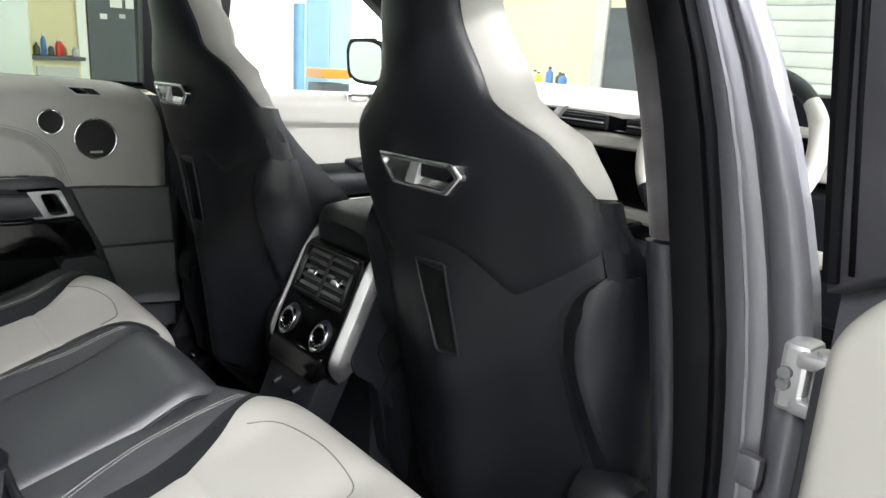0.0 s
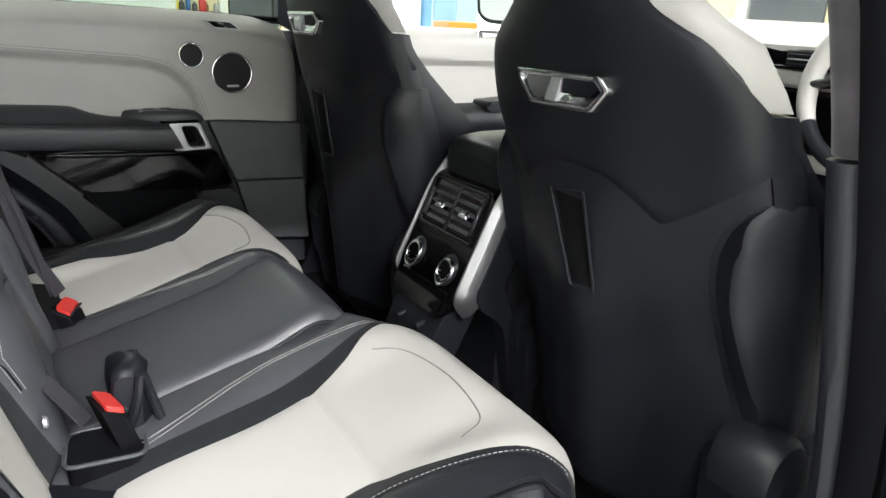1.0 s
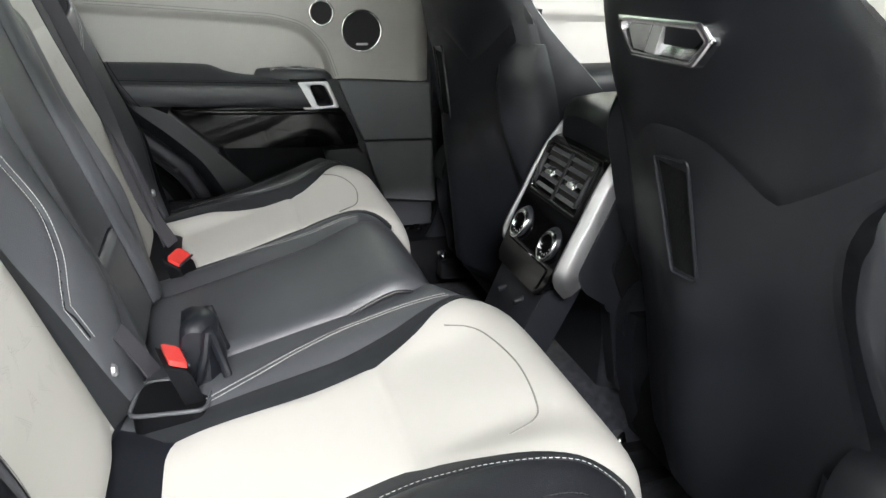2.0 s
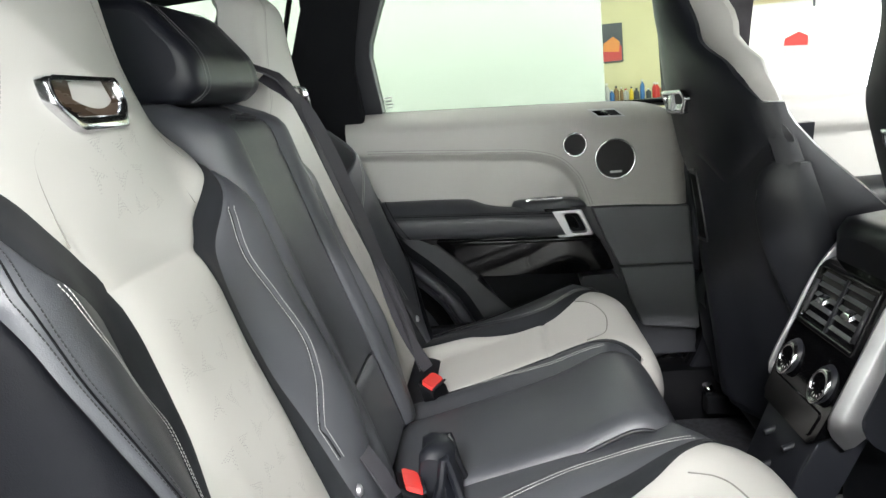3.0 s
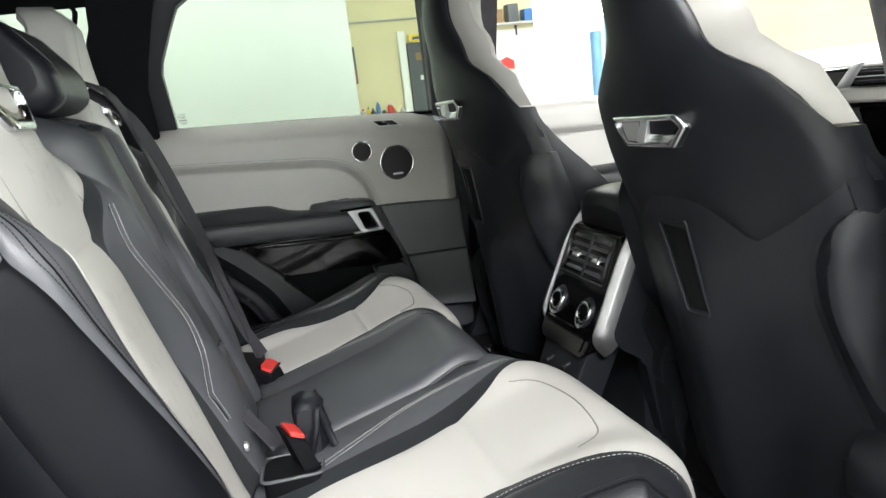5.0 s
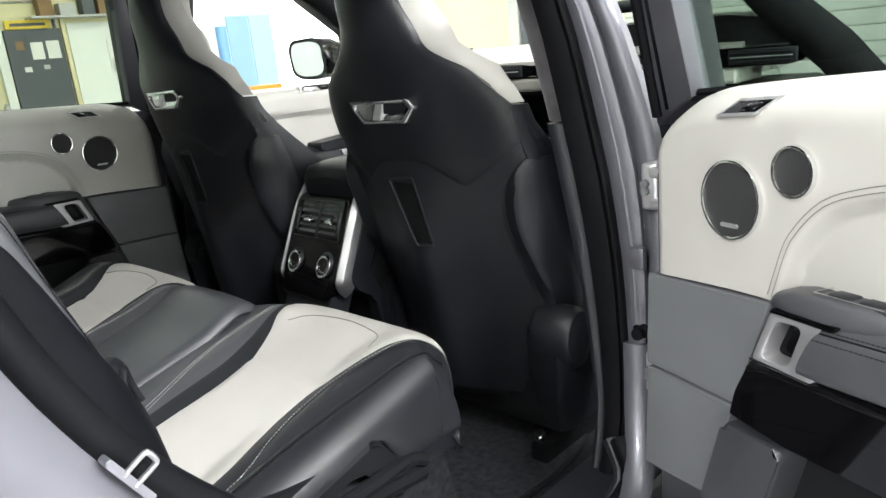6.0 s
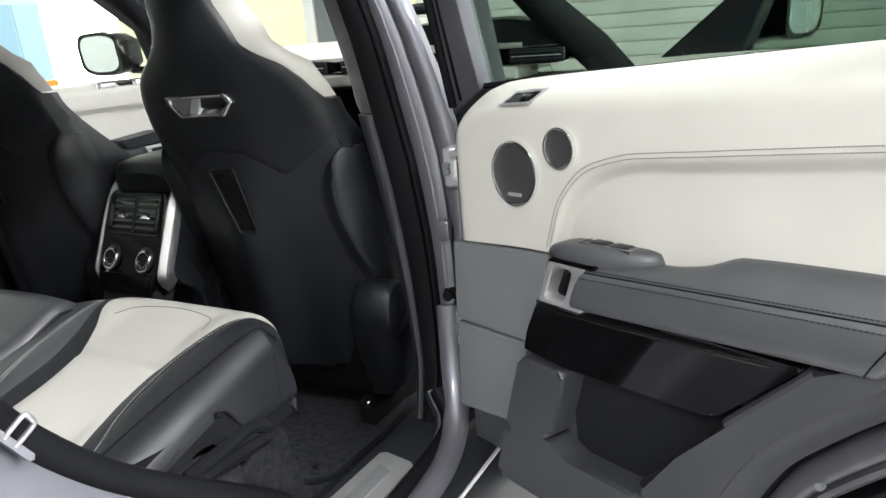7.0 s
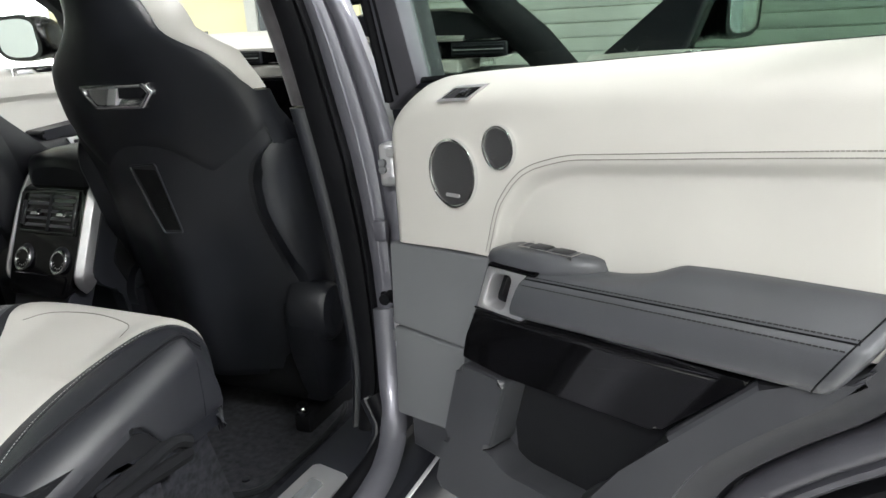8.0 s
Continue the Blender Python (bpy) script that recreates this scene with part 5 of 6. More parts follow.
def build_rear_seat(cx, label, out):
    """out is 1 where the door side is towards +x, -1 towards -x."""
    top = empty("outer_seat", (cx, -0.5, 0.6), label, "car seat", "rear seats")
    B = rear_back(cx)
    # core of the backrest
    rings = []
    for k in range(25):
        z = 0.80 + (1.612 - 0.80) * k / 24
        w = HW(z) - 0.004
        y = YB(z)
        th = 0.11 - 0.035 * sstep(1.36, 1.44, z) - 0.03 * sstep(1.50, 1.61, z)
        n = 20
        ring = []
        for i in range(n + 1):
            dx = -w + 2 * w * i / n
            ring.append(B(dx, z) + Vector((0, -0.010, 0)))
        ring += [Vector((cx + w * 0.95, y - th, z)), Vector((cx - w * 0.95, y - th, z))]
        rings.append(ring)
    part("backrest_core", loft(rings), LEATHER_BLACK, top)
    # ivory head, shoulders and centre panel
    iin = lambda z: WHITE(z) if z < 1.36 else HW(z)
    iout = lambda z: WHITE_OUT(z) if z < 1.392 else HW(z)
    lo, hi = (lambda z: -iin(z), iout) if out > 0 else (lambda z: -iout(z), iin)
    part("ivory_panel", pad(B, lo, hi, 0.85, 1.615, 40, 150, 0.005, 0.014, -1, 14), LEATHER_WHITE, top, "ivory leather head, shoulders and perforated centre panel")
    spots = [((i % 3 - 1) * 0.034 + (i // 3 % 2) * 0.017 - 0.008, 1.372 - (i // 3) * 0.030, (i * 2.3) % 6.28) for i in range(9)]
    spots += [(-0.055 + (i % 4) * 0.036 + (i // 4 % 2) * 0.018 - 0.006, 1.20 - (i // 4) * 0.042, (i * 1.7) % 6.28) for i in range(24)]
    part("perforation", perforations(B, spots, -1), THREAD_GREY, top)
    for sg in (1, -1):
        W_, S_, top_z = (WHITE_OUT, SUEDE_OUT, 1.390) if sg == out else (WHITE, SUEDE, 1.352)
        lo = (lambda z: W_(z)) if sg > 0 else (lambda z: -S_(z))
        hi = (lambda z: S_(z)) if sg > 0 else (lambda z: -W_(z))
        part("suede_strip", pad(B, lo, hi, 0.85, top_z, 6, 70, 0.002, 0.010, -1), SUEDE_BLACK, top)
        lo = (lambda z: S_(z)) if sg > 0 else (lambda z: -HW(z))
        hi = (lambda z: HW(z)) if sg > 0 else (lambda z: -S_(z))
        groove = SEAM if sg == out else None

        def G(a, z, sg=sg, groove=groove):
            p = B(a, z)
            if groove is not None and 0.9 < z < 1.37:
                e = math.exp(-((abs(a) - groove(z)) / 0.0032) ** 2)
                p = p - normal_of(B, a, z) * -1 * 0.0035 * e
            else:
                e = math.exp(-((abs(a) - STITCH(z) - 0.0055) / 0.0030) ** 2) * sstep(0.97, 1.0, z) * sstep(1.30, 1.28, z)
                p = p - normal_of(B, a, z) * -1 * 0.0030 * e
            return p
        if groove is None:
            part("side_bolster", pad(G, lo, hi, 0.84, top_z - 0.018, 46, 44, 0.005, 0.012, -1), LEATHER_GREY, top, "black leather side bolster")
        else:
            mid_ = lambda z: max(min(groove(z), HW(z) - 0.004), S_(z) + 0.004)
            l1, h1 = ((lambda z: S_(z)), mid_) if sg > 0 else ((lambda z: -mid_(z)), (lambda z: -S_(z)))
            l2, h2 = (mid_, (lambda z: HW(z))) if sg > 0 else ((lambda z: -HW(z)), (lambda z: -mid_(z)))
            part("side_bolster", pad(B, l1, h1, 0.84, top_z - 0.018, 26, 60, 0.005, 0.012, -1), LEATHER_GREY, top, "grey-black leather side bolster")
            # Same leather, darkened for the shade on the side facing the door.
            part("outer_side", pad(B, l2, h2, 0.84, top_z - 0.018, 22, 60, 0.005, 0.012, -1), LEATHER_SIDE_SHADE, top, "grey-black leather outer side with shade in its colour")
        pairs = ((STITCH_OUT, 0.0, THREAD), (STITCH_OUT, 0.005, THREAD), (SEAM, -0.0130, THREAD_DARK), (SEAM, -0.0060, THREAD_DARK)) if sg == out else ((STITCH, 0.0015, THREAD), (STITCH, 0.0095, THREAD))
        for line_, off, mt in pairs:
            ln, nm = surface_line(B, lambda z: sg * (max(line_(z), S_(z) + 0.004) + off), 0.96, 1.34 if line_ is SEAM else 1.282, 110, -1)
            part("stitching", stitches([p + n * 0.005 for p, n in zip(ln, nm)], nm, 0.0040, 0.0029, 0.0005), mt, top)
        if sg == out:
            ln, nm = surface_line(B, lambda z: sg * (max(SEAM(z), S_(z) + 0.004) - 0.0095), 0.93, 1.34, 110, -1)
            part("seam", tube([p + n * 0.0046 for p, n in zip(ln, nm)], 0.0010, 6), RUBBER, top)
        else:
            ln, nm = surface_line(G, lambda z: sg * (max(STITCH(z), S_(z) + 0.004) + 0.0055), 0.96, 1.282, 110, -1)
            part("seam", tube([p + n * 0.0048 for p, n in zip(ln, nm)], 0.0010, 6), RUBBER, top)
        # seams of the head and beside the slot
        ln, nm = surface_line(B, lambda z: sg * HEAD_SEAM(z), 1.378 if sg == out else 1.345, 1.612, 70, -1)
        part("seam", tube([p + n * 0.0043 for p, n in zip(ln, nm)], 0.0008, 6), THREAD_IVORY, top)
        part("stitching", stitches([p + n * 0.0052 - Vector((sg * 0.005, 0, 0)) for p, n in zip(ln, nm)], nm, 0.0045, 0.003, 0.0005), THREAD_IVORY, top)
        ln, nm = surface_line(B, lambda z: sg * SLOT_SEAM(z), 1.295, 1.392, 40, -1)
        part("seam", tube([p + n * 0.0043 for p, n in zip(ln, nm)], 0.0007, 6), THREAD_IVORY, top)
        c = B(sg * 0.157, 0.912)
        part("stud", loft([[c + Vector((r * math.cos(k * math.pi / 6), 0.006 + d, r * math.sin(k * math.pi / 6) - 0.3 * d)) for k in range(12)] for r, d in ((0.0075, 0), (0.0075, 0.004), (0.005, 0.006))]), SATIN, top, "small silver stud")
    if out > 0:
        part("fold_lever", box((cx + 0.240, -0.778, 1.2865), (cx + 0.254, -0.703, 1.2935), 0.002), CHROME, top, "slim chrome fold lever")
    # through-slot bezel in the head
    so = rounded([(-0.060, 1.436), (0.062, 1.436), (0.064, 1.412), (0.042, 1.386), (-0.040, 1.386), (-0.062, 1.412)], 0.007)
    si = rounded([(-0.052, 1.4315), (0.055, 1.4315), (0.056, 1.413), (0.036, 1.400), (-0.033, 1.400), (-0.053, 1.413)], 0.006)
    T = lambda a, b, d: B(0, b) + Vector((a + 0.009 * out, d - 0.3 * a * a * 4, 0))
    bz = part("slot_bezel", ring_prism(so, si, T, -0.03, 0.0145, 0.005), BRIGHT, top, "polished silver bezel of the headrest slot")
    part("slot_panel", prism(si, T, -0.03, 0.0072, 0), SMOKED, bz, "dark gloss panel in the slot")
    # cushion
    C = rear_cushion(cx, out)
    rings = []
    for k in range(31):
        v = 0.955 * k / 30
        ring = [C(-0.30 + 0.60 * i / 24, v) + Vector((-0.006 * (i - 12) / 12, -0.004 * sstep(0.7, 0.9, v), -0.010)) for i in range(25)]
        zb_ = 0.775 + 0.06 * sstep(-0.27, -0.33, ring[0].y)
        yb_ = min(ring[0].y, -0.10)
        ring += [Vector((cx + 0.252, yb_, zb_)), Vector((cx - 0.252, yb_, zb_))]
        rings.append(ring)
    part("cushion_core", loft(rings), LEATHER_BLACK, top)
    CW = tab((-0.56, 0.090), (-0.47, 0.104), (-0.34, 0.096), (-0.27, 0.102), (-0.21, 0.126), (-0.16, 0.160), (-0.11, 0.182), (-0.07, 0.192))
    CS = tab((-0.56, 0.132), (-0.45, 0.134), (-0.32, 0.132), (-0.24, 0.145), (-0.17, 0.171), (-0.12, 0.189), (-0.07, 0.199))
    CT = tab((-0.47, 0.142), (-0.40, 0.158), (-0.34, 0.175), (-0.28, 0.188), (-0.23, 0.189), (-0.17, 0.184))
    yv = lambda v: C(0, v).y
    wv = lambda v: CW(yv(v)) if v < 0.80 else CW(-0.07)
    sv = lambda v: CS(yv(v)) if v < 0.80 else CS(-0.07) + 0.004
    CWO = tab((-0.56, 0.150), (-0.47, 0.142), (-0.40, 0.117), (-0.34, 0.100), (-0.28, 0.096), (-0.24, 0.114), (-0.20, 0.144), (-0.16, 0.166), (-0.11, 0.182), (-0.07, 0.190))
    CSO = tab((-0.56, 0.188), (-0.47, 0.182), (-0.40, 0.160), (-0.34, 0.144), (-0.28, 0.138), (-0.24, 0.148), (-0.20, 0.163), (-0.16, 0.178), (-0.11, 0.190), (-0.07, 0.197))
    wo = lambda v: CWO(yv(v)) if v < 0.80 else CWO(-0.07)
    so_ = lambda v: CSO(yv(v)) if v < 0.80 else CSO(-0.07) + 0.004
    lo, hi = (lambda v: -wv(v), wo) if out > 0 else (lambda v: -wo(v), wv)
    part("seat_insert", pad(C, lo, hi, 0.10, 0.985, 26, 110, 0.005, 0.012, 1, 12), LEATHER_WHITE, top, "ivory perforated leather seat insert")
    arc = [(-0.120, -0.190), (-0.103, -0.163), (-0.072, -0.149), (0.0, -0.140), (0.072, -0.149), (0.103, -0.163), (0.118, -0.195)]
    pts = [C(p.x, CUSH_V(p.y)) for p in curve_points([(a, b, 0) for a, b in arc], 60)]
    part("piping", tube([p + Vector((0, 0.0005, 0.0052)) for p in pts], 0.0011, 6), THREAD_IVORY, top)
    for sg in (1, -1):
        w1, s1 = (wo, so_) if sg == out else (wv, sv)
        lo = (lambda v: w1(v)) if sg > 0 else (lambda v: -s1(v))
        hi = (lambda v: s1(v)) if sg > 0 else (lambda v: -w1(v))
        part("suede_strip", pad(C, lo, hi, 0.09, 0.97, 6, 44, 0.002, 0.010), SUEDE_BLACK, top)
        lo = (lambda v: s1(v)) if sg > 0 else (lambda v: -0.375)
        hi = (lambda v: 0.375) if sg > 0 else (lambda v: -s1(v))
        # Door-side bolster gets the darkened copy, its shade put in the colour.
        part("side_bolster", pad(C, lo, hi, 0.06, 0.945, 30, 60, 0.004, 0.010), LEATHER_BOLSTER_SHADE if sg == out else LEATHER_GREY, top, "black leather cushion bolster")
        for off in (0.0, 0.007):
            if sg == out:
                continue
            ln, nm = surface_line(C, lambda v: sg * (CT(yv(v)) + off - 0.006), CUSH_V(-0.47), CUSH_V(-0.165), 110)
            part("stitching", stitches([p + n * 0.0045 for p, n in zip(ln, nm)], nm, 0.0038, 0.0028, 0.00055), THREAD, top)
        if sg == out:
            edge_seam = tab((-0.50, 0.196), (-0.36, 0.203), (-0.25, 0.214), (-0.14, 0.230))
            ln, nm = surface_line(C, lambda v: sg * edge_seam(yv(v)), 0.10, 0.80, 110)
            part("seam", tube([p + n * 0.0040 for p, n in zip(ln, nm)], 0.0020, 6), RUBBER, top)
            for off in (-0.006, 0.006):
                ln, nm = surface_line(C, lambda v: sg * (edge_seam(yv(v)) + off), 0.10, 0.80, 110)
                part("stitching", stitches([p + n * 0.0042 for p, n in zip(ln, nm)], nm, 0.0042, 0.0030, 0.0008), THREAD_DARK, top)
            ln, nm = surface_line(C, lambda v: sg * (s1(v) + 0.003), 0.2, 0.80, 110)
            part("stitching", stitches([p + n * 0.0042 for p, n in zip(ln, nm)], nm, 0.0060, 0.0036, 0.00045), PALE, top)
    return top


build_rear_seat(RX, "outer rear seat in ivory and black leather beside the open door", 1)
build_rear_seat(-RX, "outer rear seat in ivory and black leather beside the shut door", -1)

# side valance and frame under the right cushion
fr = empty("bench_plinth", (0.6, -0.35, 0.55), "black steel rear seat frame with a plastic side valance", "plinth")
# Valance, rail and lever are coloured near black for shade under the cushion.
for x0 in (0.592, -0.614):
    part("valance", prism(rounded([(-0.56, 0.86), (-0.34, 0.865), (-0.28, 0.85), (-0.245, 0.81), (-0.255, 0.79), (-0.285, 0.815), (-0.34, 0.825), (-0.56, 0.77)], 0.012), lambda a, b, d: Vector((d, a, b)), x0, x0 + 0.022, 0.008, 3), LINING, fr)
part("rail", tube([(0.60, -0.55, 0.77), (0.605, -0.30, 0.775), (0.605, -0.20, 0.765)], 0.016, 8), LINING, fr)
part("lever", tube(curve_points([(0.60, -0.36, 0.785), (0.615, -0.30, 0.80), (0.615, -0.235, 0.805), (0.612, -0.20, 0.785)], 14), 0.012, 8), LINING, fr)
part("base_box", box((-0.62, -0.62, 0.56), (0.60, -0.24, 0.79), 0.03), CARPET, fr)
part("base_carpet", prism(rounded([(-0.30, 0.555), (-0.060, 0.555), (-0.118, 0.80), (-0.30, 0.80)], 0.012), lambda a, b, d: Vector((d, a, b)), -0.55, 0.55, 0.006), CARPET, fr, "black carpet over the seat base")

# middle seat
mid = empty("middle_seat", (0, -0.5, 0.6), "narrow black leather middle seat between the outer seats", "car seat", "rear seats")


def mid_back(dx, z):
    t = abs(dx)
    y = -0.722 - 0.30 * (z - 1.41) + 0.004 * sstep(1.2, 1.0, z)
    y += 0.016 * math.exp(-((t - 0.112) / 0.024) ** 2) - 0.06 * sstep(0.125, 0.155, t) ** 2
    y -= 0.07 * sstep(1.355, 1.418, z) ** 2
    return Vector((dx, y, z))


def mid_cush(dx, v):
    p = rear_cushion(0)(0, v)
    t = abs(dx)
    return Vector((dx, p.y - 0.052 * sstep(-0.3, -0.1, p.y) - 0.02, p.z + 0.004 * math.exp(-((p.y + 0.275) / 0.008) ** 2) + 0.020 - 0.35 * dx * dx - 0.014 * sstep(0.112, 0.134, t) ** 2))


core = [[mid_back(-0.150 + 0.30 * i / 20, 0.84 + 0.575 * k / 20) + Vector((0, -0.012, 0)) for i in range(21)] + [Vector((0.14, -0.86 - 0.3 * (0.575 * k / 20 - 0.57), 0.84 + 0.575 * k / 20)), Vector((-0.14, -0.86 - 0.3 * (0.575 * k / 20 - 0.57), 0.84 + 0.575 * k / 20))] for k in range(21)]
part("backrest_core", loft(core), LEATHER_BLACK, mid)
part("back_panel", pad(mid_back, lambda z: -0.084, lambda z: 0.084, 0.995, 1.405, 20, 50, 0.004, 0.012, -1), LEATHER_GREY, mid, "black leather centre back panel")
part("back_panel", pad(mid_back, lambda z: -0.084, lambda z: 0.084, 0.86, 0.99, 20, 20, 0.009, 0.012, -1), LEATHER_GREY, mid, "padded black leather lower back panel")
for sg in (1, -1):
    part("side_roll", pad(mid_back, (lambda z: 0.087) if sg > 0 else (lambda z: -0.150), (lambda z: 0.150) if sg > 0 else (lambda z: -0.087), 0.86, 1.412, 14, 50, 0.005, 0.012, -1), LEATHER_GREY, mid, "rolled black leather edge")
part("pull_strap", tube(curve_points([(-0.026, -0.722, 1.388), (0.0, -0.706, 1.384), (0.026, -0.722, 1.388)], 12), 0.009, 8, flat=0.5), SUEDE_BLACK, mid)
cr = [[mid_cush(-0.144 + 0.274 * i / 14, k / 20) + Vector((0, 0, -0.012)) for i in range(15)] + [Vector((0.128, min(mid_cush(0, k / 20).y, -0.17), 0.77)), Vector((-0.142, min(mid_cush(0, k / 20).y, -0.17), 0.77))] for k in range(21)]
part("cushion_core", loft(cr), LEATHER_BLACK, mid)
part("cushion_panel", pad(mid_cush, lambda v: -0.146, lambda v: 0.132, 0.05, 0.97, 30, 60, 0.006, 0.016, 1, 16), LEATHER_GREY, mid, "smooth black leather centre cushion")
for sg in (1, -1):
    ln, nm = surface_line(mid_cush, lambda v: 0.131 if sg > 0 else -0.145, 0.06, 0.80, 60)
    part("piping", tube([p + n * 0.002 for p, n in zip(ln, nm)], 0.0028, 8), LEATHER_BLACK, mid)
# middle headrest: a leaning wedge with rounded edges
HEAD_SEC = rounded([(0.052, -0.080), (0.078, -0.062), (0.074, -0.020), (0.012, 0.056), (-0.055, 0.060), (-0.074, 0.040), (-0.070, -0.060), (-0.02, -0.082)], 0.026, 5)
rings = []
for k in range(33):
    u = -1 + 2 * k / 32
    x = -0.004 + 0.134 * math.copysign(1 - (1 - abs(u)) ** 1.25, u)
    e = clamp((abs(u) - 0.70) / 0.30)
    s_ = 1 - 0.30 * (1 - math.sqrt(max(0.0, 1 - e * e)))
    g = 1 - 0.022 * math.exp(-((abs(x + 0.004) - 0.094) / 0.0035) ** 2)
    rings.append([Vector((x, -0.80, 1.490)) + Vector((0, a * s_ * g, b * s_ * g)) for a, b in HEAD_SEC])
hr = part("middle_headrest", loft(rings), LEATHER_BLACK, mid, "black leather wedge-shaped headrest", sharp=60)
for x in (-0.104, -0.092, 0.084, 0.096):
    ln = [Vector((x, -0.80 + a * 1.004, 1.490 + b * 1.004)) for a, b in HEAD_SEC[3:26]]
    ln = curve_points(ln, 50)
    nm = [Vector((0, p.y + 0.80, p.z - 1.490)).normalized() for p in ln]
    part("stitching", stitches(ln, nm, 0.0055, 0.0042, 0.0007), THREAD_GREY, hr)
for x in (-0.06, 0.05):
    part("headrest_post", tube([(x, -0.80, 1.44), (x, -0.785, 1.36)], 0.006, 8), CHROME, mid)


def strap(name, pts, width, mat, label, wide=(1, 0, 0)):
    """A flat belt along points."""
    P = curve_points(pts, 30)
    rings = []
    for i, p in enumerate(P):
        t = (P[min(i + 1, 29)] - P[max(i - 1, 0)]).normalized()
        wv_ = Vector(wide) - t * t.dot(Vector(wide))
        wv_.normalize()
        n = t.cross(wv_) * 0.0012
        rings.append([p + wv_ * width / 2 + n, p - wv_ * width / 2 + n, p - wv_ * width / 2 - n, p + wv_ * width / 2 - n])
    e = empty(name, P[-1], label, "seat belt", "seat belts")
    part("webbing", loft(rings), mat, e)
    for sgn in (0.42, -0.42):
        ln = [r[0] * (0.5 + sgn) + r[1] * (0.5 - sgn) for r in rings]
        part("selvedge", tube(ln, 0.0011, 5), THREAD_GREY, e)
    return e


strap("seat_belt", [(-0.145, -0.74, 1.465), (-0.165, -0.690, 1.425), (-0.20, -0.630, 1.24), (-0.225, -0.565, 1.05), (-0.24, -0.53, 0.90)], 0.026, BELT, "grey seat belt lying over the rear seat edge", (1, -0.4, 0))
strap("seat_belt", [(-0.175, -0.735, 1.45), (-0.178, -0.665, 1.38), (-0.205, -0.60, 1.18), (-0.222, -0.56, 1.0), (-0.235, -0.52, 0.90)], 0.022, BELT, "second grey seat belt under the first", (0.5, -0.8, 0))
strap("seat_belt", [(0.148, -0.625, 1.03), (0.158, -0.59, 0.98), (0.178, -0.55, 0.93), (0.195, -0.525, 0.895)], 0.026, BELT, "short black webbing above the belt buckle", (1, -0.5, 0))


def buckle(loc, label, turn, tip=0.0):
    """A buckle standing in the seat gap; its red button slopes on top."""
    x, y, z = loc
    e = empty("belt_buckle", loc, label, "belt buckle", "belt buckles")
    part("housing", prism(rounded([(-0.027, -0.07), (0.027, -0.07), (0.026, 0.012), (-0.026, 0.012)], 0.007), lambda a, b, d: Vector((x + a, y + d - 0.30 * b, z + b - 0.5 * d)), -0.014, 0.014, 0.005, 3), RUBBER, e)
    part("release_button", prism(rounded([(-0.0235, -0.0105), (0.0235, -0.0105), (0.0235, 0.0105), (-0.0235, 0.0105)], 0.004), lambda a, b, d: Vector((x + a, y + b + 0.0, z + 0.012 + d - 0.5 * b)), -0.002, 0.005, 0.002), RED, e, "red release button")
    part("slot_lip", tube([(x - 0.024, y + 0.0125, z + 0.008), (x + 0.024, y + 0.0125, z + 0.008)], 0.0022, 8), PLASTIC, e)
    e.rotation_euler = (tip, 0, turn)
    return e


buckle((0.200, -0.500, 0.905), "black belt buckle with a red button", radians(14))
buckle((-0.222, -0.512, 0.866), "black belt buckle with a red button at the shut-door side", radians(-22))
e = empty("belt_socket", (0.150, -0.465, 0.93), "folded black leather hood over the second belt socket", "belt buckle", "belt buckles")
rings = []
for k in range(15):
    u = -1 + 2 * k / 14
    q = 1 - 0.35 * abs(u) ** 4
    h = 0.036 * q
    rings.append([Vector((0.150 + 0.034 * u, -0.470 + a * q + 0.006 * math.cos(3 * u), 0.915 + b)) for a, b in ((-0.020, -0.07), (-0.024, 0.0), (-0.020, h * 0.8), (-0.006, h), (0.010, h * 0.92), (0.019, h * 0.6), (0.016, h * 0.1), (0.024, -0.02), (0.022, -0.07))])
part("cover", loft(rings), LEATHER_BLACK, e, sharp=60)
for sg in (1, -1):
    part("fold", tube(curve_points([(0.150 + sg * 0.036, -0.478, 0.868), (0.150 + sg * 0.040, -0.466, 0.905), (0.150 + sg * 0.034, -0.458, 0.938), (0.150 + sg * 0.028, -0.448, 0.900), (0.150 + sg * 0.036, -0.440, 0.870)], 24), 0.006, 8), LEATHER_BLACK, e)
# Solid black block in place of the shaded hollow round the buckle.
part("recess", prism(rounded([(0.158, -0.545), (0.232, -0.555), (0.240, -0.470), (0.166, -0.458)], 0.014), lambda a, b, d: Vector((a, b, d)), 0.80, 0.862, 0.004), RUBBER, e, "black block for the shaded seat opening")
part("recess_edge", tube([(a, b, 0.8625) for a, b in rounded([(0.156, -0.547), (0.234, -0.557), (0.242, -0.468), (0.164, -0.456)], 0.014)], 0.0028, 8, closed=True), LEATHER_GREY, e)


# ---- front seats ----
FX = 0.352
FW = tab((0.66, 0.20), (0.80, 0.235), (0.95, 0.262), (1.12, 0.266), (1.24, 0.258), (1.30, 0.250), (1.335, 0.236), (1.36, 0.220), (1.38, 0.186), (1.405, 0.152), (1.43, 0.138), (1.47, 0.118), (1.52, 0.105), (1.58, 0.099), (1.64, 0.085), (1.675, 0.058), (1.690, 0.03))


def yc_front(z):
    """The backrest's centre line, from the side."""
    return YC(z)


YC = tab((0.66, 0.165), (0.90, 0.125), (1.05, 0.093), (1.30, 0.035), (1.40, 0.010), (1.50, -0.008), (1.58, 0.0), (1.69, 0.04))


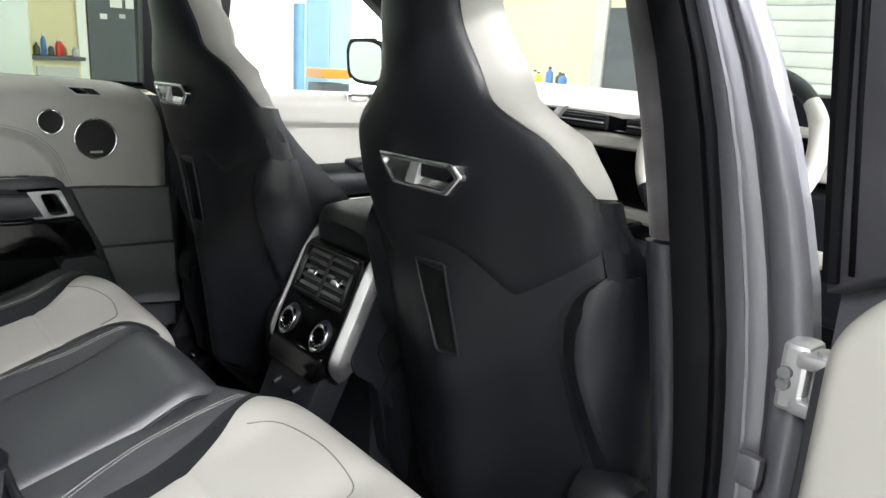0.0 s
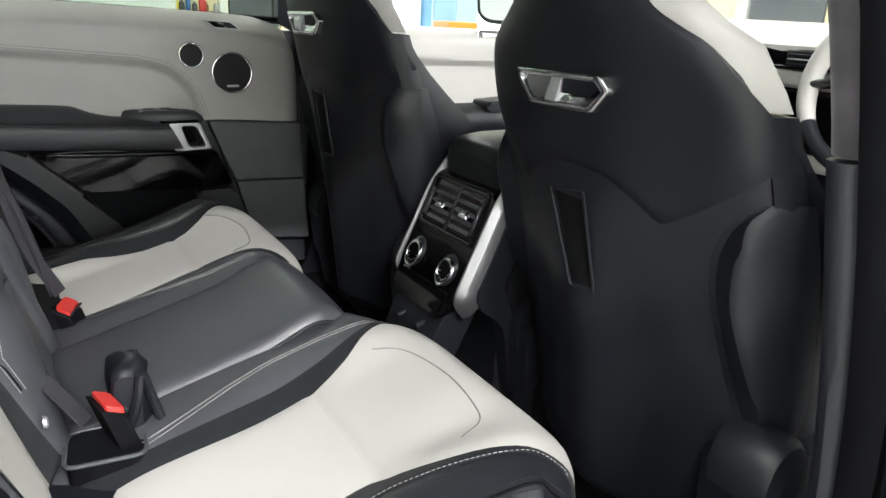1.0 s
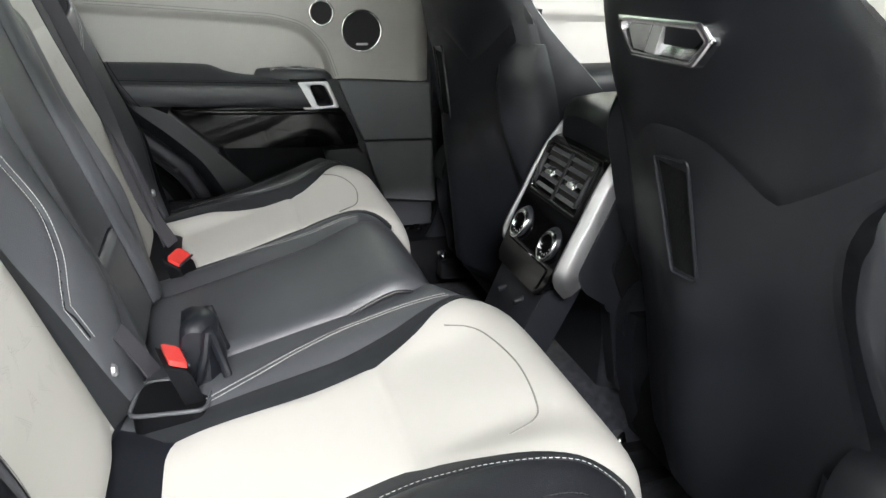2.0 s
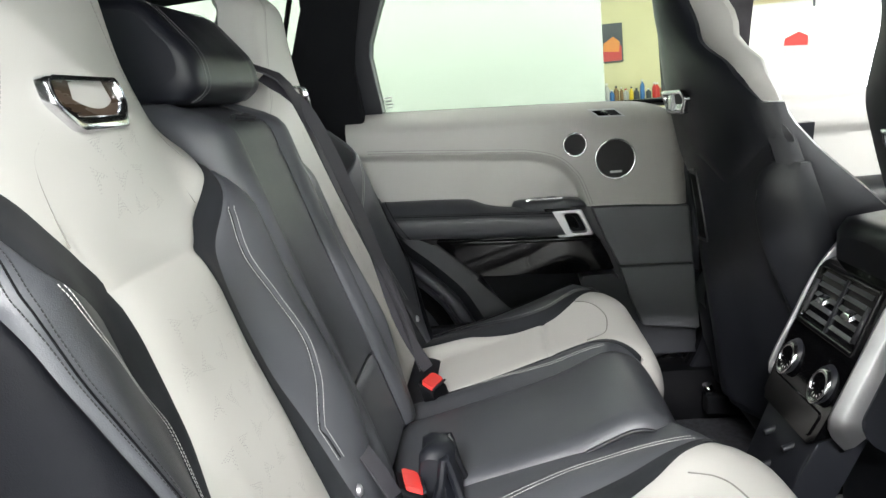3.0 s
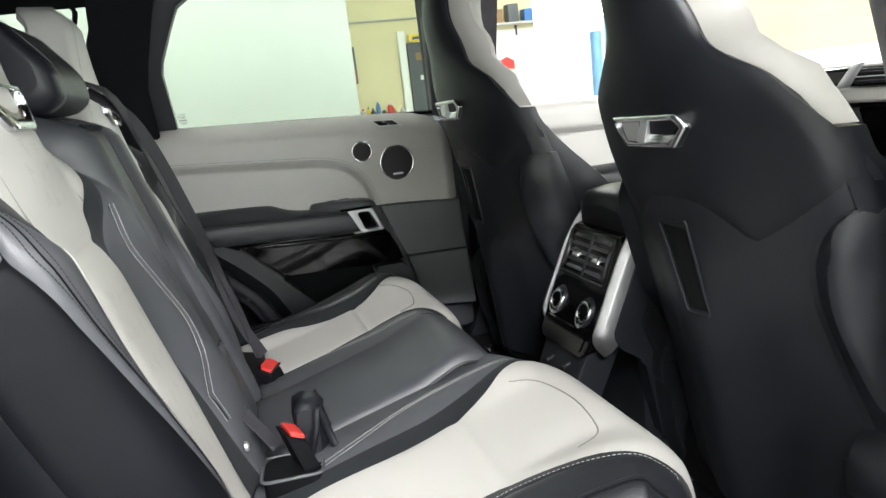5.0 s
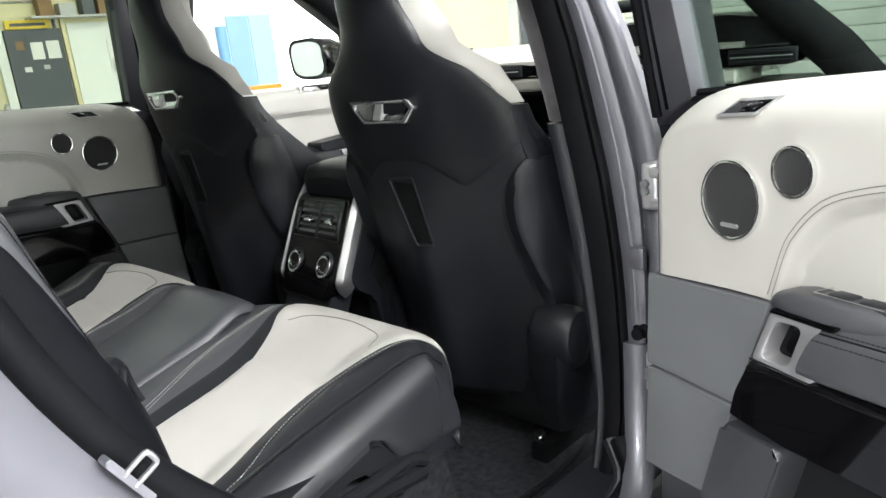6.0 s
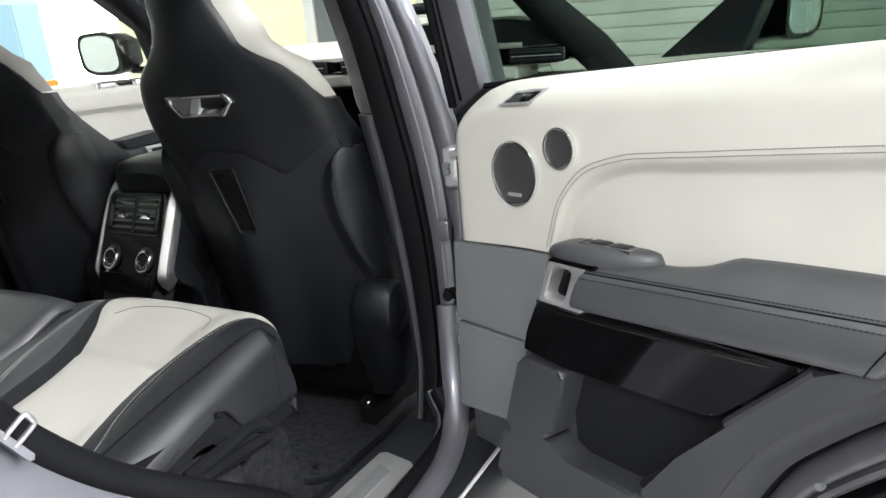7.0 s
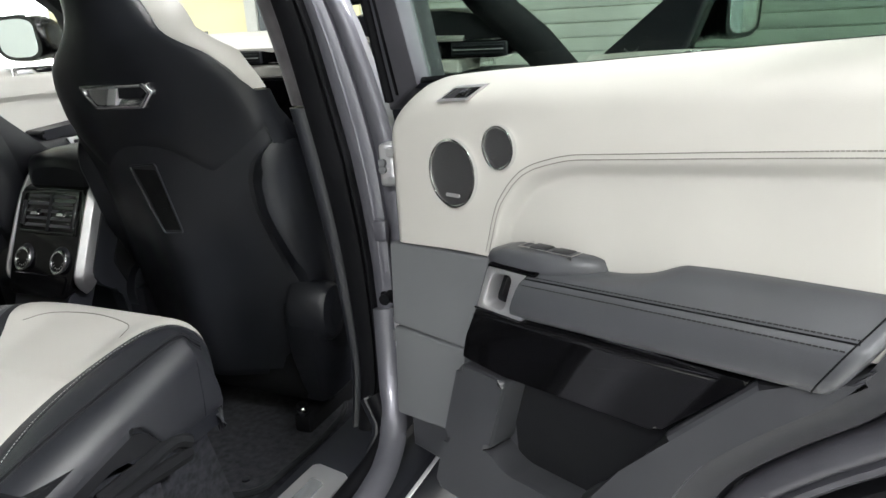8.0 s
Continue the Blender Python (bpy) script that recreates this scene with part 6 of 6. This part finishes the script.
KC = tab((0.66, 1.5), (1.10, 1.25), (1.20, 1.12), (1.33, 1.05), (1.38, 1.6), (1.46, 4.3), (1.69, 4.3))


SEAM_BACK = tab((0.0, 1.199), (0.045, 1.195), (0.07, 1.186), (0.10, 1.168), (0.126, 1.150), (0.133, 1.149), (0.145, 1.156), (0.19, 1.186), (0.246, 1.230))


def front_back(cx):
    """The rear face of a front seat's backrest."""
    def f(dx, z):
        t = abs(dx)
        w = max(FW(z), 0.03)
        y = yc_front(z) + KC(z) * t * t
        y += (0.028 - 0.010 * sstep(1.36, 1.44, z)) * sstep(w - 0.03, w + 0.004, t) ** 2
        y -= 0.02 * sstep(1.16, 0.95, z) * sstep(0.10, 0.0, t)
        return Vector((cx + dx, y, z))
    return f


def build_front_seat(cx, label):
    top = empty("sports_seat", (cx, 0.2, 0.56), label, "car seat", "front seats")
    B = front_back(cx)
    def core_ring(z, grow=-0.006):
        w = FW(z) + grow
        n = 22
        ring = [B(-w + 2 * w * i / n, z) + Vector((0, 0.012, 0)) for i in range(n + 1)]
        yc = yc_front(z)
        th = 0.088 + 0.020 * sstep(1.36, 1.44, z)
        cor = 0.014 - 0.002 * sstep(1.36, 1.44, z)
        lower = 0.14 * sstep(1.30, 1.04, z) * sstep(0.72, 0.9, z)
        ye = B(w, z).y - 0.0
        ring += [Vector((cx + w * 1.0, ye + cor + lower, z)), Vector((cx + w * 0.86, ye + cor + 0.016 + lower, z)), Vector((cx + w * 0.55, max(yc + th, ye) + 0.0, z)),
                 Vector((cx - w * 0.55, max(yc + th, ye) + 0.0, z)), Vector((cx - w * 0.86, ye + cor + 0.016 + lower, z)), Vector((cx - w * 1.0, ye + cor + lower, z))]
        return ring
    part("front_face", loft([core_ring(1.295 + (1.686 - 1.295) * k / 18) for k in range(19)]), LEATHER_GREYCREAM, top, "ivory leather seat face and wings")
    part("lower_core", loft([core_ring(0.68 + (1.292 - 0.68) * k / 18) for k in range(19)]), LEATHER_BLACK, top, "black leather lower backrest", sharp=50)
    # black leather shell over the back, with a ragged lower seam
    def seam(dx):
        t = abs(dx)
        return SEAM_BACK(t)
    ER = tab((1.24, 1.0), (1.29, 0.955), (1.35, 0.85), (1.40, 0.73), (1.445, 0.69), (1.51, 0.67), (1.69, 0.66))
    edge = lambda z: FW(z) * ER(z)
    bm = bmesh.new()
    nu, nv = 40, 60
    V = []
    for j in range(nv + 1):
        row = []
        for i in range(nu + 1):
            u = -1 + 2 * i / nu
            s = j / nv
            z = seam(u * edge(1.18)) * (1 - s) + 1.678 * s
            a = u * edge(z)
            p = B(a, z)
            n = normal_of(B, a, z)
            rim = (1 - abs(u) ** 14) * (1 - (1 - s) ** 24)
            row.append((p + n * (0.0005 + 0.007 * rim), n))
        V.append(row)
    W = [[bm.verts.new(p) for p, n in row] for row in V]
    for j in range(nv):
        for i in range(nu):
            bm.faces.new((W[j][i], W[j][i + 1], W[j + 1][i + 1], W[j + 1][i]))
    rim = [(j, 0) for j in range(nv + 1)] + [(nv, i) for i in range(1, nu + 1)] + [(j, nu) for j in range(nv - 1, -1, -1)] + [(0, i) for i in range(nu - 1, 0, -1)]
    K = [bm.verts.new(V[j][i][0] - V[j][i][1] * 0.015) for j, i in rim]
    for k in range(len(rim)):
        a, b = rim[k], rim[(k + 1) % len(rim)]
        bm.faces.new((W[a[0]][a[1]], W[b[0]][b[1]], K[(k + 1) % len(rim)], K[k]))
    part("back_shell", bm, LEATHER_BLACK, top, "smooth black leather back shell")
    # moulded lower back
    part("lower_shell", pad(B, lambda z: -FW(z) * 0.93, lambda z: FW(z) * 0.93, 0.70, 1.24, 40, 44, 0.001, 0.02, 1), PLASTIC, top, "dark moulded lower back panel")
    for sg in (1, -1):
        # raised side cover
        T = lambda a, b, d, sg=sg: B(sg * a, b) + Vector((0, -d, 0))
        ia = tab((0.87, 0.222), (0.96, 0.204), (1.02, 0.194), (1.08, 0.187), (1.12, 0.190), (1.155, 0.202), (1.18, 0.222), (1.198, 0.244))
        ra = lambda z: min(ia(z) + 0.040 - 0.030 * sstep(1.14, 1.198, z), FW(z) - 0.012)
        hh = tab((0.87, 0.0), (0.91, 0.012), (0.96, 0.026), (1.05, 0.032), (1.13, 0.031), (1.165, 0.022), (1.185, 0.010), (1.198, 0.001))
        rings = []
        for k in range(41):
            z = 0.87 + 0.328 * k / 40
            i_, r_, h_ = ia(z), ra(z), hh(z)
            o_ = FW(z) + 0.002
            w_ = r_ - i_
            rings.append([T(i_ - 0.006, z, -0.02), T(i_ - 0.006, z, 0.0006), T(i_, z, 0.0016 + h_ * 0.02), T(i_ + w_ * 0.12, z, h_ * 0.12), T(i_ + w_ * 0.4, z, h_ * 0.46), T(i_ + w_ * 0.75, z, h_ * 0.86),
                          T(r_ - 0.006, z, h_ * 0.98), T(r_, z, h_), T(r_ + 0.005, z, h_ * 0.95), T(r_ + (o_ - r_) * 0.5, z, h_ * 0.80), T(o_ - 0.004, z, h_ * 0.62 + 0.004), T(o_, z, h_ * 0.35 + 0.004), T(o_, z, -0.010)])
        part("side_cover", loft(rings), PLASTIC, top, "raised moulded side cover", sharp=26)
        # leather wing ends below the ivory
        part("wing_end", loft([[B(sg * (FW(z) - 0.016), z) + Vector((0, -0.002, 0)), B(sg * (FW(z) - 0.006), z) + Vector((0, -0.005, 0)), B(sg * (FW(z) - 0.003), z) + Vector((0, 0.0, 0)),
                               B(sg * (FW(z) - 0.003), z) + Vector((0, 0.012, 0)), B(sg * (FW(z) - 0.03), z) + Vector((0, 0.025, 0))] for z in [1.02 + k * 0.0272 for k in range(11)]]), LEATHER_BLACK, top, "black leather wing below the ivory")
        # recliner cover at the hip
        rc = [[Vector((cx + sg * (0.255 + dxx), 0.20 + r * math.cos(t), 0.845 + r * 1.35 * math.sin(t))) for t in [2 * math.pi * i / 24 for i in range(24)]] for dxx, r in ((-0.05, 0.046), (0.022, 0.046), (0.032, 0.040), (0.038, 0.02))]
        part("recliner_cover", loft(rc), PLASTIC, top, "rounded recliner cover")
        part("hip_skirt", loft([[Vector((cx + sg * x, y, z)) for x, y in ((0.19, y0 + 0.006), (0.205, y0), (w_ - 0.012, y0), (w_, y0 + 0.014), (w_, 0.36), (0.19, 0.36))] for z, y0, w_ in ((0.86, 0.160, 0.274), (0.80, 0.158, 0.272), (0.74, 0.166, 0.262), (0.69, 0.182, 0.250), (0.635, 0.192, 0.246))]), PLASTIC, top, sharp=40)
    # narrow recessed net pocket
    T = lambda a, b, d: B(a, b) + Vector((0, -d, 0))
    po = rounded([(-0.053, 1.158), (0.018, 1.166), (0.036, 1.026), (-0.006, 1.024)], 0.007)
    part("pocket_slot", pad(B, lambda z: -0.053 + (1.160 - z) * 0.35, lambda z: 0.018 + (1.160 - z) * 0.13, 1.025, 1.160, 10, 16, 0.0012, 0.004, 1, 20), NET, top, "dark net-covered pocket panel")
    part("pocket_edge", tube([T(a, b, 0.0022) for a, b in po], 0.0022, 6, closed=True), PLASTIC, top)
    # slot bezel
    so = rounded([(-0.086, 1.314), (0.074, 1.318), (0.086, 1.300), (0.058, 1.272), (-0.060, 1.270), (-0.088, 1.300)], 0.005)
    si = rounded([(-0.074, 1.306), (0.066, 1.309), (0.074, 1.299), (0.052, 1.279), (-0.054, 1.278), (-0.076, 1.299)], 0.004)
    bz = part("slot_bezel", ring_prism(so, si, T, -0.03, 0.0185, 0.003), BRIGHT, top, "polished silver bezel of the backrest slot")
    # Black panel stands in for the dark of the open slot.
    part("slot_panel", prism(si, T, -0.03, 0.0092, 0), LINING, bz, "black panel for the dark open slot")
    part("slot_wedge", prism([(-0.075, 1.299), (-0.066, 1.307), (-0.020, 1.3075), (-0.030, 1.279), (-0.053, 1.279)], lambda a, b, d: T(a, b, d - 0.05 * (a + 0.075) + 0.22 * (1.293 - b)), -0.02, 0.0140, 0.0008), BRIGHT, bz, "polished silver wedge")
    part("slot_wedge", prism([(-0.017, 1.3075), (0.006, 1.308), (-0.004, 1.279), (-0.027, 1.279)], lambda a, b, d: T(a, b, d + 0.10 * (a + 0.01) + 0.30 * (1.293 - b)), -0.02, 0.0135, 0.0008), SATIN, bz, "satin silver wedge")
    part("slot_floor", prism([(0.000, 1.290), (0.064, 1.291), (0.051, 1.279), (-0.004, 1.279)], lambda a, b, d: T(a, b, d + 0.45 * (1.285 - b)), -0.02, 0.0125, 0.0008), BRIGHT, bz)
    # cushion and rails
    part("cushion", loft([[Vector((cx + a, y, z + b)) for a, b in ((-0.26, -0.10), (-0.265, -0.03), (-0.22, 0.03), (-0.12, 0.0), (0.12, 0.0), (0.22, 0.03), (0.265, -0.03), (0.26, -0.10))] for y, z in ((0.20, 0.84), (0.35, 0.845), (0.55, 0.86), (0.66, 0.86), (0.70, 0.82))]), LEATHER_BLACK, top)
    # Rails and cover take the blackest cloth for the shade under the seat.
    for sg in (1, -1):
        part("seat_rail", box((cx + sg * 0.20 - 0.02, 0.16, 0.565), (cx + sg * 0.20 + 0.02, 0.66, 0.61), 0.006), LINING, top)
        part("rail_bolt", tube([(cx + sg * 0.20, 0.175, 0.60), (cx + sg * 0.20, 0.165, 0.635)], 0.012, 8), CHROME, top)
    part("rail_cover", box((cx - 0.24, 0.19, 0.62), (cx + 0.24, 0.62, 0.76), 0.03), LINING, top)
    return top


fs = build_front_seat(FX, "driver's sports seat with black back shell and ivory wings")
fs2 = copy_thing(fs, pose(-0.41, 0.118, 0.595, -3))
tagged(fs2, "passenger sports seat with black back shell and ivory wings")

# ---- floor mat ----
mat_ = empty("floor_mat", (0.42, 0.1, 0.56), "black pile floor mat with a bound edge behind the driver's seat", "floor mat")
mo = rounded([(0.20, 0.45), (0.46, 0.43), (0.55, 0.335), (0.592, 0.26), (0.602, 0.14), (0.588, -0.03), (0.55, -0.062), (0.505, -0.055), (0.455, 0.0), (0.22, 0.0)], 0.03, 5)
part("carpet", prism(mo, lambda a, b, d: Vector((a, b, d)), 0.560, 0.574, 0.005), CARPET, mat_)
part("binding", tube([(a, b, 0.569) for a, b in mo], 0.0065, 8, closed=True), SUEDE_BLACK, mat_, "black bound edge")
part("fixing", tube([(0.545, -0.02, 0.572), (0.545, -0.02, 0.578)], 0.008, 12), PLASTIC, mat_)

# ---- centre console ----
con = empty("centre_console", (0, 0.3, 0.6), "centre console with rear air vents, two dials and silver side bars", "console")
part("body", loft([[Vector((x, y, z)) for x, z in ((-w, 0.60), (-w, zt - 0.02), (-w + 0.02, zt), (w - 0.02, zt), (w, zt - 0.02), (w, 0.60))] for y, w, zt in ((0.155, 0.085, 0.86), (0.16, 0.09, 1.08), (0.22, 0.105, 1.095), (0.40, 0.112, 1.09), (0.75, 0.13, 1.06), (1.0, 0.13, 1.02))]), PLASTIC, con)
# sloping rear face
FC = lambda x, z, d: Vector((x, 0.067 + 0.45 * (z - 0.957) - d, z - 0.3 * d))
part("fascia", prism(rounded([(-0.098, 1.088), (0.098, 1.088), (0.099, 0.95), (0.090, 0.875), (-0.090, 0.875), (-0.099, 0.95)], 0.01), FC, -0.06, 0.0, 0.005, 3), PIANO, con, "gloss black console fascia")
part("lower_fascia", prism([(-0.085, 0.873), (0.085, 0.873), (0.075, 0.70), (-0.075, 0.70)], FC, -0.09, -0.012, 0.008), PLASTIC, con)
vf = part("vent_frame", ring_prism(rounded([(-0.086, 1.087), (0.086, 1.087), (0.090, 0.999), (-0.090, 0.999)], 0.006), rounded([(-0.080, 1.081), (0.080, 1.081), (0.083, 1.006), (-0.083, 1.006)], 0.005), FC, -0.03, 0.005, 0.002), PIANO, con, "gloss black vent surround")
part("vent_divider", prism([(-0.004, 1.084), (0.004, 1.084), (0.004, 1.003), (-0.004, 1.003)], FC, -0.03, 0.004, 0.001), PLASTIC, vf)
part("vent_box", prism([(-0.082, 1.083), (0.082, 1.083), (0.084, 1.004), (-0.084, 1.004)], FC, -0.06, -0.016, 0), LINING, vf)
for sg in (-1, 1):
    for k in range(5):
        z = 1.014 + k * 0.0145
        part("louvre", loft([[Vector((sg * x, FC(0, z, d).y, z - 0.3 * d + dz)) for d, dz in ((0.002, -0.0022), (0.004, 0.0006), (-0.008, 0.0058), (-0.010, 0.0030))] for x in (0.006, 0.070)]), VENT_GREY, vf)
    part("vent_tab", prism(rounded([(sg * 0.026, 1.0385), (sg * 0.054, 1.0385), (sg * 0.050, 1.0475), (sg * 0.030, 1.0475)], 0.002, 2), FC, -0.004, 0.010, 0.002), BRIGHT, vf, "silver vent tab")
    part("vent_wheel", tube([FC(sg * 0.0775, 1.016, 0.004), FC(sg * 0.0775, 1.064, 0.004)], 0.0045, 8), GLOSS_GREY, vf)
    # dials
    kx, kz = sg * 0.0555, 0.951
    kn = part("dial", ring_prism(disc_poly(kx, kz, 0.0235, 44), disc_poly(kx, kz, 0.0185, 44), FC, 0.0, 0.012, 0.0018), BRIGHT, con, "knurled silver dial")
    part("dial_face", prism(disc_poly(kx, kz, 0.019, 36), FC, 0.0, 0.0085, 0.001), PIANO, kn)
    part("dial_grip", ring_prism(disc_poly(kx, kz, 0.0255, 44), disc_poly(kx, kz, 0.0232, 44), FC, 0.0, 0.007, 0.001), PLASTIC, kn)
    for k in range(7):
        a = math.pi * (1.05 + 0.15 * k)
        c, q = math.cos(a), math.sin(a)
        part("dial_mark", prism([(kx + c * r - q * w, kz + q * r + c * w) for r, w in ((0.0125, -0.0006), (0.0155, -0.0006), (0.0155, 0.0006), (0.0125, 0.0006))], FC, 0.008, 0.0090, 0), PALE, kn)
    # side bar
    line = curve_points([(sg * 0.098, 0.245, 1.112), (sg * 0.098, 0.205, 1.120), (sg * 0.099, 0.172, 1.112), (sg * 0.101, 0.132, 1.062), (sg * 0.103, 0.094, 0.985), (sg * 0.104, 0.066, 0.925), (sg * 0.103, 0.064, 0.908), (sg * 0.103, 0.080, 0.888)], 48)
    rings = []
    for k, p in enumerate(line):
        t = (line[min(k + 1, 47)] - line[max(k - 1, 0)]).normalized()
        n_ = Vector((0, t.z, -t.y))
        n_ = n_ if n_.z * 1.0 - n_.y > 0 else -n_
        wd = 1.0 - 0.2 * sstep(42, 47, k) - 0.25 * sstep(8, 0, k)
        rings.append([p + Vector((sg * a, 0, 0)) + n_ * b for a, b in ((-0.002, -0.026), (-0.002, 0.012), (0.0, 0.0165), (0.004, 0.0170), (0.0135 * wd, 0.007), (0.0155 * wd, 0.004), (0.0155 * wd, -0.028))])
    part("side_bar", loft(rings), SATIN_DARK, con, "satin silver side bar", sharp=40)
    part("side_cheek", prism(rounded([(0.40, 1.13), (0.24, 1.135), (0.185, 1.11), (0.135, 1.04), (0.080, 0.92), (0.095, 0.89), (0.14, 0.86), (0.17, 0.70), (0.40, 0.66)], 0.01), lambda a, b, d: Vector((sg * d, a, b)), 0.09, 0.1225, 0.004), PLASTIC, con)
    part("cheek_recess", prism(rounded([(0.40, 1.02), (0.19, 1.03), (0.135, 0.93), (0.20, 0.78), (0.40, 0.76)], 0.012), lambda a, b, d: Vector((sg * d, a, b)), 0.11, 0.1265, 0.003), LINING, con)
part("fascia_step", prism(rounded([(-0.080, 0.918), (0.080, 0.918), (0.074, 0.884), (-0.074, 0.884)], 0.004), FC, -0.01, 0.003, 0.002), PIANO, con)
part("armrest_lid", loft([[Vector((x, y, z)) for x, z in ((-w, zt - 0.055), (-w, zt - 0.016), (-w + 0.012, zt - 0.003), (-w + 0.035, zt + 0.003), (0, zt + 0.006), (w - 0.035, zt + 0.003), (w - 0.012, zt - 0.003), (w, zt - 0.016), (w, zt - 0.055))] for y, w, zt in ((0.138, 0.080, 1.128), (0.143, 0.092, 1.146), (0.156, 0.100, 1.156), (0.20, 0.104, 1.160), (0.45, 0.104, 1.162), (0.50, 0.096, 1.145))]), LEATHER_BLACK, con, "padded black leather armrest lid", sharp=60)
for x, z in ((-0.03, 0.84), (0.035, 0.845), (0.0, 0.80)):
    part("socket", tube([FC(x, z, 0.002), FC(x, z, -0.02)], 0.005, 12), PLASTIC, con)
part("shifter_panel", box((-0.10, 0.52, 1.05), (0.10, 0.98, 1.075), 0.008), PIANO, con)

# ---- dashboard ----
DZ = 0.135
dash = empty("dashboard", (0, 1.2, 0.8), "ivory and black dashboard with silver vents and a dark screen", "dashboard")
part("top_pad", loft([[Vector((x, y - 0.05 * (1 - abs(x)), z)) for y, z in ((1.42, 1.12), (1.42, 1.215), (1.20, 1.245), (1.06, 1.228), (1.005, 1.195), (1.005, 1.15), (1.10, 1.12))] for x in (-0.76, -0.4, 0, 0.3, 0.62)]), LEATHER_GREYCREAM, dash, "ivory leather dashboard top")
part("vent_band", box((-0.74, 0.955, 1.145), (0.74, 1.12, 1.19), 0.008), PIANO, dash)
for x0 in (-0.70, -0.20, 0.02, 0.60):
    v_ = part("vent", box((x0, 0.945, 1.150), (x0 + 0.16, 0.96, 1.186), 0.003), PLASTIC, dash)
    for k in range(3):
        part("louvre", box((x0 + 0.008, 0.938, 1.156 + k * 0.010), (x0 + 0.152, 0.948, 1.159 + k * 0.010), 0.001, 1), SATIN if k == 1 else PLASTIC, v_)
for x in (-0.215, 0.21):
    part("silver_blade", prism([(0, 0), (0.03, 0), (0.075, 0.055), (0.05, 0.055)], lambda a, b, d: Vector((x + a - 0.02, 0.94 - d, 1.145 + b)), 0.0, 0.014, 0.003), SATIN, dash)
part("trim_band", box((-0.73, 0.95, 1.105), (0.62, 1.12, 1.143), 0.008), LEATHER_GREYCREAM, dash)
part("screen", prism(rounded([(-0.17, 1.10), (0.17, 1.10), (0.15, 0.98), (-0.15, 0.98)], 0.008), lambda a, b, d: Vector((a, 0.93 + 0.2 * (1.1 - b) - d, b)), -0.04, 0.0, 0.003), PIANO, dash, "dark centre screen")
part("lower_pad", box((-0.74, 0.97, 0.80), (0.74, 1.30, 1.10), 0.03), LEATHER_BLACK, dash)
part("lower_trim", box((-0.73, 0.95, 0.93), (0.73, 1.0, 0.965), 0.01), LEATHER_GREYCREAM, dash)
part("instrument_hood", loft([[Vector((0.41 + a, y, z + dz)) for a, z in ((-0.27, 1.19), (-0.24, 1.25), (-0.12, 1.278), (0.16, 1.278), (0.29, 1.258), (0.335, 1.20))] for y, dz in ((1.00, -0.006), (1.03, 0.0), (1.2, -0.004), (1.38, -0.02))]), LEATHER_BLACK, dash)
part("instrument_panel", box((0.17, 1.00, 1.09), (0.55, 1.015, 1.20), 0.004), PIANO, dash)

dash.location.z += DZ

# ---- steering wheel ----
wheel = empty("steering_wheel", (0.36, 0.72, 1.12), "ivory and black leather steering wheel with dark spokes", "steering wheel")
WM = Matrix.Translation((0.327, 0.87, 1.285)) @ Matrix.Rotation(radians(-24), 4, "X")


def on_wheel(r, a, d=0.0):
    return WM @ Vector((r * math.cos(a), d, r * math.sin(a)))


for a0, a1, m_, lb in ((-35, 42, LEATHER_WHITE, "ivory leather rim"), (42, 138, LEATHER_BLACK, "black leather rim"), (138, 215, LEATHER_WHITE, ""), (215, 325, LEATHER_BLACK, "")):
    pts = [on_wheel(0.185, radians(a0 + (a1 - a0) * k / 20)) for k in range(21)]
    rad = [0.0165 + (0.004 if m_ is LEATHER_WHITE else 0.0) * math.sin(math.pi * k / 20) for k in range(21)]
    part("rim", tube(pts, rad, 12), m_, wheel, lb)
part("hub", loft([[on_wheel(r, 2 * math.pi * i / 24, d) for i in range(24)] for r, d in ((0.05, 0.05), (0.075, 0.02), (0.075, -0.02), (0.06, -0.04))]), LEATHER_BLACK, wheel)
for a in (-8, 188, 270):
    part("spoke", tube([on_wheel(0.06, radians(a)), on_wheel(0.175, radians(a))], [0.026, 0.020], 10, flat=0.5), PIANO, wheel)
part("dial", tube([on_wheel(0.11, radians(-4), -0.02), on_wheel(0.11, radians(-4), -0.035)], 0.019, 20), SATIN, wheel)
part("red_button", tube([on_wheel(0.135, radians(10), -0.02), on_wheel(0.135, radians(10), -0.032)], 0.008, 12), RED, wheel)
part("column", tube([on_wheel(0, 0, 0.04), on_wheel(0, 0, 0.30)], 0.05, 14), PLASTIC, wheel)
